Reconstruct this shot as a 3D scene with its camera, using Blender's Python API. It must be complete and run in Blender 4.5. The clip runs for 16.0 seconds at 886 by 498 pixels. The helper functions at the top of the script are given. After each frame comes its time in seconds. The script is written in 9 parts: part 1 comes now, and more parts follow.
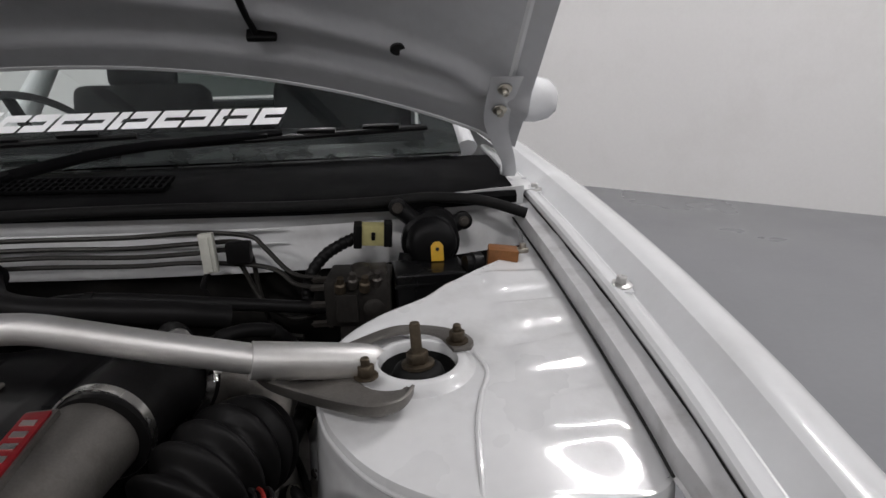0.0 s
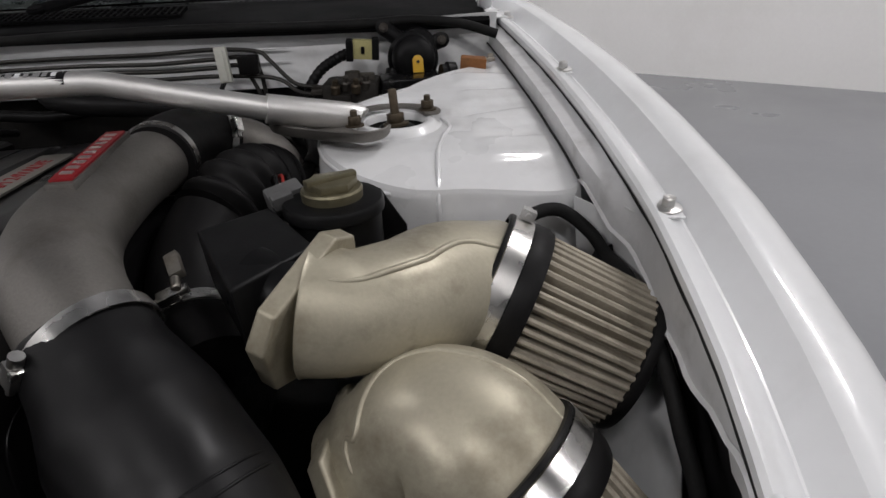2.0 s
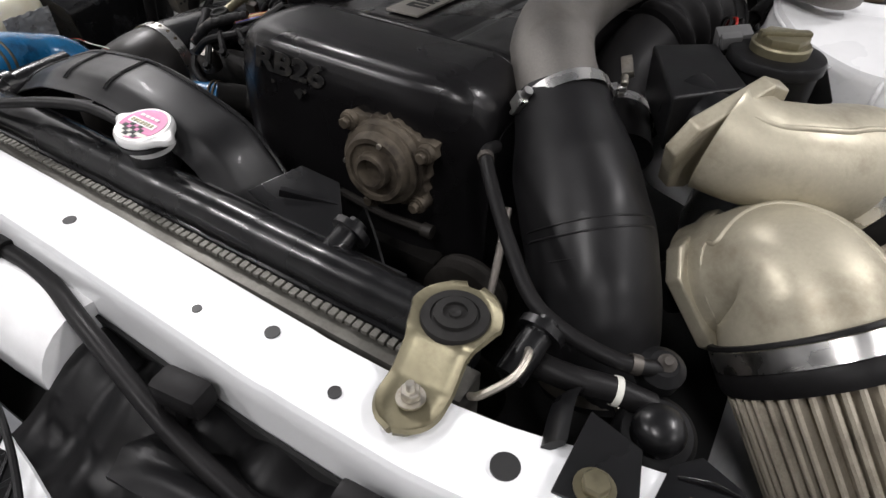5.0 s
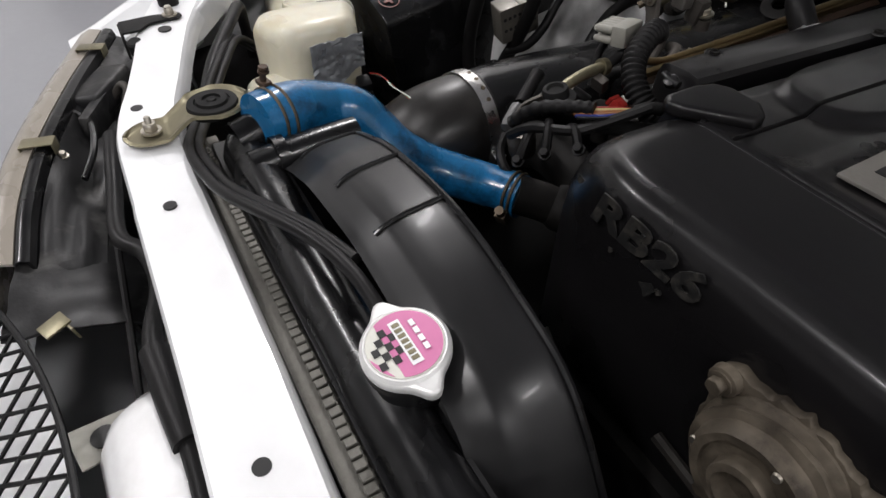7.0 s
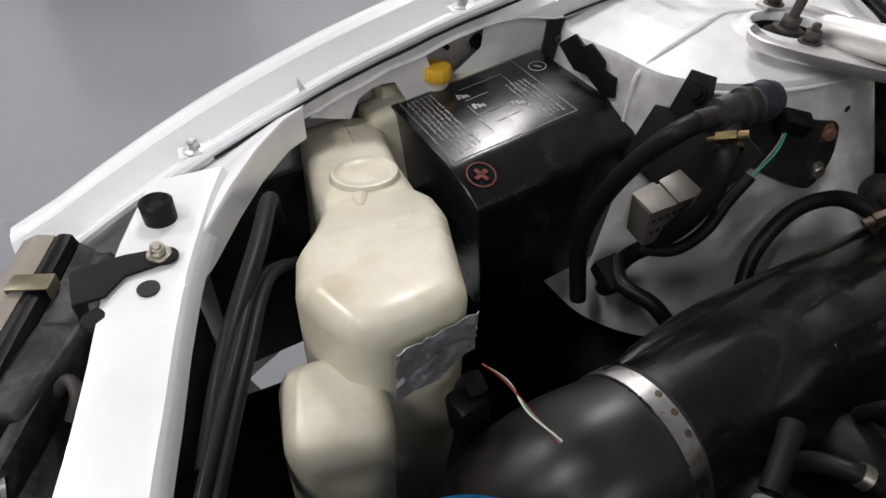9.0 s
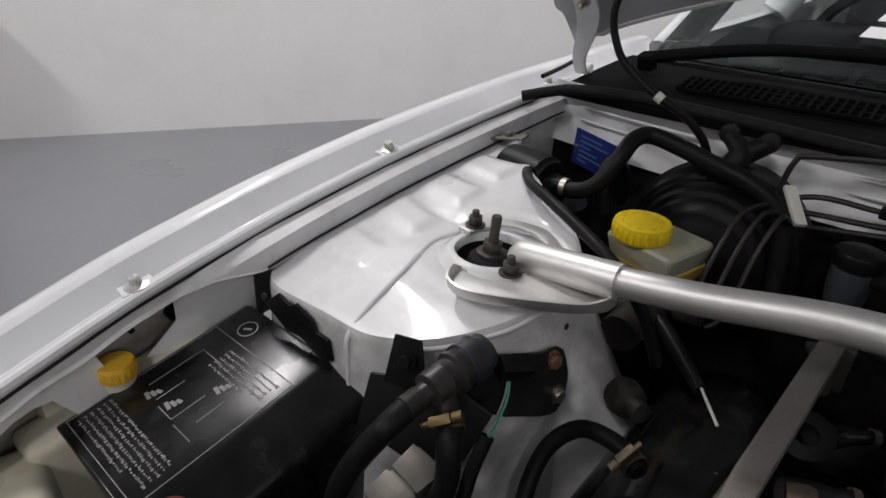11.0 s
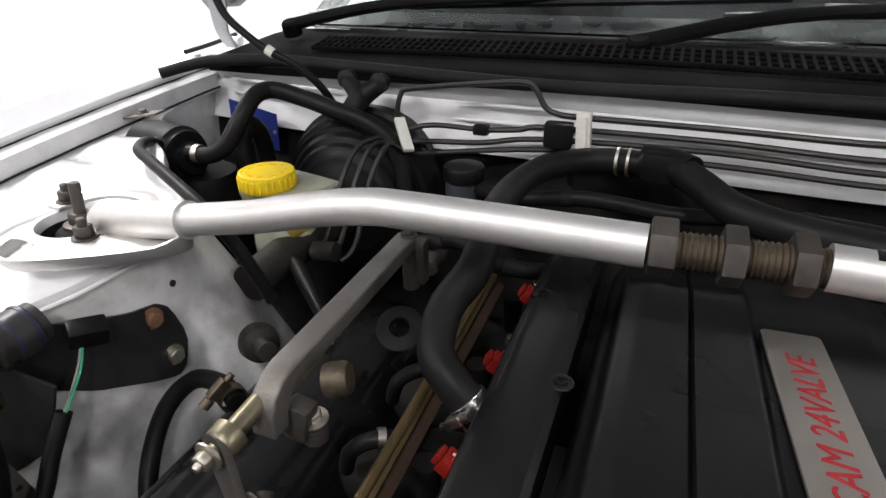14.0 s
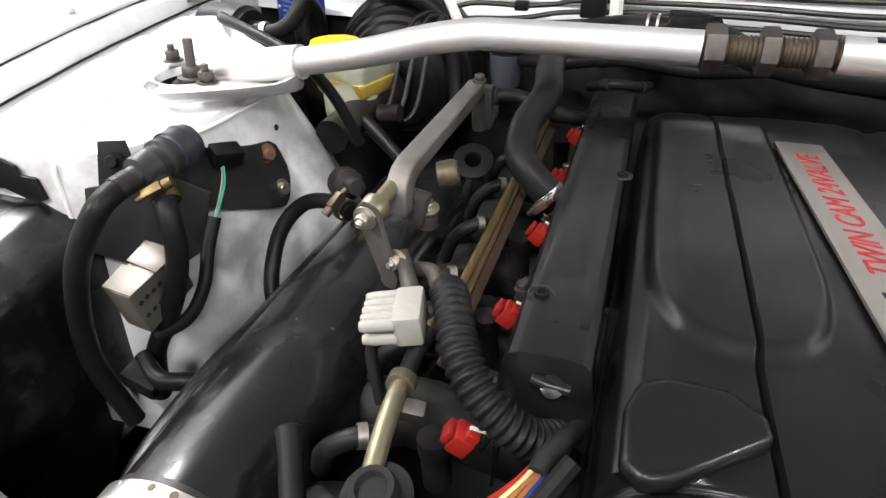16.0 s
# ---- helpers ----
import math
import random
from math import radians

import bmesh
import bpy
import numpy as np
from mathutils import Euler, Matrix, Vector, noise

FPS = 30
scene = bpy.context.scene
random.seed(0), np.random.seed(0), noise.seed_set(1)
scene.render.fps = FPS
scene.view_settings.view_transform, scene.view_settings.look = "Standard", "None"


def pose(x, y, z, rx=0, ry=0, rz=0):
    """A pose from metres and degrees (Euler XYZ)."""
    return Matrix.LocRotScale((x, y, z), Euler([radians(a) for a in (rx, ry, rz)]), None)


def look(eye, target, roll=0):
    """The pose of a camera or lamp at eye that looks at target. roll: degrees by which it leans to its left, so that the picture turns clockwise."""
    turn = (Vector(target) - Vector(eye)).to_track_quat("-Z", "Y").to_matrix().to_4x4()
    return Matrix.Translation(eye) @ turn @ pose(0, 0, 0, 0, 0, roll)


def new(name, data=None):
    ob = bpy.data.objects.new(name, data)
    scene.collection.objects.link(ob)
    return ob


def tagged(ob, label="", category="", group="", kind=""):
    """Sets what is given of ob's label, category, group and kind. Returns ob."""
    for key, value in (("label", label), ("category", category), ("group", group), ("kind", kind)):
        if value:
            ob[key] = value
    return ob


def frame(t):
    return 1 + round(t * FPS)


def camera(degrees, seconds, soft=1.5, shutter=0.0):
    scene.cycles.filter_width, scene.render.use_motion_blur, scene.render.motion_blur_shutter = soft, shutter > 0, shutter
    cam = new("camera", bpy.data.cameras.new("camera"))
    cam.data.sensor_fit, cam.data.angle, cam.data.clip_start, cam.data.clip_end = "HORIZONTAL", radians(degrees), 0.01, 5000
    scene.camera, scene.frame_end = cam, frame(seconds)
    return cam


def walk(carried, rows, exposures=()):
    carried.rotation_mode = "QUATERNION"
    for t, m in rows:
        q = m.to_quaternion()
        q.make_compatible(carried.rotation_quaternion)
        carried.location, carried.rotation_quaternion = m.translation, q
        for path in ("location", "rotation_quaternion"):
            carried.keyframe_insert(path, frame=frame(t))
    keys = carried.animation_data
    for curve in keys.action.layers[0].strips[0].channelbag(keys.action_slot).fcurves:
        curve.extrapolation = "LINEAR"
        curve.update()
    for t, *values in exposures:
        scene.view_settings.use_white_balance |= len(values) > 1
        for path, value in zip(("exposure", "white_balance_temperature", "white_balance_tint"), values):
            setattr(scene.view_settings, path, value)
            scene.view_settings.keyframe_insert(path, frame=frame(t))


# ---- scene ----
cam = camera(73.8, 16.0)
PATH = [
    (0, (0.53, -0.525, 1.156), (0.71, 1.374, 0.556), -1.5),
    (0.5, (0.539, -0.575, 1.127), (0.713, 1.311, 0.484), -1.7),
    (1, (0.538, -0.627, 1.1), (0.708, 1.23, 0.376), -1.9),
    (1.5, (0.545, -0.685, 1.071), (0.696, 1.135, 0.254), -2.3),
    (2, (0.547, -0.743, 1.066), (0.684, 1.037, 0.164), -2.6),
    (2.5, (0.549, -0.793, 1.072), (0.583, 0.966, 0.121), -2.4),
    (3, (0.553, -0.832, 1.094), (0.416, 0.898, 0.101), -1.9),
    (3.5, (0.573, -0.871, 1.098), (0.292, 0.793, 0.025), -1.6),
    (4, (0.564, -0.896, 1.107), (0.126, 0.676, -0.05), -0.7),
    (4.5, (0.538, -0.912, 1.111), (-0.077, 0.519, -0.143), 0.6),
    (4.7, (0.526, -0.91, 1.106), (-0.153, 0.466, -0.176), 1.2),
    (6.8, (0.272, -0.747, 1.091), (-0.973, 0.008, -0.28), 0.0),
    (7, (0.23, -0.732, 1.095), (-1.025, -0.008, -0.284), 0.5),
    (7.5, (0.118, -0.707, 1.102), (-1.135, -0.04, -0.307), 1.6),
    (8, (0.009, -0.693, 1.107), (-1.231, -0.058, -0.328), 2.8),
    (8.2, (-0.029, -0.684, 1.107), (-1.272, -0.066, -0.332), 2.7),
    (10.3, (-0.269, -0.544, 1.122), (-1.552, 0.618, 0.12), 2.5),
    (10.5, (-0.259, -0.519, 1.135), (-1.501, 0.699, 0.148), 2.2),
    (11, (-0.223, -0.452, 1.172), (-1.39, 0.872, 0.231), 1.5),
    (11.5, (-0.198, -0.4, 1.207), (-1.307, 1.008, 0.32), 1.1),
    (12, (-0.166, -0.361, 1.216), (-1.191, 1.13, 0.365), 0.8),
    (12.5, (-0.118, -0.336, 1.206), (-1.023, 1.239, 0.37), 0.3),
    (13, (-0.073, -0.336, 1.175), (-0.857, 1.304, 0.341), -0.1),
    (13.5, (-0.039, -0.348, 1.14), (-0.736, 1.32, 0.285), -0.5),
    (14, (-0.03, -0.367, 1.111), (-0.672, 1.295, 0.202), -0.7),
    (14.5, (-0.04, -0.391, 1.085), (-0.647, 1.251, 0.117), -0.8),
    (15, (-0.065, -0.417, 1.069), (-0.639, 1.203, 0.046), -0.8),
    (15.5, (-0.09, -0.469, 1.069), (-0.641, 1.141, 0.018), -0.6),
    (16, (-0.069, -0.54, 1.07), (-0.616, 1.048, -0.017), -0.7),
]
walk(cam, [(t, look(eye, target, roll)) for t, eye, target, roll in PATH],
     exposures=[(0.0, -0.06), (2.4, 0.0), (3.0, 0.16), (3.5, 0.34), (4.0, 0.55), (4.5, 0.8), (7.0, 0.62), (8.0, 0.74), (10.5, -0.04), (11.5, 0.0), (12.5, 0.25), (13.0, 0.5), (13.5, 0.82), (14.5, 1.6), (15.0, 1.82), (15.5, 1.92), (16.0, 2.12)])

# ---- light ----
world = bpy.data.worlds.new("world")
scene.world = world
world.use_nodes = True
world.node_tree.nodes["Background"].inputs[0].default_value = (0.9, 0.95, 1.0, 1)
world.node_tree.nodes["Background"].inputs[1].default_value = 0.02


# ---- materials ----
def material(name, base, rough=0.5, metal=0.0, coat=0.0, vary=0.12, grain=60.0, stain=6.0, bump=0.02,
             dirt=None, dirt_amount=0.0, dirt_scale=9.0, dirt_from=0.5, dirt_to=0.75, transmission=0.0, ior=1.45, alpha=1.0, spec=0.5, rough_vary=0.15, sss=0.0):
    """A procedural surface: base colour varied at two scales, a dirt layer, uneven gloss and fine relief."""
    m = bpy.data.materials.new(name)
    m.use_nodes = True
    nt = m.node_tree
    n, l = nt.nodes, nt.links
    p = n["Principled BSDF"]
    tc = n.new("ShaderNodeTexCoord")
    fine, broad = n.new("ShaderNodeTexNoise"), n.new("ShaderNodeTexNoise")
    fine.inputs["Scale"].default_value, fine.inputs["Detail"].default_value = grain, 5
    broad.inputs["Scale"].default_value, broad.inputs["Detail"].default_value = stain, 4
    for t in (fine, broad):
        l.new(tc.outputs["Object"], t.inputs["Vector"])
    add = n.new("ShaderNodeMath")
    add.operation = "ADD"
    l.new(fine.outputs[0], add.inputs[0])
    l.new(broad.outputs[0], add.inputs[1])
    ramp = n.new("ShaderNodeMapRange")
    ramp.inputs[1].default_value, ramp.inputs[2].default_value = 0.6, 1.4
    ramp.inputs[3].default_value, ramp.inputs[4].default_value = 1 - vary, 1 + vary * 0.6
    l.new(add.outputs[0], ramp.inputs[0])
    mul = n.new("ShaderNodeVectorMath")
    mul.operation = "SCALE"
    mul.inputs[0].default_value = base[:3]
    l.new(ramp.outputs[0], mul.inputs["Scale"])
    colour = mul.outputs[0]
    if dirt:
        d = n.new("ShaderNodeTexNoise")
        d.inputs["Scale"].default_value, d.inputs["Detail"].default_value, d.inputs["Roughness"].default_value = dirt_scale, 7, 0.65
        l.new(tc.outputs["Object"], d.inputs["Vector"])
        dr = n.new("ShaderNodeMapRange")
        dr.inputs[1].default_value, dr.inputs[2].default_value = dirt_from, dirt_to
        dr.inputs[3].default_value, dr.inputs[4].default_value = 0.0, dirt_amount
        l.new(d.outputs[0], dr.inputs[0])
        mix = n.new("ShaderNodeMix")
        mix.data_type = "RGBA"
        l.new(dr.outputs[0], mix.inputs[0])
        l.new(colour, mix.inputs[6])
        mix.inputs[7].default_value = (*dirt[:3], 1)
        colour = mix.outputs[2]
    l.new(colour, p.inputs["Base Color"])
    rr = n.new("ShaderNodeMapRange")
    rr.inputs[1].default_value, rr.inputs[2].default_value = 0.3, 0.7
    rr.inputs[3].default_value, rr.inputs[4].default_value = max(0.02, rough - rough_vary * rough), min(1, rough + rough_vary)
    l.new(broad.outputs[0], rr.inputs[0])
    l.new(rr.outputs[0], p.inputs["Roughness"])
    p.inputs["Metallic"].default_value = metal
    p.inputs["Coat Weight"].default_value = coat
    p.inputs["Coat Roughness"].default_value = 0.06
    p.inputs["Transmission Weight"].default_value = transmission
    p.inputs["IOR"].default_value = ior
    p.inputs["Alpha"].default_value = alpha
    p.inputs["Specular IOR Level"].default_value = spec
    if sss:
        p.inputs["Subsurface Weight"].default_value = sss
        p.inputs["Subsurface Radius"].default_value = (0.02, 0.015, 0.008)
    if bump:
        b = n.new("ShaderNodeBump")
        b.inputs["Strength"].default_value, b.inputs["Distance"].default_value = min(1.0, bump * 10), 0.0006
        l.new(fine.outputs[0], b.inputs["Height"])
        l.new(b.outputs[0], p.inputs["Normal"])
    return m


def glowing(name, colour, strength):
    m = bpy.data.materials.new(name)
    m.use_nodes = True
    p = m.node_tree.nodes["Principled BSDF"]
    p.inputs["Base Color"].default_value = (0.8, 0.8, 0.8, 1)
    p.inputs["Emission Color"].default_value = (*colour, 1)
    p.inputs["Emission Strength"].default_value = strength
    return m


WHITE = material("white_car_paint", (0.78, 0.79, 0.80), 0.32, coat=0.8, vary=0.03, stain=5, bump=0.004, dirt=(0.45, 0.44, 0.42), dirt_amount=0.22, dirt_scale=7)
WHITE_IN = material("white_inner_paint", (0.77, 0.775, 0.78), 0.27, coat=0.9, vary=0.05, stain=8, bump=0.012, dirt=(0.33, 0.32, 0.30), dirt_amount=0.4, dirt_scale=8)
# smudge stains plus a darker white that carries some of the tower sides' shade
WHITE_SMUDGED_SHADED = material("smudged_shaded_white_paint", (0.72, 0.72, 0.715), 0.34, coat=0.5, vary=0.08, stain=8, bump=0.012, dirt=(0.14, 0.132, 0.12), dirt_amount=0.6, dirt_scale=9, dirt_from=0.45, dirt_to=0.68)
DUSTY_BLACK = material("dusty_black_lamp_plastic", (0.008, 0.008, 0.0085), 0.40, vary=0.3, grain=300, stain=10, bump=0.03, spec=0.3, dirt=(0.075, 0.073, 0.070), dirt_amount=0.75, dirt_scale=22, dirt_from=0.53, dirt_to=0.70)
# the bonnet's white made greyer, with the underside's shade in the colour
HOOD_SHADED = material("bonnet_underside_shaded_white", (0.60, 0.61, 0.63), 0.36, coat=0.5, vary=0.05, stain=5, bump=0.006, dirt=(0.3, 0.3, 0.3), dirt_amount=0.25)
GREY_SEAM = material("grey_seam_paint", (0.66, 0.66, 0.665), 0.42, coat=0.3, vary=0.10, stain=10, dirt=(0.25, 0.24, 0.225), dirt_amount=0.45, dirt_scale=20)
ALU = material("brushed_aluminium_tube", (0.70, 0.69, 0.675), 0.46, 0.85, vary=0.05, rough_vary=0.05, grain=180, stain=6, bump=0.01, dirt=(0.36, 0.33, 0.29), dirt_amount=0.35)
CAST = material("cast_aluminium", (0.22, 0.208, 0.193), 0.5, 0.8, vary=0.16, grain=420, stain=18, bump=0.05, dirt=(0.12, 0.105, 0.09), dirt_amount=0.75, dirt_scale=17)
CORRODED = material("corroded_bronze_casting", (0.125, 0.104, 0.078), 0.6, 0.45, vary=0.4, grain=240, stain=36, bump=0.08, dirt=(0.035, 0.028, 0.021), dirt_amount=1.0, dirt_scale=30, dirt_from=0.44, dirt_to=0.62)
CAST_DARK = material("stained_cast_aluminium", (0.072, 0.065, 0.058), 0.55, 0.5, vary=0.3, grain=300, stain=30, bump=0.05, dirt=(0.06, 0.05, 0.045), dirt_amount=0.8, dirt_scale=40)
GRIMY_CAST = material("greasy_cast_fitting", (0.030, 0.027, 0.024), 0.55, 0.4, vary=0.35, grain=220, stain=30, bump=0.06, dirt=(0.016, 0.014, 0.013), dirt_amount=0.9, dirt_scale=45)
GOLD = material("champagne_cast_elbow", (0.44, 0.405, 0.312), 0.36, 0.35, vary=0.12, grain=260, stain=14, bump=0.02, dirt=(0.16, 0.13, 0.085), dirt_amount=0.85, dirt_scale=11)
BOLT = material("silver_plated_flange_bolt", (0.66, 0.655, 0.64), 0.34, 0.9, vary=0.12, grain=300, stain=60, bump=0.02, dirt=(0.30, 0.28, 0.25), dirt_amount=0.4, dirt_scale=70)
STEEL = material("polished_clamp_steel", (0.72, 0.71, 0.69), 0.22, 1.0, vary=0.1, grain=120, stain=30, bump=0.01, dirt=(0.3, 0.28, 0.25), dirt_amount=0.4)
RESISTOR = material("tarnished_silver_case", (0.15, 0.14, 0.122), 0.42, 0.45, vary=0.15, grain=250, stain=30, bump=0.02, dirt=(0.20, 0.18, 0.15), dirt_amount=0.6, dirt_scale=35)
ZINC = material("zinc_plated_bolt", (0.52, 0.49, 0.43), 0.4, 1.0, vary=0.2, grain=300, stain=60, bump=0.03, dirt=(0.22, 0.16, 0.1), dirt_amount=0.7, dirt_scale=60)
RUST = material("rusted_steel", (0.24, 0.13, 0.075), 0.75, 0.4, vary=0.35, grain=300, stain=50, bump=0.06, dirt=(0.1, 0.06, 0.04), dirt_amount=0.7, dirt_scale=70)
BRONZE_NUT = material("dirty_bronze_nut", (0.115, 0.092, 0.066), 0.5, 0.8, vary=0.3, grain=250, stain=60, bump=0.04, dirt=(0.08, 0.06, 0.04), dirt_amount=0.8, dirt_scale=60)
OLIVE = material("olive_zinc_bracket", (0.21, 0.19, 0.125), 0.38, 0.75, vary=0.25, grain=200, stain=25, bump=0.02, dirt=(0.09, 0.08, 0.06), dirt_amount=0.6, dirt_scale=25)
DARK_STEEL = material("dark_oxide_steel", (0.11, 0.10, 0.09), 0.45, 0.8, vary=0.25, grain=200, stain=40, bump=0.03, dirt=(0.05, 0.04, 0.035), dirt_amount=0.6)
BLACK_PLASTIC = material("black_plastic", (0.006, 0.006, 0.0065), 0.36, vary=0.25, grain=300, stain=12, bump=0.02, spec=0.18, dirt=(0.017, 0.0165, 0.016), dirt_amount=0.4, dirt_scale=14)
SHROUD_GLOSS = material("polished_black_shroud_plastic", (0.008, 0.008, 0.0085), 0.32, coat=0.04, vary=0.2, grain=200, stain=14, bump=0.004, spec=0.4, dirt=(0.022, 0.022, 0.022), dirt_amount=0.3, dirt_scale=20)
LID_GLOSS = material("scuffed_gloss_black_lid", (0.006, 0.006, 0.0065), 0.20, vary=0.25, grain=180, stain=16, bump=0.006, spec=0.55, dirt=(0.022, 0.022, 0.023), dirt_amount=0.5, dirt_scale=28, dirt_from=0.55, dirt_to=0.62)
BLACK_GLOSS = material("gloss_black_plastic", (0.005, 0.005, 0.0055), 0.22, coat=0.1, vary=0.2, grain=200, stain=14, bump=0.006, spec=0.36, dirt=(0.016, 0.016, 0.0155), dirt_amount=0.25)
PLENUM = material("rough_gloss_black_plenum_paint", (0.0062, 0.0062, 0.0068), 0.17, coat=0.22, vary=0.2, grain=260, stain=20, bump=0.016, spec=0.36, dirt=(0.30, 0.30, 0.29), dirt_amount=0.9, dirt_scale=90, dirt_from=0.715, dirt_to=0.73)
COWL = material("weathered_black_cowl_plastic", (0.006, 0.006, 0.0065), 0.7, vary=0.25, grain=500, stain=8, bump=0.03, spec=0.02, dirt=(0.016, 0.016, 0.016), dirt_amount=0.5, dirt_scale=9)
COVER = material("satin_black_engine_cover", (0.0068, 0.0064, 0.0069), 0.27, coat=0.10, vary=0.2, grain=1400, stain=9, bump=0.010, spec=0.32, rough_vary=0.08)
RUBBER = material("black_rubber_hose", (0.0088, 0.0084, 0.0087), 0.42, vary=0.25, grain=350, stain=20, bump=0.02, spec=0.18, dirt=(0.012, 0.0115, 0.011), dirt_amount=0.4, dirt_scale=25)
RUBBER_DULL = material("dull_weathered_rubber", (0.012, 0.012, 0.012), 0.66, vary=0.25, grain=300, stain=15, bump=0.04, spec=0.18, dirt=(0.032, 0.03, 0.028), dirt_amount=0.5)
DUCT = material("scuffed_rubber_duct", (0.013, 0.0118, 0.011), 0.32, vary=0.3, grain=260, stain=22, bump=0.02, spec=0.42, dirt=(0.03, 0.026, 0.023), dirt_amount=0.5, dirt_scale=18)
SILICONE = material("black_silicone_hose", (0.0074, 0.0073, 0.0079), 0.38, vary=0.25, grain=700, stain=16, bump=0.012, spec=0.26, dirt=(0.010, 0.010, 0.0102), dirt_amount=0.35, dirt_scale=30)
BLUE = material("blue_silicone_hose", (0.008, 0.115, 0.27), 0.24, coat=0.3, vary=0.25, grain=400, stain=25, bump=0.02, dirt=(0.003, 0.018, 0.045), dirt_amount=0.9, dirt_scale=30, dirt_from=0.50, dirt_to=0.66)
CREAM = material("yellowed_cream_plastic_tank", (0.66, 0.63, 0.51), 0.27, vary=0.08, grain=60, stain=7, bump=0.0015, dirt=(0.45, 0.37, 0.22), dirt_amount=0.65, dirt_scale=13, sss=0.25)
WHITE_PLASTIC = material("aged_white_plastic", (0.62, 0.62, 0.56), 0.42, vary=0.1, grain=200, stain=30, bump=0.01, dirt=(0.4, 0.37, 0.3), dirt_amount=0.4)
GREY_PLASTIC = material("light_grey_connector_plastic", (0.25, 0.245, 0.215), 0.5, vary=0.12, grain=250, stain=30, bump=0.02, dirt=(0.25, 0.23, 0.2), dirt_amount=0.5, dirt_scale=40)
YELLOW = material("yellow_plastic_cap", (0.80, 0.58, 0.012), 0.38, vary=0.1, grain=200, stain=40, bump=0.015, dirt=(0.25, 0.18, 0.02), dirt_amount=0.45, dirt_scale=50)
ORANGE_CAP = material("amber_yellow_plastic_cap", (0.72, 0.42, 0.03), 0.45, vary=0.15, grain=200, stain=30, bump=0.02, dirt=(0.3, 0.18, 0.03), dirt_amount=0.4)
FLUID = material("translucent_reservoir_plastic", (0.33, 0.335, 0.26), 0.28, vary=0.12, grain=100, stain=20, bump=0.01, dirt=(0.4, 0.32, 0.1), dirt_amount=0.5, dirt_scale=14, sss=0.3)
BRAKE_FLUID = material("amber_brake_fluid", (0.42, 0.31, 0.06), 0.3, vary=0.12, grain=80, stain=12, bump=0.005, sss=0.2)
DUSTY = material("dusty_beige_inner_wall", (0.50, 0.48, 0.44), 0.7, vary=0.2, grain=150, stain=9, bump=0.02, dirt=(0.10, 0.085, 0.065), dirt_amount=0.7, dirt_scale=14)
CHARCOAL = material("charcoal_wing_shade", (0.022, 0.021, 0.022), 0.7, vary=0.2, grain=120, stain=6, bump=0.03)
DARK_GREY_PLASTIC = material("dark_grey_connector_plastic", (0.10, 0.10, 0.10), 0.5, vary=0.15, grain=200, stain=30, bump=0.02)
TINT = material("tinted_side_glass", (0.16, 0.19, 0.18), 0.03, vary=0, bump=0, transmission=1.0, rough_vary=0)
RED = material("red_plastic_connector", (0.25, 0.012, 0.008), 0.4, vary=0.2, grain=200, stain=40, bump=0.02, dirt=(0.15, 0.02, 0.015), dirt_amount=0.5, dirt_scale=60)
RED_PLATE = material("red_enamel_plate", (0.30, 0.012, 0.018), 0.4, metal=0.2, vary=0.15, grain=300, stain=30, bump=0.02, dirt=(0.1, 0.01, 0.01), dirt_amount=0.5, dirt_scale=40)
BROWN = material("brown_plastic_connector", (0.25, 0.10, 0.03), 0.45, vary=0.2, grain=200, stain=40, bump=0.02, dirt=(0.1, 0.05, 0.02), dirt_amount=0.5, dirt_scale=40)
PALE_YELLOW = material("pale_yellow_plastic", (0.48, 0.44, 0.2), 0.5, vary=0.15, grain=200, stain=30, bump=0.02)
BLUE_TAG = material("blue_data_plate", (0.018, 0.035, 0.20), 0.35, metal=0.2, vary=0.2, grain=200, stain=30, bump=0.01)
PLATE = material("satin_aluminium_badge", (0.42, 0.40, 0.36), 0.38, 0.85, vary=0.08, grain=500, stain=20, bump=0.02, dirt=(0.25, 0.23, 0.2), dirt_amount=0.4)
INK_BLACK = material("black_paint_letters", (0.015, 0.015, 0.015), 0.45, bump=0)
INK_RED = material("red_paint_letters", (0.35, 0.015, 0.02), 0.45, bump=0)
INK_WHITE = material("white_vinyl_letters", (0.82, 0.83, 0.84), 0.45, bump=0, vary=0.02)
INK_GREY = material("grey_print", (0.27, 0.27, 0.27), 0.5, bump=0)
INK_PALE = material("worn_pale_letters", (0.034, 0.031, 0.027), 0.55, bump=0, vary=0.5, grain=120, dirt=(0.006, 0.006, 0.006), dirt_amount=1.0, dirt_scale=110, dirt_from=0.38, dirt_to=0.52)
CAP_METAL = material("pale_plated_pressure_cap", (0.72, 0.72, 0.71), 0.38, 0.55, vary=0.06, grain=200, stain=40, bump=0.01)
PINK = material("pink_label_print", (0.56, 0.17, 0.34), 0.35, bump=0)
FOIL = material("crumpled_foil_tape", (0.34, 0.35, 0.36), 0.38, 0.6, vary=0.3, grain=140, stain=60, bump=0.1, rough_vary=0.3)
FILTER = material("pleated_filter_gauze", (0.40, 0.36, 0.29), 0.65, 0.3, vary=0.2, grain=900, stain=30, bump=0.06, dirt=(0.12, 0.10, 0.08), dirt_amount=0.7, dirt_scale=30)
RUST_BROWN = material("stained_brown_rail_flank", (0.062, 0.038, 0.024), 0.55, 0.3, vary=0.3, grain=220, stain=30, bump=0.03, dirt=(0.02, 0.016, 0.013), dirt_amount=0.7, dirt_scale=35)
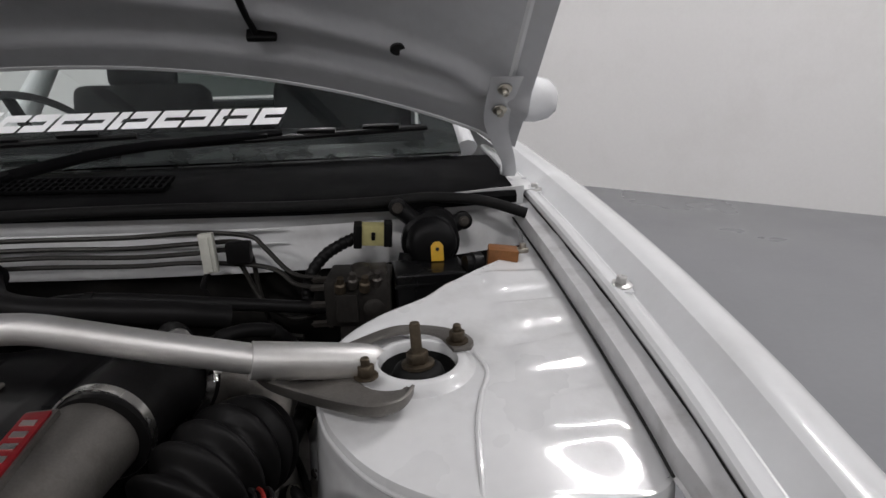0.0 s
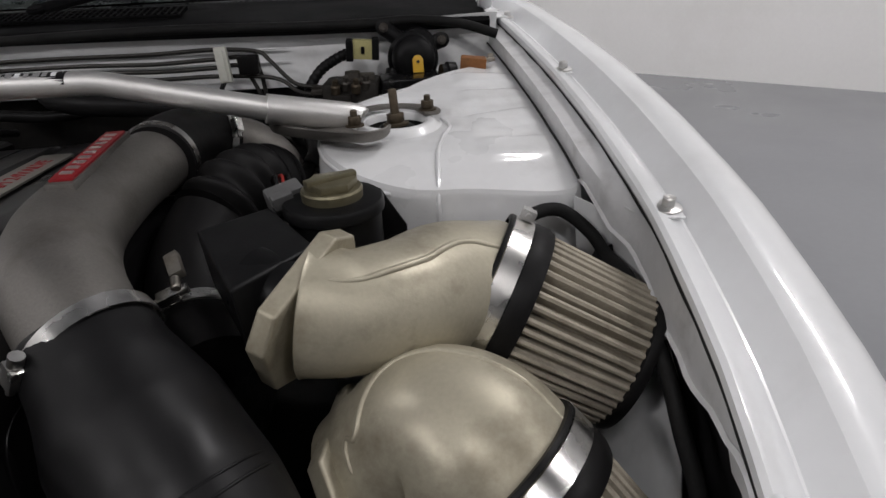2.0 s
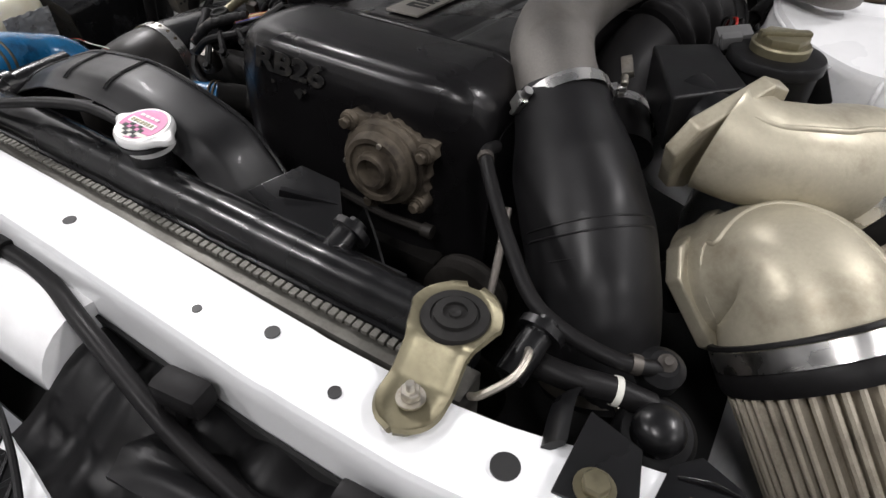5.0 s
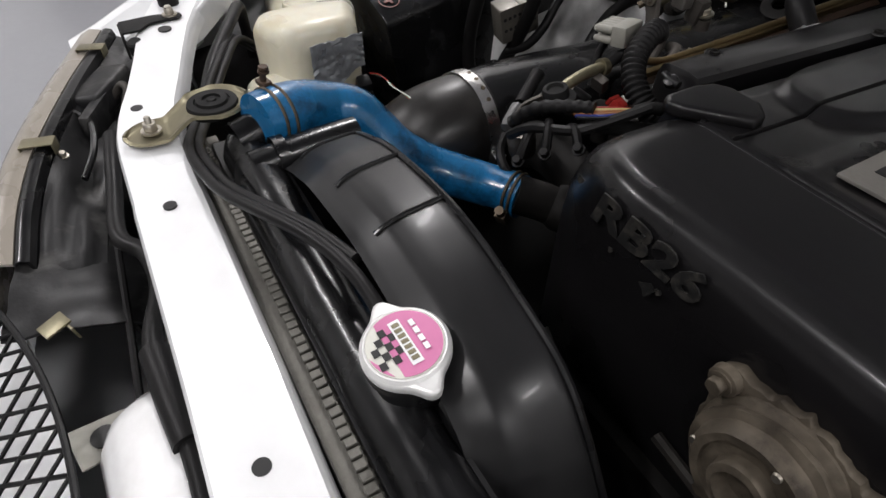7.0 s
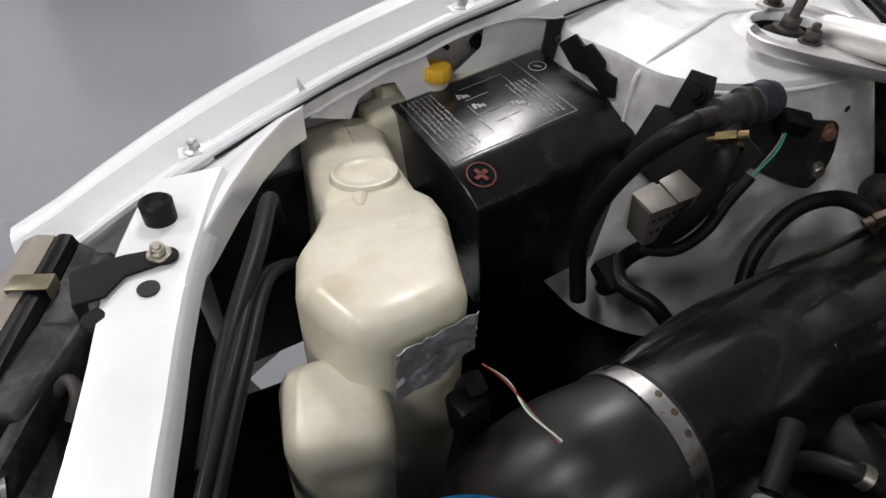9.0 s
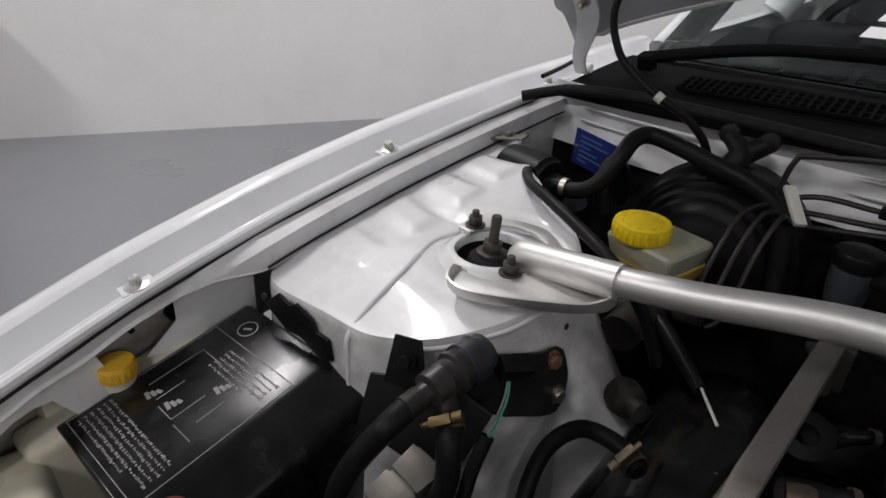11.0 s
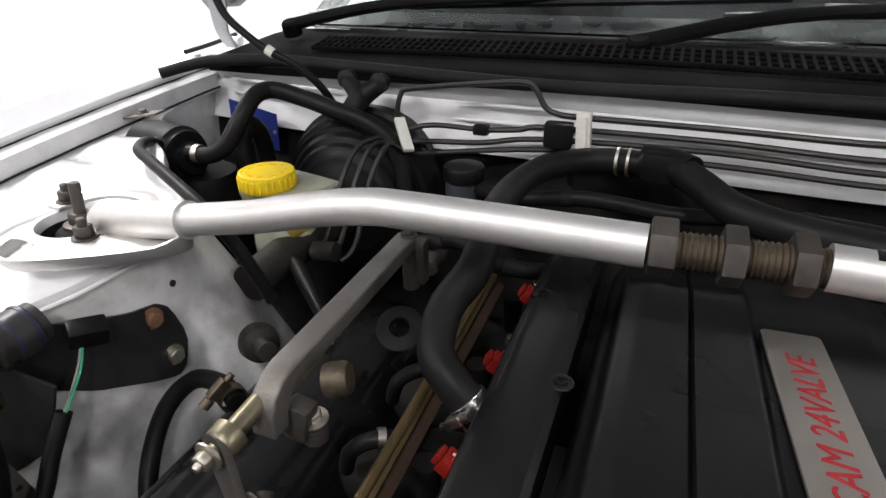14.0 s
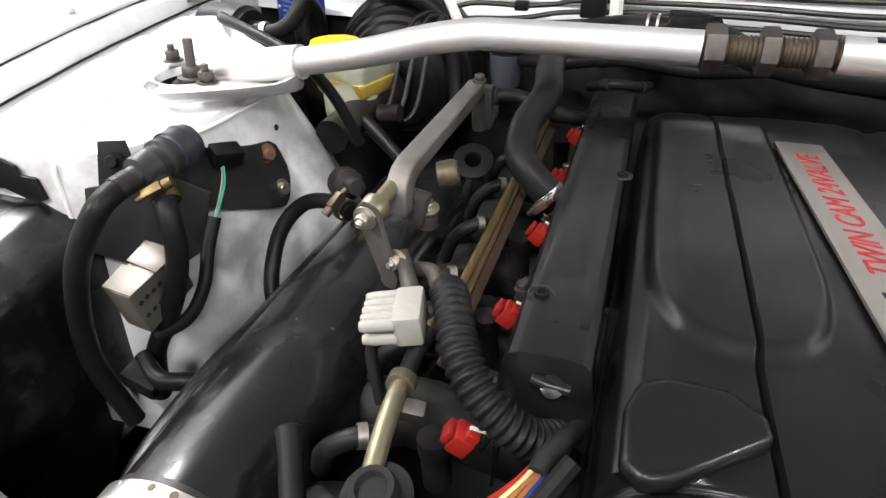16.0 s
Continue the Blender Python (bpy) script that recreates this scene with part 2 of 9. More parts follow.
BRASS = material("yellow_passivated_fuel_rail", (0.15, 0.11, 0.052), 0.42, 0.85, vary=0.25, grain=200, stain=30, bump=0.02, dirt=(0.2, 0.13, 0.06), dirt_amount=0.6, dirt_scale=30)
COPPER = material("oxidised_hard_line", (0.035, 0.033, 0.03), 0.45, 0.5, vary=0.2, grain=200, stain=30, bump=0.02)
FINS = material("radiator_fins", (0.15, 0.145, 0.13), 0.5, 0.8, vary=0.25, grain=300, stain=40, bump=0.04, dirt=(0.1, 0.09, 0.08), dirt_amount=0.6, dirt_scale=50)
DIRTY_BLOCK = material("greasy_dark_engine_metal", (0.006, 0.0055, 0.005), 0.6, 0.0, spec=0.2, vary=0.4, grain=120, stain=20, bump=0.06, dirt=(0.028, 0.025, 0.022), dirt_amount=0.6, dirt_scale=18)
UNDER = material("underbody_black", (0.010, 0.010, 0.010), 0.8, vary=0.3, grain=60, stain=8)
FLOOR = material("grey_epoxy_floor", (0.20, 0.205, 0.218), 0.28, coat=0.25, vary=0.05, grain=30, stain=0.8, bump=0.006, dirt=(0.17, 0.175, 0.185), dirt_amount=0.35, dirt_scale=1.3)
WALL = material("white_painted_wall", (0.80, 0.795, 0.785), 0.6, vary=0.025, grain=40, stain=1.0, bump=0.01, dirt=(0.58, 0.565, 0.53), dirt_amount=0.25, dirt_scale=1.2)
CEIL = material("ceiling_sheet", (0.29, 0.30, 0.31), 0.6, vary=0.06, grain=20, stain=1, bump=0.01)
BEAM = material("dark_roof_beam", (0.08, 0.08, 0.085), 0.6, vary=0.1)
CHEST = material("red_tool_chest_paint", (0.045, 0.006, 0.007), 0.35, coat=0.3, vary=0.1, stain=3, bump=0.004)
TUBE_GLOW = glowing("fluorescent_tube", (1.0, 0.985, 0.95), 14.0)
GLASS = material("windscreen_glass", (0.9, 0.97, 0.95), 0.02, vary=0.0, bump=0, transmission=1.0, ior=1.45, rough_vary=0.0)
SEAT = material("dark_seat_fabric", (0.012, 0.012, 0.013), 0.9, vary=0.2, grain=300, bump=0.05)
LENS = material("yellowed_headlamp_lens", (0.25, 0.225, 0.19), 0.22, coat=0.3, vary=0.12, grain=60, stain=12, bump=0.004)
TYRE = material("tyre_rubber", (0.02, 0.02, 0.02), 0.75, vary=0.2, bump=0.03)


# ---- mesh tools ----
def link(name, bm, mat, parent=None, label="", smooth=40.0, inverse=None):
    """A bmesh in world metres as one object; flat edges above the given angle stay sharp."""
    me = bpy.data.meshes.new(name)
    bm.normal_update()
    bmesh.ops.recalc_face_normals(bm, faces=bm.faces[:])
    if smooth:
        for f in bm.faces:
            f.smooth = True
        lim = radians(smooth)
        for e in bm.edges:
            if len(e.link_faces) == 2 and e.calc_face_angle(0) > lim:
                e.smooth = False
    bm.to_mesh(me)
    bm.free()
    me.materials.append(mat)
    ob = new(name, me)
    if parent:
        ob.parent = parent
        if parent.type == "EMPTY":
            ob.matrix_parent_inverse = Matrix.Translation(parent.location).inverted()
    if label:
        ob["label"] = label
    return ob


part = link


def thing(name, at, label, category, group=""):
    e = new(name)
    e.location = at
    e.empty_display_size = 0.05
    return tagged(e, label, category, group)


def B():
    return bmesh.new()


def basis(z, x=None):
    """A turn whose z lies along the given way."""
    z = Vector(z).normalized()
    x = Vector(x) if x is not None else (Vector((0, 0, 1)) if abs(z.z) < 0.9 else Vector((1, 0, 0)))
    y = z.cross(x)
    if y.length < 1e-5:
        y = z.orthogonal()
    y.normalize()
    x = y.cross(z)
    return Matrix((x, y, z)).transposed()


def frame_at(o, z, x=None):
    return Matrix.Translation(o) @ basis(z, x).to_4x4()


def spline(pts, step=8):
    """Points of a smooth curve through the given ones."""
    p = [Vector(q) for q in pts]
    if len(p) < 3:
        return p
    out = []
    for i in range(len(p) - 1):
        a, b, c, d = p[max(i - 1, 0)], p[i], p[i + 1], p[min(i + 2, len(p) - 1)]
        for k in range(step):
            t = k / step
            out.append(0.5 * ((2 * b) + (c - a) * t + (2 * a - 5 * b + 4 * c - d) * t * t + (3 * b - a - 3 * c + d) * t ** 3))
    out.append(p[-1])
    return out


def tube(bm, pts, r, seg=14, step=8, caps=True, ripple=None, flat=1.0):
    """A round bar or hose through the points; r: one radius or one for each point; ripple: (depth, turns) of corrugation."""
    line = spline(pts, step)
    n = len(line)
    rs = [r] * n if not isinstance(r, (list, tuple)) else [float(np.interp(i / (n - 1), np.linspace(0, 1, len(r)), r)) for i in range(n)]
    if ripple:
        rs = [a + ripple[0] * math.cos(2 * math.pi * ripple[1] * i / (n - 1)) for i, a in enumerate(rs)]
    tan = [(line[min(i + 1, n - 1)] - line[max(i - 1, 0)]).normalized() for i in range(n)]
    side = tan[0].orthogonal().normalized()
    rings = []
    for i in range(n):
        side = (side - tan[i] * side.dot(tan[i])).normalized()
        up = tan[i].cross(side)
        rings.append([bm.verts.new(line[i] + rs[i] * (side * math.cos(2 * math.pi * k / seg) + up * (flat * math.sin(2 * math.pi * k / seg)))) for k in range(seg)])
    for a, b in zip(rings, rings[1:]):
        for k in range(seg):
            bm.faces.new((a[k], a[(k + 1) % seg], b[(k + 1) % seg], b[k]))
    if caps:
        bm.faces.new(rings[0][::-1])
        bm.faces.new(rings[-1])
    return bm


def lathe(bm, o, axis, profile, seg=32, x=None):
    """A turned body: profile rows of (distance along the axis, radius)."""
    m = frame_at(o, axis, x)
    rings = []
    for d, r in profile:
        if r < 1e-5:
            rings.append([bm.verts.new(m @ Vector((0, 0, d)))])
        else:
            rings.append([bm.verts.new(m @ Vector((r * math.cos(2 * math.pi * k / seg), r * math.sin(2 * math.pi * k / seg), d))) for k in range(seg)])
    for a, b in zip(rings, rings[1:]):
        for k in range(seg):
            q = (k + 1) % seg
            if len(a) == 1 and len(b) == 1:
                continue
            if len(a) == 1:
                bm.faces.new((a[0], b[q], b[k]))
            elif len(b) == 1:
                bm.faces.new((a[k], a[q], b[0]))
            else:
                bm.faces.new((a[k], a[q], b[q], b[k]))
    return bm


def soften(bm, width, seg=2, limit=35):
    edges = [e for e in bm.edges if len(e.link_faces) == 2 and e.calc_face_angle(0) > radians(limit)]
    if edges and width > 0:
        bmesh.ops.bevel(bm, geom=edges, offset=width, segments=seg, affect="EDGES", profile=0.6, clamp_overlap=True)
    return bm


def join(bm, other):
    me = bpy.data.meshes.new("tmp")
    other.to_mesh(me)
    other.free()
    bm.from_mesh(me)
    bpy.data.meshes.remove(me)
    return bm


def box(bm, size, m, bevel=0.002, seg=2):
    b = bmesh.new()
    bmesh.ops.create_cube(b, size=1, matrix=m @ Matrix.Diagonal((*size, 1)))
    soften(b, bevel, seg)
    return join(bm, b)


def prism(bm, outline, depth, m, bevel=0.001, seg=2):
    """A flat outline (x, y) raised by depth along z of m."""
    b = bmesh.new()
    lo = [b.verts.new(m @ Vector((x, y, 0))) for x, y in outline]
    hi = [b.verts.new(m @ Vector((x, y, depth))) for x, y in outline]
    b.faces.new(lo[::-1])
    b.faces.new(hi)
    for i in range(len(lo)):
        j = (i + 1) % len(lo)
        b.faces.new((lo[i], lo[j], hi[j], hi[i]))
    b.normal_update()
    bmesh.ops.recalc_face_normals(b, faces=b.faces[:])
    soften(b, bevel, seg)
    return join(bm, b)


def sheet(bm, fn, nu, nv, thick=0.0):
    """A pressed sheet fn(u, v), u and v from 0 to 1, with the given thickness."""
    b = bmesh.new()
    g = [[b.verts.new(Vector(fn(i / nu, j / nv))) for j in range(nv + 1)] for i in range(nu + 1)]
    for i in range(nu):
        for j in range(nv):
            b.faces.new((g[i][j], g[i + 1][j], g[i + 1][j + 1], g[i][j + 1]))
    b.normal_update()
    if thick:
        bmesh.ops.solidify(b, geom=b.faces[:], thickness=thick)
    return join(bm, b)


def circle(r, n=24, a0=0.0, a1=360.0, cx=0.0, cy=0.0):
    whole = abs(a1 - a0) >= 360
    return [(cx + r * math.cos(radians(a0 + (a1 - a0) * k / (n if whole else n - 1))), cy + r * math.sin(radians(a0 + (a1 - a0) * k / (n if whole else n - 1)))) for k in range(n)]


def nut(bm, o, axis, af=0.013, h=0.008, washer=0.0, stud=0.0, stud_r=0.004):
    """A hexagon nut on its base point, with a washer and a stud end."""
    r = af / math.sqrt(3)
    a = Vector(axis).normalized()
    o = Vector(o)
    if washer:
        lathe(bm, o, a, [(0, 0), (0, washer), (0.0018, washer), (0.0018, 0)], 20)
        o = o + a * 0.0018
    prism(bm, circle(r, 6), h, frame_at(o, a), 0.0006, 1)
    if stud:
        lathe(bm, o, a, [(0, stud_r), (h + stud - 0.001, stud_r), (h + stud, stud_r * 0.75), (h + stud, 0)], 14)
    return bm


def band(bm, o, axis, r, w, t=0.0015, seg=36):
    """A flat hose-clamp band round a pipe."""
    lathe(bm, Vector(o) - Vector(axis).normalized() * (w / 2), axis, [(0, r), (0, r + t), (w, r + t), (w, r), (0, r)], seg)
    return bm


def worm(bm, o, axis, way, r, w=0.012):
    """The screw housing of a hose clamp on the side that the way points to."""
    a = Vector(axis).normalized()
    d = Vector(way)
    d = (d - a * d.dot(a)).normalized()
    m = frame_at(Vector(o) + d * (r + 0.006), d, a)
    box(bm, (w, 0.018, 0.010), m, 0.001)
    s = a.cross(d)
    lathe(bm, Vector(o) + d * (r + 0.006) - s * 0.018, s, [(0, 0), (0, 0.0048), (0.008, 0.0048), (0.008, 0.003), (0.034, 0.003), (0.034, 0)], 12)
    return bm


def letters(text, size, m, mat, parent, name="lettering", depth=0.0006, width=None, shear=0.0, label="", bold=0.0):
    """Raised or printed letters with the built-in font, laid in the xy plane of m; width: the whole length to fill."""
    cu = bpy.data.curves.new(name, "FONT")
    cu.body, cu.size, cu.extrude, cu.shear = text, size, depth, shear
    cu.resolution_u = 3
    cu.offset = bold
    tmp = bpy.data.objects.new("tmp", cu)
    scene.collection.objects.link(tmp)
    dg = bpy.context.evaluated_depsgraph_get()
    dg.update()
    me = bpy.data.meshes.new_from_object(tmp.evaluated_get(dg))
    bpy.data.objects.remove(tmp)
    bm = B()
    bm.from_mesh(me)
    bpy.data.meshes.remove(me)
    xs = [v.co.x for v in bm.verts]
    k = width / (max(xs) - min(xs)) if width else 1.0
    x0 = min(xs)
    for v in bm.verts:
        v.co = m @ Vector(((v.co.x - x0) * k, v.co.y, v.co.z))
    return link(name, bm, mat, parent, label, smooth=0)


def wob(x, y, z, s, a):
    """A smooth unevenness of amplitude a at the scale s."""
    return noise.noise(Vector((x * s, y * s, z * s))) * a


def lerp(table, t):
    return float(np.interp(t, [a for a, *_ in table], [b for _, b in table]))


# ---- the room ----
WALL_A, WALL_B, WALL_C, WALL_D = Vector((-0.25, 7.3)), Vector((10.2, -2.05)), Vector((2.9, -13.8)), Vector((-7.55, -4.45))
ROOM_H = 4.6


def wall(name, a, b, h):
    d = (b - a).normalized()
    n = Vector((d.y, -d.x))
    centre = (a + b) / 2
    if (Vector((0.5, -3)) - centre).dot(n) > 0:
        n = -n
    bm = B()
    mid = centre + n * 0.1
    ang = math.degrees(math.atan2(d.y, d.x))
    box(bm, ((b - a).length + 0.2, 0.2, h), pose(mid.x, mid.y, h / 2, 0, 0, ang), 0.0)
    return tagged(link(name, bm, WALL, smooth=0), "white painted plaster wall, slightly scuffed near the floor", "wall", kind="structure")


for nm, a, b in (("wall_north", WALL_A, WALL_B), ("wall_east", WALL_B, WALL_C), ("wall_south", WALL_C, WALL_D), ("wall_west", WALL_D, WALL_A)):
    wall(nm, a, b, ROOM_H)
bm = B()
prism(bm, [(p.x, p.y) for p in (WALL_A, WALL_D, WALL_C, WALL_B)], 0.1, pose(0, 0, -0.1), 0)
tagged(link("floor", bm, FLOOR, smooth=0), "smooth grey epoxy workshop floor", "floor", kind="structure")
bm = B()
prism(bm, [(p.x, p.y) for p in (WALL_A, WALL_D, WALL_C, WALL_B)], 0.1, pose(0, 0, ROOM_H), 0)
tagged(link("ceiling", bm, CEIL, smooth=0), "pale sheet metal workshop ceiling", "ceiling", kind="structure")
for k in range(9):
    bm = B()
    box(bm, (13.0, 0.09, 0.22), pose(1.3 + (k - 4) * 0.62, -3.2 + (k - 4) * 1.05, ROOM_H - 0.11, 0, 0, -40), 0.004)
    tagged(link("roof_beam", bm, BEAM, smooth=0), "dark steel roof beam under the ceiling", "beam", "roof beams", kind="structure")


def ceiling_lamp(at, turn, watts):
    t = thing("ceiling_lamp", at, "twin fluorescent tube fitting on the ceiling", "lamp", "ceiling lamps")
    bm = B()
    m = pose(*at, 0, 0, turn)
    box(bm, (1.3, 0.22, 0.05), m, 0.006)
    part("lamp_housing", bm, INK_WHITE, t)
    for s in (-1, 1):
        bm = B()
        a, b = m @ Vector((-0.6, s * 0.06, -0.045)), m @ Vector((0.6, s * 0.06, -0.045))
        tube(bm, [a, b], 0.016, 12)
        part("lamp_tube", bm, TUBE_GLOW, t)
    la = bpy.data.lights.new("ceiling_lamp_light", "AREA")
    la.shape, la.size, la.size_y, la.energy, la.color = "RECTANGLE", 1.3, 0.25, watts, (1.0, 0.968, 0.982)
    lo = new("ceiling_lamp_light", la)
    lo.matrix_world = pose(at[0], at[1], at[2] - 0.09, 0, 0, turn)
    return t


for x, y, turn, watts in ((-3.0, 0.8, -40, 78), (0.2, 3.2, -40, 62), (3.0, 1.0, -40, 78), (5.6, -1.4, -40, 62), (0.2, -2.9, -40, 42), (-3.4, -3.2, -40, 88), (3.0, -4.2, -40, 46)):
    ceiling_lamp((x, y, ROOM_H - 0.26), turn, watts)

# ---- the car's shell ----
car = thing("car", (0, 1.2, 0), "white two-door sports coupe with its bonnet raised over the engine bay", "car")

FLANGE_Z = ((-0.80, 0.715), (-0.75, 0.733), (-0.6, 0.775), (-0.45, 0.814), (-0.282, 0.853), (-0.1, 0.889), (0.07, 0.914), (0.25, 0.932), (0.449, 0.947), (0.9, 0.965))
FLANGE_X = ((-0.80, 0.655), (-0.7, 0.70), (-0.6, 0.735), (-0.45, 0.768), (-0.282, 0.786), (-0.1, 0.788), (0.07, 0.786), (0.25, 0.784), (0.449, 0.782), (0.9, 0.78))


def smooth_table(tab, y):
    return (lerp(tab, y - 0.05) + 2 * lerp(tab, y) + lerp(tab, y + 0.05)) / 4


def flange_z(y):
    return smooth_table(FLANGE_Z, y)


def flange_x(y):
    return smooth_table(FLANGE_X, y)


FENDER_SECTION = ((-0.011, -0.020), (-0.014, -0.012), (-0.0165, -0.006), (-0.0155, -0.001), (-0.012, 0.001), (-0.006, 0.0005), (0.005, -0.0055), (0.0095, -0.0085), (0.0125, -0.0085), (0.0165, -0.0045), (0.034, 0.0135), (0.040, 0.0158), (0.046, 0.0165), (0.058, 0.0155), (0.068, 0.012),
                  (0.080, 0.005), (0.089, -0.006), (0.096, -0.022), (0.102, -0.05), (0.107, -0.10), (0.112, -0.17), (0.114, -0.26), (0.108, -0.36), (0.10, -0.50))


def bolt(bm, o, axis=(0, 0, 1), af=0.011, flange=0.0095, h=0.008):
    """A flange bolt with a cross recess in its head."""
    a = Vector(axis).normalized()
    lathe(bm, o, a, [(0, 0), (0, flange * 1.25), (0.0016, flange * 1.2), (0.0018, flange), (0.003, flange * 0.8), (0.003, 0)], 20)
    nut(bm, Vector(o) + a * 0.0028, a, af, h)
    lathe(bm, Vector(o) + a * (0.0028 + h), a, [(0, af * 0.42), (0.0008, af * 0.36), (0.0008, af * 0.2), (-0.001, 0)], 12)
    return bm


for s in (-1, 1):
    bm = B()
    n = len(FENDER_SECTION) - 1

    def fn(u, v):
        y = -0.79 + u * 1.69
        k = v * n
        i = min(int(k), n - 1)
        a, b = FENDER_SECTION[i], FENDER_SECTION[i + 1]
        dx, dz = a[0] + (b[0] - a[0]) * (k - i), a[1] + (b[1] - a[1]) * (k - i)
        z = flange_z(y) + dz
        if dz < -0.05:
            r = 0.385 ** 2 - (y + 0.02) ** 2
            if r > 0:
                z = max(z, 0.30 + math.sqrt(r))
            z = max(z, 0.2)
        x = flange_x(y) + dx * (1 - 0.15 * max(0.0, (-0.55 - y) / 0.25))
        return (s * (x + wob(y, 0, z, 3, 0.0003)), y, z)

    sheet(bm, fn, 84, n, 0.0012)
    fender = part("fender", bm, WHITE, car, smooth=24)
    for y in (0.449, 0.072, -0.278, -0.615):
        bm = B()
        o = Vector((s * flange_x(y), y, flange_z(y)))
        bolt(bm, o, (0, -0.12, 1), 0.011, 0.0105)
        part("fender_bolt", bm, BOLT, fender, "silver plated flange bolt")
        bm = B()
        prism(bm, [(-0.012, -0.016), (0.009, -0.018), (0.011, 0.016), (-0.010, 0.018)], 0.0018, frame_at(o + Vector((0, 0, -0.0015)), (0, -0.12, 1), (1, 0, 0)), 0.0006)
        part("fender_tab", bm, WHITE, fender)
    # seam and grey rail under the fender's inner lip
    bm = B()

    def rail(u, v):
        y = -0.62 + u * 1.10
        low = -0.040 if y > -0.16 else (-0.040 - 0.02 * min(1, (-0.16 - y) / 0.05) + 0.045 * min(1, max(0, (-0.40 - y) / 0.10)) + 0.006 * wob(y, 7, 0, 22, 1.0))
        if s < 0 and y < -0.16:
            low = min(-0.026, -0.040 - 0.28 * (y + 0.16)) + 0.003 * wob(y, 7, 0, 22, 1.0)
        w = 0.026 * min(1, max(0, (y + 0.25) / 0.10))
        pts = ((-0.010, -0.010), (-0.0135 - 0.15 * w, -0.014), (-0.0145 - w, -0.019 + 0.4 * low * (1 - w / 0.022)), (-0.0155 - w, low), (-0.0185 - w, low - 0.002))
        k = v * 4
        i = min(int(k), 3)
        a, b = pts[i], pts[i + 1]
        f = k - i
        return (s * (flange_x(y) + a[0] + (b[0] - a[0]) * f + wob(y, 1, v, 9, 0.0012)), y, flange_z(y) + a[1] + (b[1] - a[1]) * f)

    sheet(bm, rail, 70, 8, 0.0012)
    part("wing_rail", bm, GREY_SEAM, car, "grey seam-sealed rail below the fender lip")
    bm = B()
    tube(bm, [(s * (flange_x(y) - 0.0445), y, flange_z(y) - 0.0375 + wob(y, 2, 0, 14, 0.0015)) for y in np.linspace(-0.155, 0.46, 30)], 0.0015, 6, 2)
    part("seam_sealer", bm, UNDER, car, "dark open seam along the wing rail")
    bm = B()
    tube(bm, [(s * (flange_x(y) - 0.0150 + wob(y, 4, 0, 18, 0.0012)), y, flange_z(y) - 0.0125) for y in np.linspace(-0.60, 0.46, 48)], 0.0019, 6, 2)
    part("lip_gap", bm, UNDER, car, "dark gap under the fender lip")

# stay by the bonnet hinge, and a drain hole in the tower
bm = B()
tube(bm, [(-0.772, 0.412, 0.966), (-0.786, 0.495, 0.968), (-0.800, 0.575, 0.973)], 0.0038, 10)
part("bonnet_stay", bm, RUBBER, car, "thin black stay beside the bonnet hinge")
bm = B()
lathe(bm, (-0.4535, 0.0, 0.825), (1, 0, 0.05), [(-0.002, 0.0036), (0.0018, 0.0036), (0.0018, 0)], 14)
part("panel_hole", bm, INK_BLACK, car, "small dark drain hole")

# strut towers with their inner wings
TOWER_EDGE = ((0.750, 0.44), (0.742, 0.37), (0.728, 0.30), (0.700, 0.245), (0.645, 0.195), (0.60, 0.165), (0.565, 0.13), (0.515, 0.10), (0.480, 0.065), (0.462, 0.03), (0.456, -0.01), (0.460, -0.055),
              (0.474, -0.095), (0.505, -0.132), (0.545, -0.157), (0.585, -0.168), (0.64, -0.168), (0.70, -0.165), (0.733, -0.160), (0.748, -0.150))
STRUT = (0.552, 0.0, 0.872)


def wing_top(x, y):
    """The height of the inner wing's upper face."""
    t = min(max((x - 0.60) / 0.14, 0), 1)
    t = t * t * (3 - 2 * t)
    tower = 0.870 + (0.16 * y if y > 0.04 else (0.0 if y > -0.05 else 0.14 * (y + 0.05)))
    z = tower + (flange_z(y) - 0.041 - tower) * t
    if y < -0.10:
        z -= 0.010 * min(1, (-0.10 - y) / 0.06) * (1 - 0.3 * t)
    r = math.hypot(x - STRUT[0], y)
    if r < 0.09:
        k = min(max((r - 0.064) / 0.026, 0), 1)
        z = 0.869 + (z - 0.869) * k * k * (3 - 2 * k)
    for yc, amp in ((-0.085, 0.0040), (0.005, 0.0055), (0.085, 0.0055), (0.165, 0.0052)):
        z += amp * math.exp(-((y - yc - 0.25 * (x - 0.66)) / 0.026) ** 8) * math.exp(-((x - 0.690) / 0.042) ** 8)
    return z


def edge_point(u):
    line = [Vector((a, b, 0)) for a, b in TOWER_EDGE]
    k = u * (len(line) - 1)
    i = min(int(k), len(line) - 2)
    f = k - i
    a, b, c, d = line[max(i - 1, 0)], line[i], line[i + 1], line[min(i + 2, len(line) - 1)]
    return 0.5 * ((2 * b) + (c - a) * f + (2 * a - 5 * b + 4 * c - d) * f * f + (3 * b - a - 3 * c + d) * f ** 3)


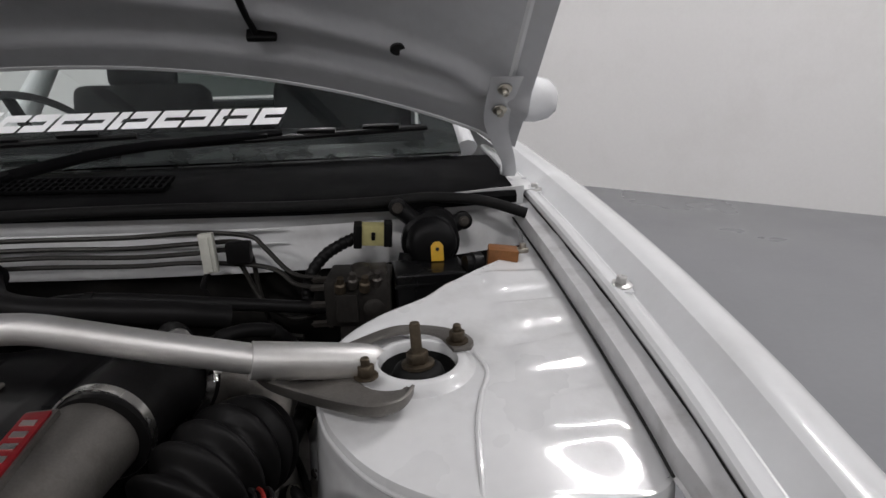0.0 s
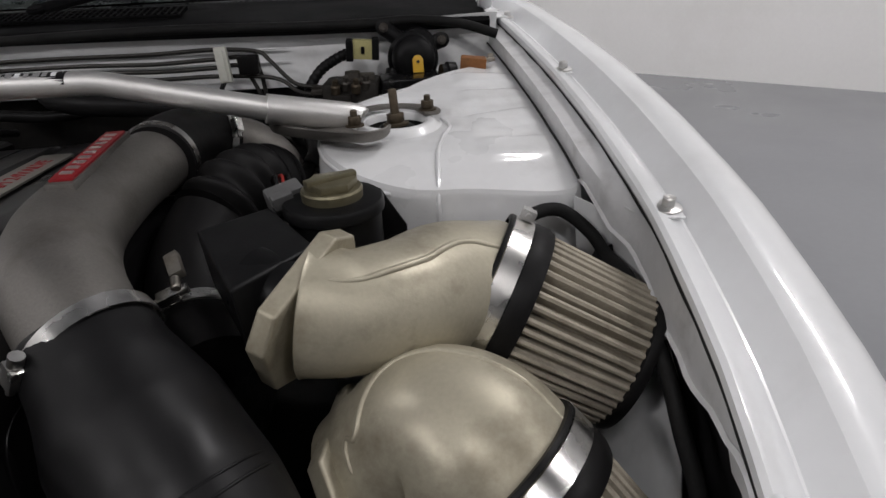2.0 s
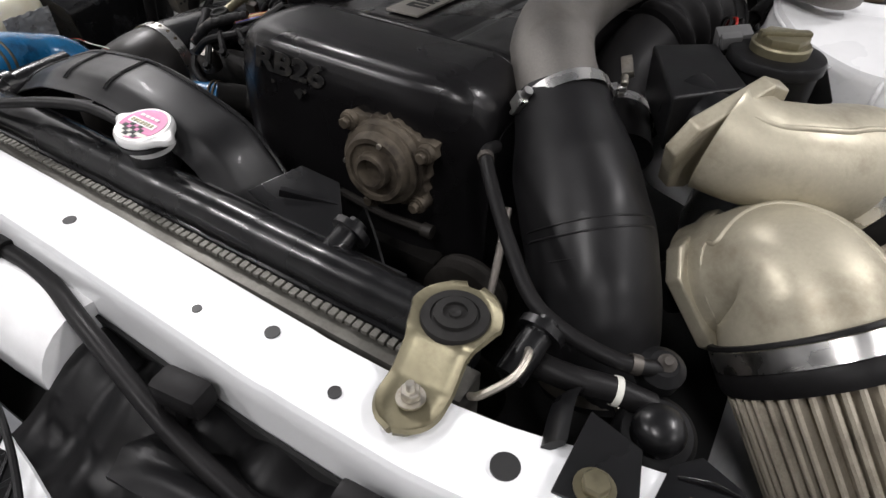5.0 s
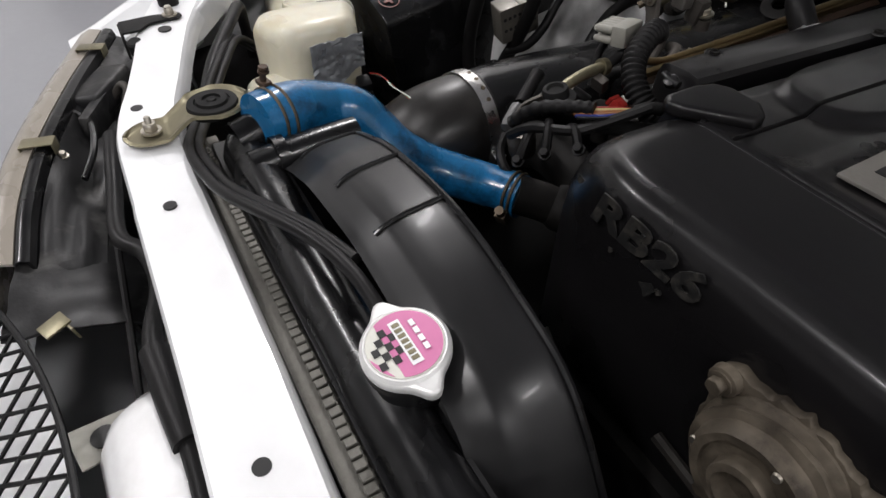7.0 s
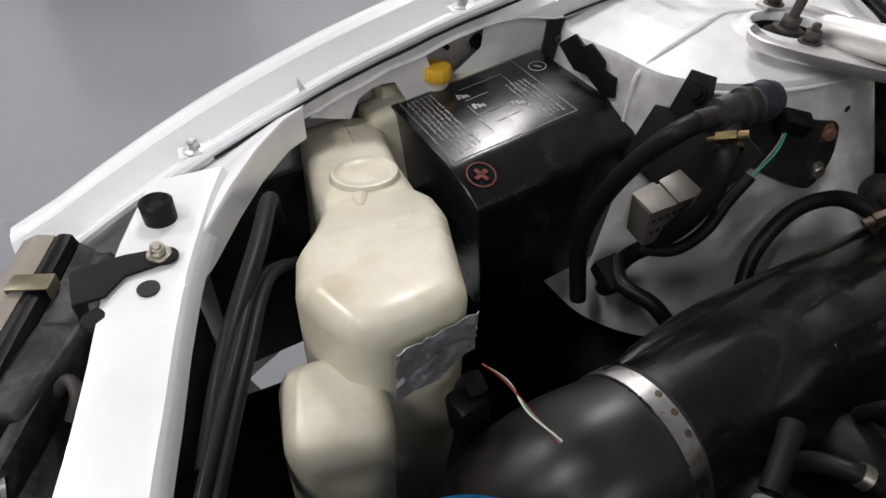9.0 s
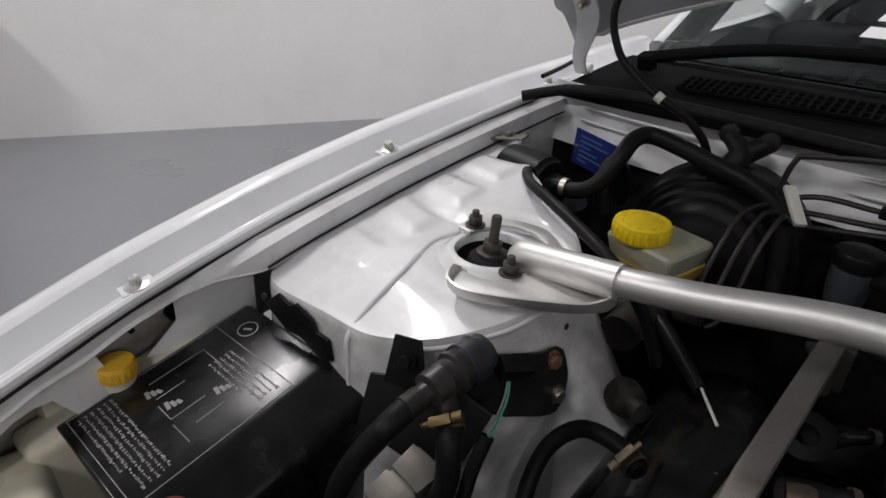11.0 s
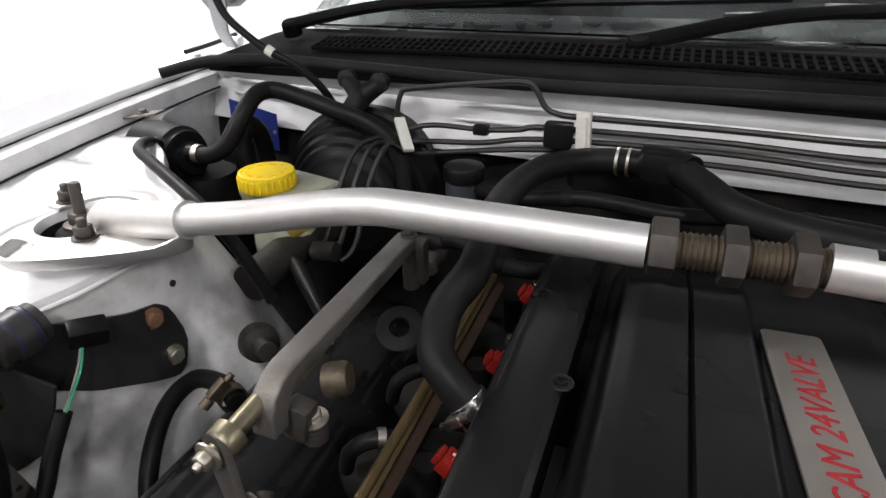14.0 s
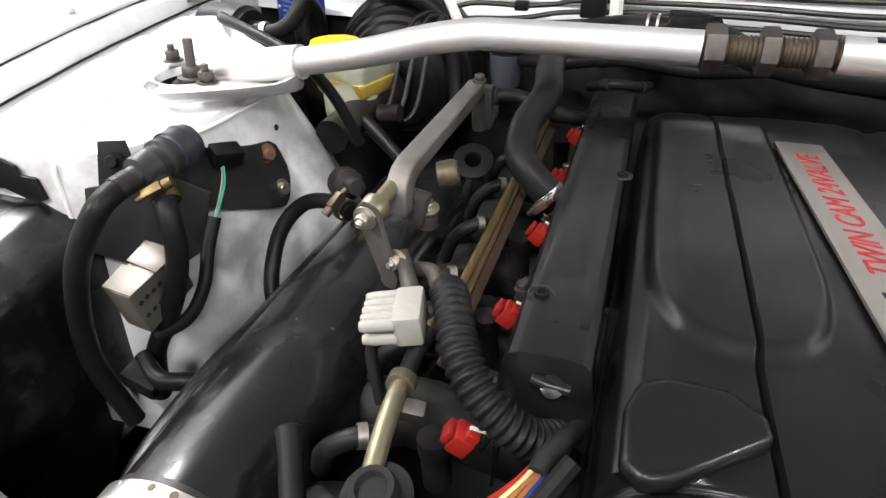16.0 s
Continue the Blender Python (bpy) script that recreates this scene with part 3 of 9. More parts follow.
for s in (-1, 1):
    bm = B()

    def top(u, v):
        p = edge_point(u)
        c = Vector((0.64, 0.04, 0))
        inn = p + (c - p).normalized() * 0.006
        q = Vector((0.7575, 0.46 - u * 0.61, 0))
        w = inn.lerp(q, v)
        return (s * w.x, w.y, wing_top(w.x, w.y) + wob(w.x, w.y, 0, 14, 0.0012))

    sheet(bm, top, 96, 44, 0)
    hole = Vector((s * STRUT[0], STRUT[1]))
    gone = [f for f in bm.faces if (f.calc_center_median().to_2d() - hole).length < 0.047]
    bmesh.ops.delete(bm, geom=gone, context="FACES")

    def skirt(u, v):
        p = edge_point(u)
        c = Vector((0.64, 0.04, 0))
        out = (p - c).normalized()
        inn = p - out * 0.006
        zt = wing_top(inn.x, inn.y) + wob(inn.x, inn.y, 0, 14, 0.0012)
        rows = ((-0.006, 0.0), (-0.002, -0.001), (0.0, -0.006), (0.002, -0.03), (0.006, -0.08), (0.012, -0.14), (0.016, -0.22), (0.02, -0.36))
        k = v * 7
        i = min(int(k), 6)
        f = k - i
        d = rows[i][0] + (rows[i + 1][0] - rows[i][0]) * f
        z = rows[i][1] + (rows[i + 1][1] - rows[i][1]) * f
        if p.x < 0.58:
            d += 0.42 * max(0.0, -z - 0.03) * min(1, max(0, (p.y - 0.005) / 0.05)) * min(1, max(0, (0.16 - p.y) / 0.05))
        w = p + out * (d + wob(p.x, p.y, z, 9, 0.003) * (1 if z < -0.02 else 0))
        return (s * w.x, w.y, zt + z)

    sheet(bm, skirt, 96, 28, 0)
    bmesh.ops.remove_doubles(bm, verts=bm.verts[:], dist=0.0008)
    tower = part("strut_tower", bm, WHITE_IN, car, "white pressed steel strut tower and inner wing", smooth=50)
    # steep faces take the smudged paint, partly as shade put into the colour
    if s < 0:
        tower.data.materials.append(WHITE_SMUDGED_SHADED)
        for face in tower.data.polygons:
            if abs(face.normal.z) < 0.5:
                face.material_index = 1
    bm = B()
    lathe(bm, (s * STRUT[0], 0, STRUT[2] - 0.006), (0, 0, 1), [(0, 0.062), (0.003, 0.058), (0.006, 0.052), (0.010, 0.049), (0.012, 0.044), (0.0112, 0.040), (0.008, 0.0385), (0.0, 0.038)], 48)
    part("tower_rim", bm, WHITE_IN, tower)
    bm = B()
    lathe(bm, (s * STRUT[0], 0, STRUT[2] - 0.028), (0, 0, 1), [(0.024, 0.0374), (0.012, 0.0370), (0.008, 0.034), (0.009, 0.028), (0.018, 0.0265), (0.024, 0.024), (0.027, 0.020), (0.028, 0)], 40)
    part("strut_bearing", bm, RUBBER_DULL, tower, "black rubber strut top mount")
    bm = B()
    rod = Vector((s * STRUT[0], 0, STRUT[2]))
    ax = Vector((-s * 0.05, 0.06, 1)).normalized()
    lathe(bm, rod + Vector((0, 0, -0.001)), ax, [(0, 0), (0, 0.0165), (0.003, 0.0165), (0.004, 0.013), (0.004, 0)], 28)
    nut(bm, rod + ax * 0.002, ax, 0.0195, 0.012)
    lathe(bm, rod, ax, [(0, 0.0055), (0.042, 0.0055), (0.044, 0.0045), (0.044, 0)], 16)
    part("strut_rod", bm, BRONZE_NUT if s > 0 else DARK_STEEL, tower, "weathered strut rod with its nut")
    # sealer bead down the tower's front
    bm = B()
    pts = []
    for x, y in ((0.612, 0.02), (0.618, -0.02), (0.606, -0.06), (0.596, -0.10), (0.592, -0.14)):
        pts.append((s * x, y, wing_top(x, y) + 0.001))
    pts += [(s * 0.589, -0.170, wing_top(0.589, -0.168) - 0.01), (s * 0.588, -0.1725, 0.80), (s * 0.586, -0.176, 0.76), (s * 0.590, -0.182, 0.66)]
    tube(bm, pts, 0.0026, 8)
    part("sealer_bead", bm, WHITE_IN, tower)
    bm = B()
    edge = []
    for k in range(20):
        p = edge_point(0.52 + 0.21 * k / 19)
        out = (p - Vector((0.64, 0.04, 0))).normalized()
        q = p + out * 0.0005
        edge.append((s * q.x, q.y, wing_top(p.x, p.y) - 0.009))
    tube(bm, edge, 0.0024, 8, 2)
    part("edge_seam", bm, WHITE_IN, tower)
    # lip at the box's front outer corner
    bm = B()
    if s > 0:
        sheet(bm, lambda u, v: (s * (0.735 + 0.012 * v + 0.036 * u), -0.1665 - 0.036 * u - 0.008 * math.sin(3.1 * u) * v, wing_top(0.735, -0.16) - 0.003 - 0.012 * u - v * (0.10 - 0.02 * u)), 10, 10, 0.0015)
        part("corner_gusset", bm, WHITE_IN, tower)
    # inner wing ahead of the tower
    bm = B()

    def apron(u, v):
        z = 0.835 - (0.50 if s > 0 else 0.16) * v
        front = -0.250 - 1.25 * max(0.0, 0.80 - z)
        y = -0.160 + (front + 0.160) * u
        return (s * (0.768 + 0.010 * v - 0.45 * max(0.0, 0.715 - z) + wob(y, z, 3, 6, 0.003) + 0.010 * u ** 6), y, min(z, flange_z(y) - 0.02))

    sheet(bm, apron, 24, 40, 0.0015)
    part("inner_wing", bm, WHITE_IN, car, "white inner wing panel, grimy towards the bottom")
    bm = B()
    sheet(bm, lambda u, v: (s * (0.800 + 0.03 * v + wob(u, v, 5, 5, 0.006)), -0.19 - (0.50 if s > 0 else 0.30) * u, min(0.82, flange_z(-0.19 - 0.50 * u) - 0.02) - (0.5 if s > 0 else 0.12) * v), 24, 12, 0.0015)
    # on the right the sheet is charcoal, with the lip's shade in its colour
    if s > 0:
        part("arch_sheet", bm, CHARCOAL, car, "charcoal sheet standing in for the shade under the fender lip")
    else:
        liner = part("arch_sheet", bm, DUSTY, car, "dusty beige inner wall behind the overflow bottle")
        for y, z, r in ((-0.244, 0.799, 0.009), (-0.291, 0.800, 0.0035), (-0.384, 0.786, 0.006), (-0.452, 0.762, 0.005)):
            bm = B()
            lathe(bm, (-0.799, y, z), (1, 0, 0), [(-0.006, r), (0.005, r), (0.005, r * 0.6), (0.003, 0)], 18)
            part("grommet", bm, RUBBER_DULL, liner, "black grommet in the inner wall")
        # added charcoal sheet for the dark of the wing's lower part
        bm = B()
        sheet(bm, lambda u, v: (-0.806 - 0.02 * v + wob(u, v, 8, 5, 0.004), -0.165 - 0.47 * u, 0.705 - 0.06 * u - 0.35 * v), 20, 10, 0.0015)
        part("lower_shade_sheet", bm, CHARCOAL, car, "charcoal sheet standing in for the shade low in the wing")
    for y, z in ((-0.212, 0.765),):
        bm = B()
        lathe(bm, (s * (flange_x(y) - 0.010), y, z - 0.0), (-s, 0, 0), [(0, 0.0055), (0.006, 0.0055), (0.006, 0)], 14)
        part("panel_hole", bm, INK_BLACK, car, "small dark drain hole")
for x, y, z in ((0.712, -0.1745, 0.813), (-0.722, -0.1745, 0.822)):
    bm = B()
    lathe(bm, (x, y, z), (0, -1, 0), [(0, 0.004), (0.0032, 0.004), (0.0032, 0)], 14)
    part("panel_hole", bm, INK_BLACK, car, "small dark drain hole")

# firewall, insulation, cowl
FIREWALL = ((-0.76, 0.44), (-0.6, 0.405), (-0.4, 0.385), (-0.1, 0.372), (0.15, 0.350), (0.4, 0.343), (0.6, 0.368), (0.76, 0.42))


def firewall_y(x):
    return (lerp(FIREWALL, x - 0.06) + lerp(FIREWALL, x) * 2 + lerp(FIREWALL, x + 0.06)) / 4


bm = B()


def fw(u, v):
    x = -0.755 + 1.51 * u
    z = 0.962 - v * 0.10
    d = 0.008 * math.sin(v * math.pi) - 0.018 * max(0, v - 0.55) + 0.004 * math.exp(-((v - 0.35) / 0.05) ** 2)
    return (x, firewall_y(x) + d + wob(x, z, 0, 7, 0.002), z)


sheet(bm, fw, 80, 20, 0.0015)
part("firewall", bm, WHITE_IN, car, "white painted firewall ledge behind the engine")
bm = B()
sheet(bm, lambda u, v: (-0.755 + 1.51 * u, firewall_y(-0.755 + 1.51 * u) + 0.004 - 0.03 * math.sin(v * 1.5) + wob(u * 2, v, 0, 9, 0.008), 0.864 - v * 0.46), 60, 20, 0.004)
part("firewall_insulation", bm, DIRTY_BLOCK, car, "black grimy insulation on the lower firewall")
bm = B()
pts = [(x, firewall_y(x) - 0.008, 0.962 + 0.003 * math.sin(9 * x)) for x in np.linspace(-0.60, 0.60, 20)]
pts = [(-0.765, 0.345, 0.945), (-0.70, 0.385, 0.960)] + pts + [(0.68, 0.365, 0.950), (0.745, 0.352, 0.930)]
tube(bm, pts, 0.0085, 10, 4)
part("cowl_seal", bm, RUBBER_DULL, car, "black rubber bonnet seal along the cowl")
COWL_BASE = lambda x: 0.535 + 0.20 * x * x
bm = B()


def cowl(u, v):
    x = -0.74 + 1.48 * u
    rows = ((-0.010, 0.952), (-0.014, 0.964), (-0.006, 0.970), (0.03, 0.976), (0.06, 0.981), (0.10, 0.987), (0.14, 0.990))
    k = v * 6
    i = min(int(k), 5)
    f = k - i
    y0, y1 = firewall_y(x), COWL_BASE(x) + 0.03
    d = rows[i][0] + (rows[i + 1][0] - rows[i][0]) * f
    return (x, y0 + d / 0.14 * (y1 - y0) if d > 0 else y0 + d, rows[i][1] + (rows[i + 1][1] - rows[i][1]) * f - 0.015 * (x / 0.74) ** 2)


sheet(bm, cowl, 60, 18, 0.003)
cowl_ob = part("cowl_panel", bm, COWL, car, "black plastic cowl panel below the windscreen")
bm = B()
X0, X1 = -0.56, 0.19


def grille_y(x, k):
    return firewall_y(x) + 0.055 + 0.017 * k


for k in range(4):
    tube(bm, [(x, grille_y(x, k), 0.984 + 0.003 * k - 0.015 * (x / 0.74) ** 2) for x in np.linspace(X0, X1, 14)], 0.0032, 6, 2)
for i in range(64):
    x = X0 + (X1 - X0) * i / 63
    box(bm, (0.0042, 0.056, 0.006), pose(x, (grille_y(x, 0) + grille_y(x, 3)) / 2, 0.9885 - 0.015 * (x / 0.74) ** 2, 10, 0, 0), 0)
tagged(part("cowl_grille", bm, COWL, cowl_ob, "black plastic air intake grille"), kind="stuff")

# windscreen
RAKE = 0.62


def screen(x, h):
    """A place on the windscreen's outer face: x across, h along its slope from its foot."""
    c = math.cos(math.atan(RAKE))
    return Vector((x * (1 - 0.14 * h), COWL_BASE(x) + h * c, 1.000 + h * c * RAKE - 0.04 * h * h - 0.02 * x * x))


bm = B()
sheet(bm, lambda u, v: screen(-0.68 + 1.36 * u, v * 0.80), 28, 18, 0.004)
glass = part("windscreen", bm, GLASS, car, "clear windscreen with a dark lower border")
glass.visible_shadow = False
bm = B()
sheet(bm, lambda u, v: screen(-0.68 + 1.36 * u, 0.0 + v * 0.045) + Vector((0, 0.002, -0.006)), 28, 3, 0.001)
part("windscreen_border", bm, BLACK_GLOSS, glass, "black printed border of the glass")
for s in (-1, 1):
    bm = B()
    sheet(bm, lambda u, v: screen(s * (0.615 + 0.068 * u), 0.046 + v * 0.754) + Vector((0, 0.002, -0.006)), 4, 18, 0.001)
    part("windscreen_border", bm, BLACK_GLOSS, glass, "black printed border of the glass")
# plain white vinyl marks in a slanted row on the glass
MARKS = [(-0.385 + 0.068 * i, 0.060, 0.098, 0.066) for i in range(3)]
x0 = -0.178
for i in range(11):
    wide = 0.018 if i in (4, 8) else 0.046
    MARKS.append((x0, wide, 0.100, 0.052))
    x0 += wide + 0.0065
for i, (x0, wide, h0, tall) in enumerate(MARKS):
    stem = min(0.013, wide)
    off = 0.0 if i % 2 else wide - stem
    bm = B()
    for a, b, c, d in ((0.0, wide, 0.0, 0.38), (off, off + stem, 0.38, 0.60), (0.0, wide, 0.60, 1.0)):
        sheet(bm, lambda u, v: screen(x0 + a + (b - a) * u + 0.016 * (c + (d - c) * v), h0 + tall * (c + (d - c) * v)) + Vector((0, -0.003, 0.0045)), 6, 3, 0.0006)
    part("vinyl_mark", bm, INK_WHITE, glass, "white vinyl mark on the windscreen")

# wipers
for x0, x1, h0, h1 in ((0.02, 0.62, 0.02, 0.055), (-0.55, 0.10, 0.022, 0.06)):
    bm = B()
    tube(bm, [screen(x0 + (x1 - x0) * t, h0 + (h1 - h0) * t) + Vector((0, -0.012, 0.016)) for t in (0, 0.3, 0.6, 1)], 0.0055, 8, 4)
    for t in (0.25, 0.45, 0.65, 0.85):
        o = screen(x0 + (x1 - x0) * t, h0 + (h1 - h0) * t) + Vector((0, -0.010, 0.024))
        box(bm, (0.07, 0.010, 0.008), frame_at(o, (0, -0.5, 1), (1, 0, 0)), 0.002)
    wiper = part("wiper_blade", bm, BLACK_PLASTIC, car, "black wiper blade on the glass")
    bm = B()
    mid = screen(x0 + (x1 - x0) * 0.55, h0 + (h1 - h0) * 0.55) + Vector((0, -0.012, 0.026))
    foot = Vector((x0 - 0.10, COWL_BASE(x0) - 0.055, 0.998))
    tube(bm, [foot, foot.lerp(mid, 0.4) + Vector((0, 0.0, 0.014)), mid], [0.013, 0.011, 0.006], 8, 6, flat=0.6)
    lathe(bm, foot + Vector((0, 0, -0.016)), (0, -0.3, 1), [(0, 0.016), (0.02, 0.016), (0.024, 0.012), (0.024, 0)], 18)
    part("wiper_arm", bm, COWL, wiper)

# bonnet, raised
HOOD_D = Vector((0, -0.73, 0.683))
HOOD_L = 0.98


def hood_point(u, v, off=0.0):
    x = (-1 + 2 * u) * (0.752 - 0.035 * v) + 0.05 * v * max(0.0, 2 * u - 1)
    c = 1 - (x / 0.76) ** 2
    y = 0.470 + 0.055 * c
    z = 1.010 + 0.155 * max(c, 0) ** 0.85
    p = Vector((x, y, z)) + HOOD_D * (HOOD_L * v - (0.10 * v * max(c, 0) ** 0.85))
    return p + Vector((0, 0.683, 0.73)) * off


def hood_in(u, v):
    side = min(u, 1 - u) * 1.5
    a = min(max((v - 0.055) / 0.035, 0), 1)
    b = min(max((side - 0.07) / 0.05, 0), 1)
    d = 0.014 * (a * a * (3 - 2 * a)) * (b * b * (3 - 2 * b))
    x = -1 + 2 * u
    for xc in (-0.62, -0.2, 0.2, 0.62):
        d -= 0.012 * math.exp(-((x - xc - 0.15 * (v - 0.4) * (1 if xc > 0 else -1)) / 0.07) ** 2) * min(1, max(0, v - 0.16) * 8)
    d -= 0.012 * math.exp(-((v - 0.155 + 0.05 * x * x) / 0.022) ** 2)
    return hood_point(u, v, d)


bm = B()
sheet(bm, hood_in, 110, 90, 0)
bonnet = part("bonnet", bm, HOOD_SHADED, car, "raised white bonnet, its ribbed underside greyed for shade", smooth=60)
bm = B()
sheet(bm, lambda u, v: hood_point(u, v, 0.032 - 0.028 * (max(abs(2 * u - 1) - 0.9, 0) / 0.1) ** 2), 40, 30, 0.0015)
part("bonnet_skin", bm, WHITE, bonnet, "white outer skin of the bonnet")
bm = B()
tube(bm, [hood_point(0.02, v, 0.004) for v in np.linspace(1, 0, 12)] + [hood_point(u, 0, 0.004) for u in np.linspace(0.04, 0.96, 24)] + [hood_point(0.98, v, 0.004) for v in np.linspace(0, 1, 12)], 0.0062, 8, 2)
part("bonnet_hem", bm, WHITE, bonnet)
for u, v, r in ((0.870, 0.135, 0.0115), (0.130, 0.135, 0.0115), (0.978, 0.13, 0.0045), (0.022, 0.13, 0.0045)):
    bm = B()
    p = hood_in(u, v)
    lathe(bm, p + Vector((0, 0.002, 0.001)), (0, -0.683, -0.73), [(0, r), (0.0035, r), (0.0035, 0)], 20)
    part("bonnet_hole", bm, INK_BLACK, bonnet)
for s in (-1, 1):
    # hinge: a pressed strap from the wing to the bonnet
    hinge = B()
    foot = Vector((s * 0.748, 0.505, 0.962))
    hu = 0.5 + s * 0.472
    p1, p2 = hood_point(hu, 0.055, -0.012), hood_point(hu, 0.165, -0.012)
    line = [foot, Vector((s * 0.740, 0.475, 0.995)), p1, p2]
    wide = (0.011, 0.012, 0.020, 0.024)
    b = bmesh.new()
    rings = []
    for q, w in zip(spline(line, 5), np.interp(np.linspace(0, 3, 16), range(4), wide)):
        rings.append((b.verts.new(q + Vector((-w, -0.008, 0))), b.verts.new(q + Vector((w, -0.008, 0))), b.verts.new(q + Vector((w, -0.004, 0))), b.verts.new(q + Vector((-w, -0.004, 0)))))
    for a, c in zip(rings, rings[1:]):
        for k in range(4):
            b.faces.new((a[k], a[(k + 1) % 4], c[(k + 1) % 4], c[k]))
    b.faces.new(rings[0])
    b.faces.new(rings[-1][::-1])
    join(hinge, b)
    hg = part("bonnet_hinge", hinge, HOOD_SHADED, bonnet, "painted steel bonnet hinge")
    for hv in (0.095, 0.145):
        bm = B()
        bolt(bm, hood_point(hu, hv, -0.019), (0, -0.683, -0.73), 0.010, 0.009)
        part("hinge_bolt", bm, ZINC, hg)
    bm = B()
    prism(bm, [(-0.02, -0.03), (0.03, -0.02), (0.03, 0.06), (-0.01, 0.07)], 0.003, pose(s * 0.752, 0.46, 0.949, 4, 0, 0), 0.001)
    lathe(bm, foot + Vector((-0.014 * s, 0, 0.01)), (s, 0, 0), [(0, 0), (0, 0.008), (0.028, 0.008), (0.028, 0)], 16)
    part("hinge_base", bm, WHITE_IN, hg)

# door mirror, doors, cabin and tail
for s in (-1, 1):
    bm = B()
    lathe(bm, (s * 0.888, 0.95, 1.066), (s, -0.15, 0), [(-0.06, 0.026), (-0.05, 0.042), (-0.02, 0.053), (0.02, 0.055), (0.052, 0.047), (0.070, 0.030), (0.077, 0)], 24)
    part("door_mirror", bm, WHITE, car, "white door mirror housing")
    bm = B()
    BELT = ((0.85, 0.955), (1.5, 0.965), (2.4, 0.985), (3.1, 1.0), (3.55, 0.98))

    def flank(u, v):
        y = 0.88 + u * 2.67
        zt = lerp(BELT, y)
        rows = ((0.80, 0.0), (0.845, -0.004), (0.872, -0.03), (0.886, -0.12), (0.89, -0.30), (0.875, -0.50), (0.85, -0.76))
        k = v * 6
        i = min(int(k), 5)
        f = k - i
        z = zt + rows[i][1] + (rows[i + 1][1] - rows[i][1]) * f
        r = 0.37 ** 2 - (y - 2.70) ** 2
        if r > 0 and z < 0.75:
            z = max(z, 0.31 + math.sqrt(r))
        return (s * (rows[i][0] + (rows[i + 1][0] - rows[i][0]) * f - 0.12 * max(0, (y - 3.0) / 0.55) ** 2), y, max(z, 0.2))

    sheet(bm, flank, 60, 24, 0.002)
    part("body_side", bm, WHITE, car, "white door and rear quarter panels")
    bm = B()
    tube(bm, [(s * 0.70, 0.70, 0.985), (s * 0.655, 0.93, 1.13), (s * 0.60, 1.23, 1.305)], 0.024, 10)
    tube(bm, [(s * 0.60, 1.23, 1.305), (s * 0.595, 1.7, 1.34), (s * 0.60, 2.2, 1.31)], 0.024, 10)
    tube(bm, [(s * 0.60, 2.2, 1.31), (s * 0.66, 2.55, 1.15), (s * 0.70, 2.95, 1.01)], [0.03, 0.06, 0.05], 10)
    tube(bm, [(s * 0.80, 1.82, 0.97), (s * 0.62, 1.95, 1.32)], [0.05, 0.03], 10)
    part("window_pillar", bm, WHITE, car, "white pillars round the side windows")
    bm = B()
    if s > 0:
        sheet(bm, lambda u, v: (s * (0.80 - 0.19 * v), 0.78 + (2.95 - 0.78) * u + v * (0.46 * (1 - u) - 0.70 * u), 0.968 + 0.34 * v), 8, 6, 0.004)
        part("side_window", bm, TINT, car, "dark tinted side window")
    else:
        sheet(bm, lambda u, v: (0.62 * (2 * u - 1) * (1 + 0.1 * v), 2.19 + 0.74 * v, 1.325 - 0.31 * v), 8, 6, 0.004)
        part("rear_window", bm, TINT, car, "dark tinted rear window")
    for y in (-0.02, 2.70):
        bm = B()
        lathe(bm, (s * 0.64, y, 0.32), (s, 0, 0), [(0, 0.21), (0.0, 0.29), (0.02, 0.315), (0.06, 0.32), (0.18, 0.32), (0.22, 0.31), (0.235, 0.28), (0.235, 0.22), (0.20, 0.215), (0, 0.21)], 48)
        wheel = part("wheel", bm, TYRE, car, "black road tyre on a silver rim")
        bm = B()
        lathe(bm, (s * 0.645, y, 0.32), (s, 0, 0), [(0, 0), (0.15, 0.03), (0.16, 0.07), (0.12, 0.09), (0.14, 0.18), (0.215, 0.213), (0.0, 0.212)], 48)
        part("rim", bm, ALU, wheel)
bm = B()
sheet(bm, lambda u, v: ((-0.62 + 1.24 * u), 1.22 + v * 1.0, 1.31 + 0.05 * math.sin(v * math.pi) + 0.03 * (1 - (2 * u - 1) ** 2)), 20, 12, 0.004)
part("roof", bm, WHITE, car, "white roof panel")
bm = B()
sheet(bm, lambda u, v: ((-0.72 + 1.44 * u), 2.95 + v * 0.60, 1.005 - 0.015 * v + 0.015 * (1 - (2 * u - 1) ** 2)), 20, 6, 0.003)
box(bm, (1.5, 0.03, 0.7), pose(0, 3.54, 0.62), 0.01)
part("boot_lid", bm, WHITE, car)
bm = B()
box(bm, (1.36, 0.42, 0.10), pose(0, 0.86, 0.93, 8), 0.03, 3)
box(bm, (0.42, 0.20, 0.08), pose(-0.36, 0.98, 0.99), 0.03, 3)
part("dashboard", bm, COWL, car, "dark dashboard behind the windscreen")
bm = B()
lathe(bm, (-0.36, 1.12, 0.96), (0, 0.8, 0.5), [(-0.012, 0.175), (0, 0.187), (0.012, 0.175), (0, 0.163), (-0.012, 0.175)], 40)
for a in (0, 120, 240):
    tube(bm, [(-0.36, 1.13, 0.955), Vector((-0.36, 1.12, 0.96)) + basis((0, 0.8, 0.5)) @ Vector((0.17 * math.cos(radians(a)), 0.17 * math.sin(radians(a)), 0))], 0.014, 8)
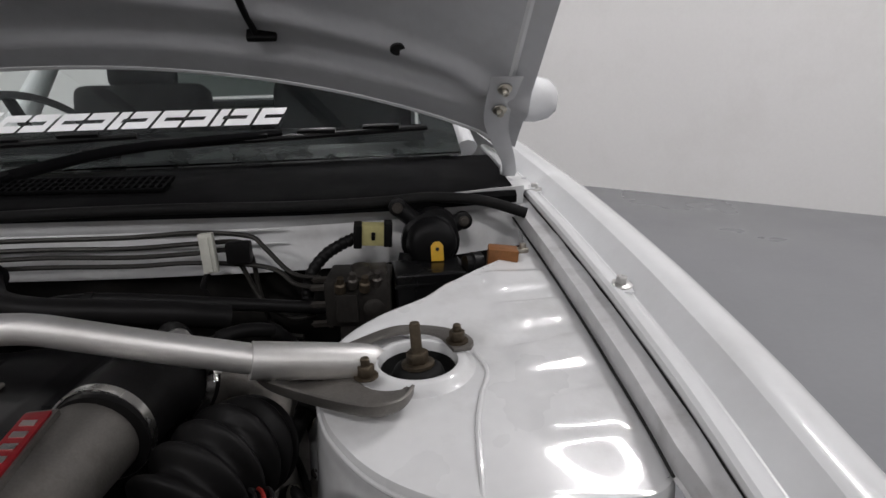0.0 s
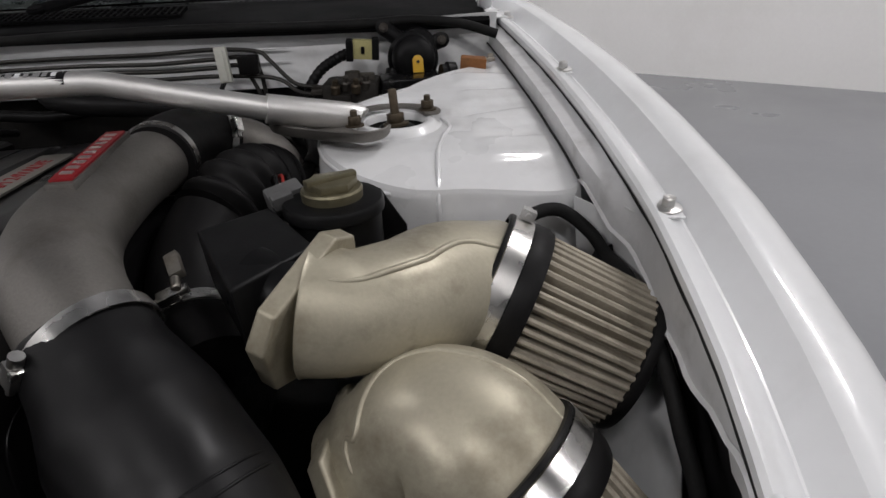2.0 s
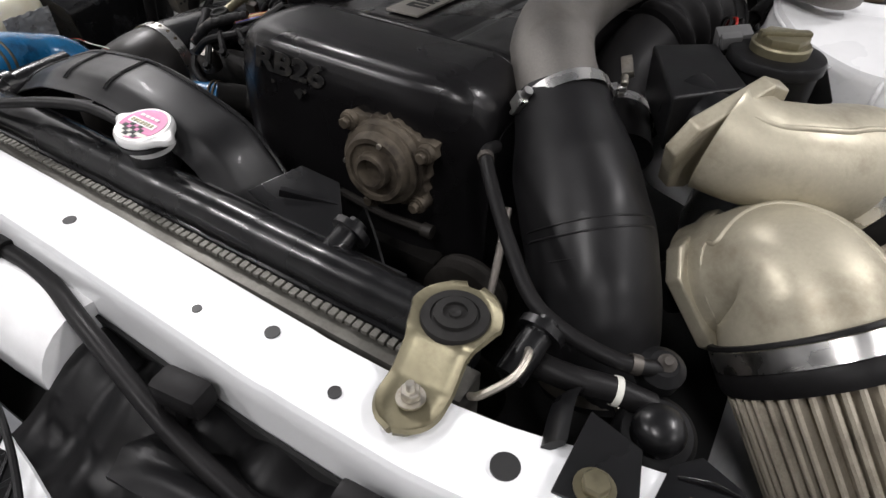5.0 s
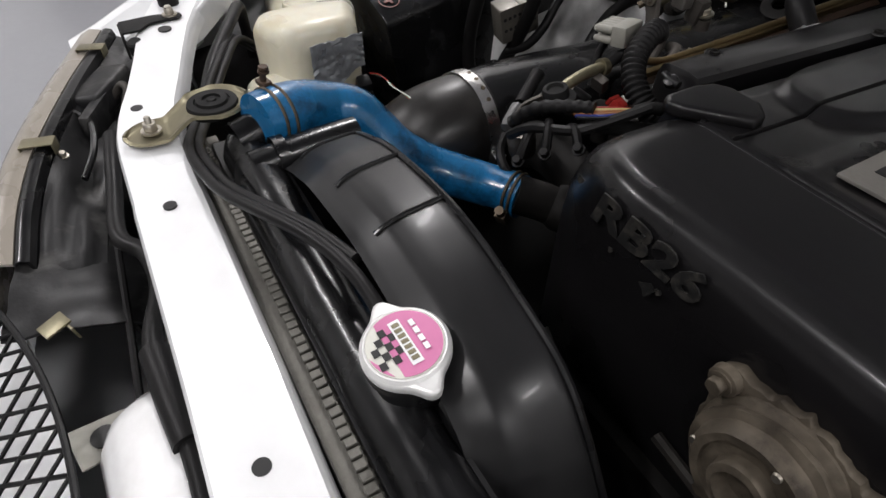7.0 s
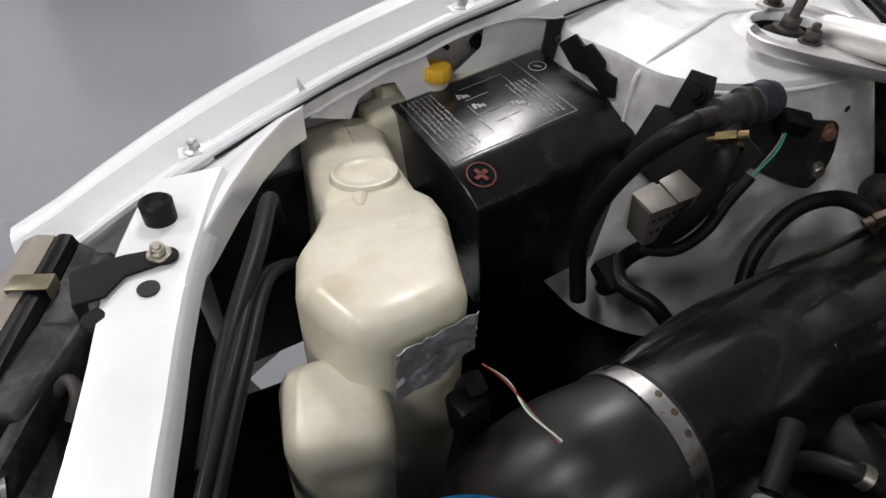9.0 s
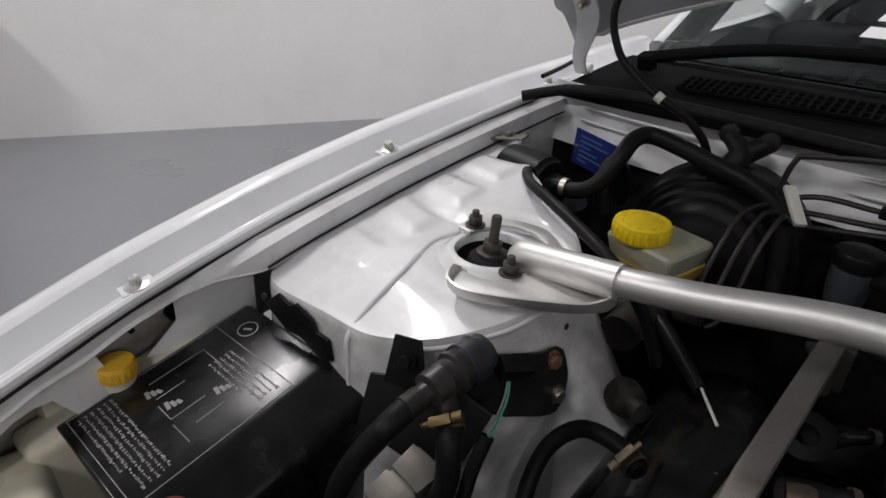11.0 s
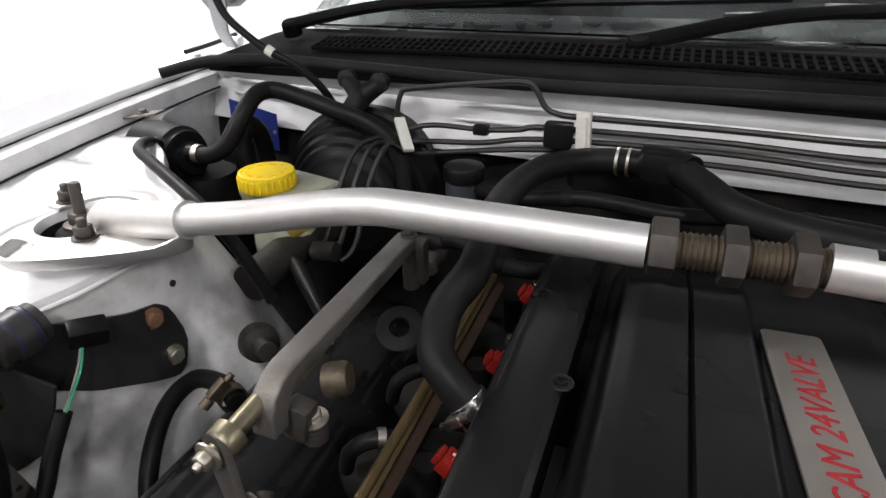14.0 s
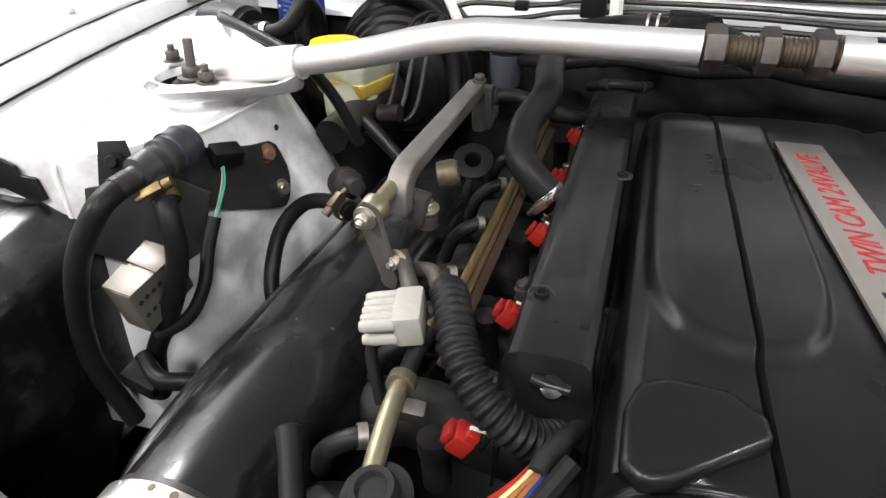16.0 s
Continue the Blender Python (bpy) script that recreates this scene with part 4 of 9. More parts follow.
part("steering_wheel", bm, BLACK_PLASTIC, car, "black steering wheel")
for s in (-1, 1):
    bm = B()
    box(bm, (0.48, 0.50, 0.16), pose(s * 0.36, 1.55, 0.50, 6), 0.05, 3)
    box(bm, (0.48, 0.14, 0.62), pose(s * 0.36, 1.82, 0.80, -14), 0.05, 3)
    box(bm, (0.24, 0.09, 0.16), pose(s * 0.36, 1.91, 1.17, -14), 0.035, 3)
    part("seat", bm, SEAT, car, "dark fabric bucket seat")
bm = B()
box(bm, (1.5, 2.7, 0.06), pose(0, 2.2, 0.30), 0)
box(bm, (1.34, 0.10, 0.40), pose(0, 2.45, 0.78), 0.03)
box(bm, (1.40, 0.5, 0.03), pose(0, 2.70, 0.97), 0.005)
part("cabin_floor", bm, SEAT, car)
bm = B()
box(bm, (1.52, 1.25, 0.02), pose(0, -0.18, 0.30), 0)
part("undertray", bm, UNDER, car, "black undertray below the engine")

# ---- front of the bay ----
SUPPORT = ((-0.78, -0.470), (-0.75, -0.515), (-0.72, -0.560), (-0.68, -0.598), (-0.625, -0.632), (-0.55, -0.664), (-0.50, -0.681), (-0.42, -0.706), (-0.36, -0.725), (-0.31, -0.736), (0.0, -0.738), (0.30, -0.745), (0.44, -0.742), (0.52, -0.730), (0.60, -0.712), (0.66, -0.688), (0.70, -0.660), (0.745, -0.615))


def support_y(x):
    return (lerp(SUPPORT, x - 0.03) + 2 * lerp(SUPPORT, x) + lerp(SUPPORT, x + 0.03)) / 4


bm = B()


def sup(u, v):
    x = -0.625 + 1.365 * u
    rows = ((-0.030, -0.055), (-0.0285, -0.006), (-0.026, -0.001), (-0.020, 0.0), (0.018, 0.0), (0.023, -0.001), (0.0255, -0.005), (0.0275, -0.012), (0.029, -0.022))
    k = v * 8
    i = min(int(k), 7)
    f = k - i
    z = 0.800 + 0.012 * min(1, max(0, abs(x) - 0.40) / 0.1) - 0.05 * max(0, abs(x) - 0.66) / 0.08
    wide = 1 + 0.15 * min(1, max(0, abs(x) - 0.45) / 0.1) + (0.25 if -0.2 < x < 0.3 else 0.1) * 0.2
    return (x, support_y(x) + wide * (rows[i][0] + (rows[i + 1][0] - rows[i][0]) * f), z + rows[i][1] + (rows[i + 1][1] - rows[i][1]) * f + wob(x, 0, 0, 4, 0.0015))


sheet(bm, sup, 120, 24, 0.0016)
support = part("radiator_support", bm, WHITE, car, "white painted radiator support panel with drilled holes")
for x, y, r in ((-0.497, -0.680, 0.012), (-0.352, -0.737, 0.009), (-0.185, -0.739, 0.0085), (0.059, -0.741, 0.0085), (0.220, -0.751, 0.006), (0.278, -0.738, 0.0085), (0.343, -0.752, 0.007), (0.453, -0.742, 0.0135), (0.618, -0.694, 0.019)):
    bm = B()
    z = 0.800 + 0.012 * min(1, max(0, abs(x) - 0.40) / 0.1)
    r *= 0.62
    lathe(bm, (x, y, z - 0.003), (0, 0, 1), [(0, r), (0.0042, r), (0.0042, 0)], 22)
    part("support_hole", bm, INK_BLACK, support)
bm = B()
LIP_IN = ((-0.672, 0.640), (-0.637, 0.678), (-0.60, 0.705), (-0.576, 0.7145), (-0.552, 0.718))
LIP_OUT = ((-0.672, 0.737), (-0.618, 0.733), (-0.583, 0.738), (-0.552, 0.745))


def support_end(u, v):
    y = -0.672 + 0.120 * u
    a, b = lerp(LIP_IN, y), lerp(LIP_OUT, y)
    x = a + (b - a) * max(0.0, v - 0.12) / 0.88
    z = 0.8135 - 0.006 * u + 0.0035 * math.exp(-((v - 0.45) / 0.10) ** 2) * min(1, u * 3) - 0.006 * max(0.0, v - 0.8) * 5
    if v < 0.12:
        z -= 0.030 * (1 - v / 0.12)
    elif v < 0.22:
        z -= 0.002 * ((0.22 - v) / 0.1) ** 2
    return (x, y + 0.006 * math.sin(v * 5) * max(0.0, u - 0.85) * 6, z)


sheet(bm, support_end, 24, 50, 0.0015)
part("support_lip", bm, WHITE, support, "white pressed end of the support panel, turned back along the fender", smooth=40)
LIP_LEFT = ((-0.650, 0.530), (-0.636, 0.545), (-0.600, 0.603), (-0.567, 0.650), (-0.530, 0.692), (-0.500, 0.709))
bm = B()


def left_end(u, v):
    y = -0.650 + 0.150 * u
    a, b = lerp(LIP_LEFT, y), flange_x(y) - 0.018
    w = max(0.0, v - 0.14) / 0.86
    z = 0.8085 - 0.004 * u
    z += (flange_z(y) - 0.014 - z) * w ** 1.6
    if v < 0.14:
        z -= 0.034 * (1 - v / 0.14) ** 1.5
    return (-(a + (b - a) * w) + 0.004 * max(0.0, 1 - v / 0.14), y + 0.012 * (w - 0.5) * max(0.0, u - 0.8) * 5, z)


sheet(bm, left_end, 24, 40, 0.0015)
part("support_lip", bm, WHITE, support, "white pressed end of the support panel, turned back along the fender", smooth=40)
bm = B()
bolt(bm, (0.652, -0.681, 0.813), (0, 0, 1), 0.012, 0.011)
part("support_bolt", bm, BOLT, support)
# black sheet added for the darkness of the opening under the support
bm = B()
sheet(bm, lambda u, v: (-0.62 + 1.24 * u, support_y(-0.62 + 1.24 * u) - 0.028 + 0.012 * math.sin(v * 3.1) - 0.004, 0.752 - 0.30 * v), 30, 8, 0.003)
part("opening_shade", bm, UNDER, car, "black sheet standing in for the shaded opening below the radiator support")


def rubber_mount(x, y, bx, by):
    """A radiator mount: olive plated strap with a round rubber bush."""
    t = thing("radiator_mount", (x, y, 0.80), "olive plated strap with a round black rubber bush", "bracket", "radiator mounts")
    d = Vector((x - bx, y - by)).normalized()
    n = Vector((-d.y, d.x))
    bm = B()

    def strap(u, v):
        L = 0.108
        a = -0.022 + u * L
        w = 0.0205 + 0.010 * min(1, max(0, (a - 0.03) / 0.03))
        if a < 0:
            w = math.sqrt(max(0.0205 ** 2 - a * a * 0.9, 1e-6))
        if a > L - 0.052:
            q = a - (L - 0.052)
            w = math.sqrt(max(0.0305 ** 2 - q * q, 1e-6))
        s = (-1 + 2 * v)
        z = 0.806 + 0.017 * min(1, max(0, (a - 0.012) / 0.024)) + 0.003 * max(0, abs(s) - 0.75) * 4
        p = Vector((bx, by)) + d * a + n * (s * w)
        return (p.x, p.y, z)

    sheet(bm, strap, 34, 10, 0.0028)
    part("mount_strap", bm, OLIVE, t)
    bm = B()
    lathe(bm, (x, y, 0.8165), (0, 0, 1), [(0, 0.0225), (0.006, 0.0230), (0.009, 0.0218), (0.0095, 0.0160), (0.008, 0.0155), (0.0085, 0.0142), (0.0115, 0.0138), (0.0120, 0.0080), (0.0095, 0.0080), (0.0098, 0.0045), (0.0115, 0.0040), (0.0115, 0.0015), (0.0105, 0)], 40)
    part("rubber_bush", bm, RUBBER_DULL, t, "black rubber bush with concentric rings")
    bm = B()
    nut(bm, (bx, by, 0.8085), (0, 0, 1), 0.011, 0.007, 0.009, 0.006, 0.003)
    part("mount_bolt", bm, ZINC, t)


rubber_mount(0.382, -0.678, 0.387, -0.735)
rubber_mount(-0.284, -0.676, -0.288, -0.732)

# radiator
rad = thing("radiator", (0.05, -0.69, 0.34), "aluminium finned radiator with a black plastic top tank", "radiator")
bm = B()
box(bm, (0.70, 0.028, 0.42), pose(0.055, -0.694, 0.575), 0.001)
part("core", bm, FINS, rad)
bm = B()
box(bm, (0.0058, 0.0075, 0.004), pose(-0.285, -0.6945, 0.789), 0.0006, 1)
tab = part("crimped_tab", bm, FINS, rad)
for i in range(1, 92):
    ob = new("crimped_tab", tab.data)
    ob.parent = rad
    ob.matrix_parent_inverse = tab.matrix_parent_inverse.copy()
    ob.location = tab.location + Vector((i * 0.0074, 0.0004 * math.sin(i * 2.3), 0.0003 * math.sin(i * 1.1)))
bm = B()


def tank(u, v):
    x = -0.262 + 0.632 * u
    a = math.pi * (1.15 * v - 0.08)
    rr = 0.0215 * (1 - 0.25 * max(0, abs(2 * u - 1) - 0.94) / 0.06)
    step = 0.0007 if int(u * 11) % 2 else 0.0
    return (x, -0.664 - math.cos(a) * (rr + step), 0.785 + math.sin(a) * (rr * 1.25 + step))


sheet(bm, tank, 104, 16, 0.002)
box(bm, (0.66, 0.05, 0.05), pose(0.055, -0.664, 0.765), 0.003)
tank_ob = part("top_tank", bm, BLACK_GLOSS, rad, "gloss black ribbed top tank")
bm = B()
lathe(bm, (0.055, -0.652, 0.800), (0, -0.05, 1), [(0, 0.019), (0.03, 0.019), (0.03, 0.024), (0.034, 0.024), (0.034, 0)], 28)
part("filler_neck", bm, BLACK_GLOSS, tank_ob)
bm = B()
lathe(bm, (-0.246, -0.650, 0.805), (-0.15, 1, 0.15), [(-0.02, 0.0195), (0.03, 0.0195), (0.031, 0.021), (0.036, 0.021), (0.036, 0)], 24)
part("hose_stub", bm, BLACK_GLOSS, tank_ob)
bm = B()
tube(bm, [(-0.199, -0.668, 0.800), (-0.203, -0.62, 0.803), (-0.206, -0.572, 0.803)], [0.0165, 0.0160, 0.0155], 20)
band(bm, (-0.2035, -0.643, 0.802), (0.05, -1, 0), 0.0165, 0.010, 0.003, 24)
part("outlet_nozzle", bm, BLACK_GLOSS, tank_ob, "gloss black horizontal nozzle")
for x, y in ((0.258, -0.648), (0.425, -0.66)):
    bm = B()
    tube(bm, [(x, y - 0.022, 0.797), (x + 0.004, y + 0.012, 0.810)], 0.0105, 12)
    lathe(bm, (x + 0.004, y + 0.010, 0.808), (0.1, 1, 0.35), [(0, 0), (0, 0.0165), (0.006, 0.0165), (0.006, 0.008), (0.012, 0.008), (0.012, 0)], 18)
    part("tank_nozzle", bm, BLACK_GLOSS, tank_ob)

# radiator cap
M = frame_at((0.055, -0.653, 0.836), (0.05, -0.10, 1), (1, 0.02, 0)) @ Matrix.Scale(0.82, 4)
bm = B()
out = []
for k in range(72):
    a = 2 * math.pi * k / 72
    lobe = math.exp(-((math.remainder(a - 0.0, 2 * math.pi)) / 0.26) ** 2) + math.exp(-((math.remainder(a - math.pi, 2 * math.pi)) / 0.26) ** 2)
    r = 0.0305 + 0.0105 * lobe
    out.append((r * math.cos(a), r * math.sin(a)))
prism(bm, out, 0.010, M, 0.003, 3)
lathe(bm, M.translation + M.to_3x3() @ Vector((0, 0, 0.0098)), M.to_3x3() @ Vector((0, 0, 1)), [(0, 0.0242), (0.0018, 0.0226), (0.0018, 0.0215), (0.0011, 0.0212), (0.0011, 0)], 48)
lathe(bm, M.translation, M.to_3x3() @ Vector((0, 0, -1)), [(0, 0.0215), (0.012, 0.0205), (0.012, 0)], 40)
capb = part("pressure_cap", bm, CAP_METAL, rad, "silver pressure cap with a pink and checkered label")
Z = 0.0118


def label_patch(name, outline, mat, dz=0.0):
    bm = B()
    prism(bm, outline, 0.0004, M @ pose(0, 0, Z + dz), 0)
    return part(name, bm, mat, capb)


label_patch("label", circle(0.0258, 48), WHITE_PLASTIC)
label_patch("label_print", circle(0.0248, 40, -28, 208), PINK, 0.0005)
label_patch("label_print", circle(0.0248, 20, 268, 318), PINK, 0.0005)
for i in range(5):
    for j in range(4):
        x, y = -0.0135 + i * 0.0056, -0.0195 + j * 0.0048
        if (i + j) % 2 == 0 and math.hypot(x, y) < 0.0225:
            label_patch("label_check", [(x - 0.0028, y - 0.0024), (x + 0.0028, y - 0.0024), (x + 0.0028, y + 0.0024), (x - 0.0028, y + 0.0024)], INK_BLACK, 0.001)
label_patch("label_bar", [(-0.018, -0.0035), (0.018, -0.0035), (0.018, 0.0045), (-0.018, 0.0045)], INK_WHITE, 0.0012)
for k in range(7):
    x = -0.0155 + k * 0.0046
    label_patch("label_bar", [(x, -0.002), (x + 0.0030, -0.002), (x + 0.0030, 0.003), (x, 0.003)], OLIVE, 0.0018)
for k in range(4):
    x = -0.013 + k * 0.0068
    label_patch("label_bar", [(x, 0.009), (x + 0.0050, 0.009), (x + 0.0050, 0.0125), (x, 0.0125)], INK_WHITE, 0.0018)
# overflow hose
bm = B()
ov = thing("overflow_hose", (-0.1, -0.68, 0.80), "thin black rubber overflow hose to the radiator cap", "hose")
OVER = [(0.034, -0.656, 0.830), (0.014, -0.653, 0.836), (-0.021, -0.657, 0.840), (-0.064, -0.669, 0.837), (-0.109, -0.687, 0.831), (-0.142, -0.698, 0.824), (-0.187, -0.706, 0.814), (-0.258, -0.708, 0.802), (-0.33, -0.686, 0.790), (-0.42, -0.645, 0.795), (-0.50, -0.61, 0.785), (-0.56, -0.575, 0.74)]
tube(bm, OVER, 0.0048, 10)
part("hose", bm, RUBBER, ov)
bm = B()
tube(bm, [Vector(p) + Vector((-0.002, 0.0085, -0.003)) for p in OVER[2:]], 0.0046, 10)
part("hose", bm, RUBBER, ov)

# fan shroud
sh = thing("fan_shroud", (0.05, -0.60, 0.36), "gloss black plastic fan shroud with moulded ribs", "shroud")


SHROUD = [(-0.216, 0.70), (-0.213, 0.76), (-0.206, 0.798), (-0.190, 0.815), (-0.150, 0.832), (-0.112, 0.844), (-0.041, 0.853), (0.010, 0.850), (0.060, 0.838), (0.098, 0.824), (0.126, 0.797), (0.165, 0.740), (0.215, 0.665)]
SHROUD_LINE = spline([(x, 0, z) for x, z in SHROUD], 12)
SHROUD_ROWS = ((-0.646, -0.013), (-0.640, -0.011), (-0.632, -0.0075), (-0.624, -0.0035), (-0.612, -0.001), (-0.595, 0.0), (-0.584, 0.0), (-0.579, -0.002))


def shroud_pt(u, v, off=0.0):
    k = u * (len(SHROUD_LINE) - 1)
    i = min(int(k), len(SHROUD_LINE) - 2)
    p = SHROUD_LINE[i].lerp(SHROUD_LINE[i + 1], k - i)
    t = (SHROUD_LINE[i + 1] - SHROUD_LINE[i]).normalized()
    n = Vector((-t.z, 0, t.x))
    q = v * (len(SHROUD_ROWS) - 1)
    j = min(int(q), len(SHROUD_ROWS) - 2)
    a, b = SHROUD_ROWS[j], SHROUD_ROWS[j + 1]
    d = a[1] + (b[1] - a[1]) * (q - j)
    return Vector((p.x, a[0] + (b[0] - a[0]) * (q - j), p.z)) + n * (d + off)


bm = B()
sheet(bm, lambda u, v: shroud_pt(u, v), 96, 21, 0.0015)
shb = part("shroud_ring", bm, SHROUD_GLOSS, sh, smooth=50)
for u in (0.27, 0.435, 0.515):
    bm = B()
    tube(bm, [shroud_pt(u + 0.010 * (0.6 - v), v, 0.0004) for v in (0.28, 0.42, 0.56, 0.7, 0.86, 0.98)], 0.0019, 8)
    part("shroud_rib", bm, BLACK_GLOSS, shb)
bm = B()
tube(bm, [shroud_pt(u, 1.0, 0.0005) for u in np.linspace(0.12, 1, 40)], 0.0030, 8, 2)
part("shroud_lip", bm, BLACK_GLOSS, shb)
bm = B()
sheet(bm, lambda u, v: (-0.22 + 0.54 * u, -0.643 + 0.004 * v, 0.80 - 0.36 * v), 10, 6, 0.003)
part("shroud_back", bm, BLACK_PLASTIC, sh)
bm = B()
prism(bm, [(0, 0), (0.085, 0.005), (0.10, 0.02), (0.045, 0.062), (0.01, 0.05)], 0.004, pose(0.155, -0.640, 0.806, 12, 18, -8), 0.0012)
box(bm, (0.05, 0.006, 0.008), pose(0.20, -0.615, 0.803, 0, 15, 30), 0.001)
part("shroud_tab", bm, BLACK_GLOSS, shb)
# engine fan
fan = thing("cooling_fan", (0.05, -0.56, 0.505), "black engine cooling fan behind the radiator", "fan")
bm = B()
lathe(bm, (0.05, -0.575, 0.505), (0, 1, 0), [(0, 0), (0, 0.07), (0.06, 0.075), (0.06, 0)], 32)
part("fan_hub", bm, DIRTY_BLOCK, fan)
for k in range(7):
    a = 2 * math.pi * k / 7
    bm = B()
    sheet(bm, lambda u, v: (0.05 + (0.06 + 0.20 * u) * math.cos(a + 0.35 * (v - 0.5) * (1 - 0.2 * u)), -0.545 + 0.04 * (v - 0.5), 0.505 + (0.06 + 0.20 * u) * math.sin(a + 0.35 * (v - 0.5) * (1 - 0.2 * u))), 8, 5, 0.003)
    part("fan_blade", bm, BLACK_PLASTIC, fan)

# blue upper radiator hose
bh = thing("radiator_hose", (-0.19, -0.55, 0.74), "blue silicone radiator hose with paired wire clamps", "hose")
BLUE_PTS = [(-0.236, -0.650, 0.820), (-0.247, -0.614, 0.817), (-0.258, -0.580, 0.803), (-0.253, -0.556, 0.795), (-0.243, -0.540, 0.777), (-0.226, -0.522, 0.755), (-0.213, -0.493, 0.734), (-0.186, -0.454, 0.719), (-0.161, -0.434, 0.716), (-0.142, -0.424, 0.716)]
bm = B()
tube(bm, BLUE_PTS, [0.0262, 0.0264, 0.0258, 0.0250, 0.0240, 0.0234, 0.0230, 0.0228, 0.0228, 0.0228], 28, 10)
part("hose", bm, BLUE, bh)
for a, b in ((0, 1), (8, 9)):
    p, q = Vector(BLUE_PTS[a]), Vector(BLUE_PTS[b])
    for f in ((0.36, 0.62) if a == 0 else (0.45, 0.75)):
        bm = B()
        o, d = p.lerp(q, f), (q - p).normalized()
        m = frame_at(o, d)
        rr = 0.0270 if a == 0 else 0.0238
        tube(bm, [m @ Vector((rr * math.cos(t), rr * math.sin(t), 0)) for t in np.linspace(0, 2 * math.pi, 25)], 0.0016, 6, 2)
        part("wire_clamp", bm, BRONZE_NUT, bh)
    bm = B()
    o, d = p.lerp(q, 0.55), (q - p).normalized()
    s = Vector((0, 0, 1)) if a == 0 else Vector((0.2, -0.8, -0.5))
    if a == 0:
        tube(bm, [o + Vector((-0.014, -0.004, 0.022)), o + Vector((-0.012, -0.003, 0.032)), o + Vector((-0.010, -0.002, 0.040))], 0.0028, 10)
        nut(bm, o + Vector((-0.010, -0.002, 0.038)), (0.1, 0.1, 1), 0.008, 0.004, 0.005)
        box(bm, (0.010, 0.013, 0.005), frame_at(o + Vector((-0.013, -0.003, 0.0275)), (0.1, 0, 1), d), 0.002)
    else:
        worm(bm, o, d, s, 0.021, 0.012)
    part("clamp_screw", bm, RUST_BROWN if a == 0 else BRONZE_NUT, bh)
bm = B()
tube(bm, [(-0.146, -0.432, 0.722), (-0.128, -0.406, 0.712), (-0.110, -0.385, 0.70)], 0.0205, 16)
lathe(bm, (-0.122, -0.400, 0.711), (0.7, 0.6, -0.2), [(0, 0), (0, 0.022), (0.006, 0.0245), (0.03, 0.0245), (0.03, 0)], 24)
part("thermostat_housing", bm, DIRTY_BLOCK, bh, "stained cast thermostat housing")

# grille opening, headlamp and bumper ahead of the support
hl = thing("headlamp", (-0.56, -0.80, 0.60), "headlamp with a yellowed clear lens held by brass clips", "headlamp", "headlamps")
HL = [(-0.640, -0.745, 0.768), (-0.585, -0.767, 0.767), (-0.50, -0.801, 0.766), (-0.39, -0.838, 0.764), (-0.31, -0.858, 0.757), (-0.24, -0.868, 0.748)]
HL_LINE = spline(HL, 6)
bm = B()


def lens(u, v):
    p = Vector(HL_LINE[min(int(round(u * 30)), 30)])
    q = v * 5
    rows = ((0.0, 0.0), (0.013, 0.0015), (0.024, -0.004), (0.034, -0.020), (0.040, -0.060), (0.042, -0.115))
    i = min(int(q), 4)
    out, drop = (rows[i][k] + (rows[i + 1][k] - rows[i][k]) * (q - i) for k in (0, 1))
    return p + Vector((-0.36 * out, -0.93 * out, drop))


sheet(bm, lens, 30, 15, 0.003)
part("lens", bm, LENS, hl)
bm = B()
sheet(bm, lambda u, v: Vector(HL_LINE[min(int(round(u * 30)), 30)]) + Vector((0.33, 0.94, 0)) * (-0.001 + 0.018 * v) + Vector((0, 0, (0.0, 0.0035, 0.0045, 0.004, 0.003, -0.010)[int(round(v * 5))])), 30, 5, 0.003)
part("lens_rim", bm, BLACK_GLOSS, hl, "flat black rim along the lens")
bm = B()
tube(bm, [Vector(p) + Vector((-0.036, -0.033, -0.026)) * (1.0 if k < 5 else 0.9) for k, p in enumerate(HL)], 0.0022, 8, 6)
part("lens_seal", bm, RUBBER, hl, "thin black seal along the lens edge")
bm = B()


def hback(u, v):
    p = Vector(HL_LINE[min(int(round(u * 30)), 30)])
    return p + Vector((0.006, 0.016, -0.006)) + Vector((0.037, 0.055, -0.040)) * v + Vector((0, 0, 0.012)) * math.sin(v * 3.1) * math.sin(u * 9) + Vector((0, 0, wob(u * 2, v, 0, 4, 0.012) * min(1, v * 3) - 0.055 * max(0, v - 0.8) * 5))


sheet(bm, hback, 30, 14, 0.003)
part("lamp_body", bm, DUSTY_BLACK, hl, "dusty black lamp housing")
bm = B()
box(bm, (0.085, 0.040, 0.030), pose(-0.505, -0.766, 0.752, 8, 0, -32), 0.008, 3)
box(bm, (0.060, 0.012, 0.034), pose(-0.455, -0.778, 0.748, 0, 0, -26), 0.004)
part("lamp_cover", bm, DUSTY_BLACK, hl, "black lamp rear cover")
bm = B()
tube(bm, [(-0.475, -0.805, 0.757), (-0.445, -0.790, 0.757), (-0.415, -0.785, 0.757), (-0.38, -0.79, 0.752), (-0.35, -0.805, 0.742)], 0.0035, 8)
part("housing_rim", bm, BLACK_GLOSS, hl)
bm = B()
nut(bm, (-0.385, -0.818, 0.752), (0.1, 0.2, 1), 0.007, 0.004, 0.006)
part("housing_screw", bm, ZINC, hl)
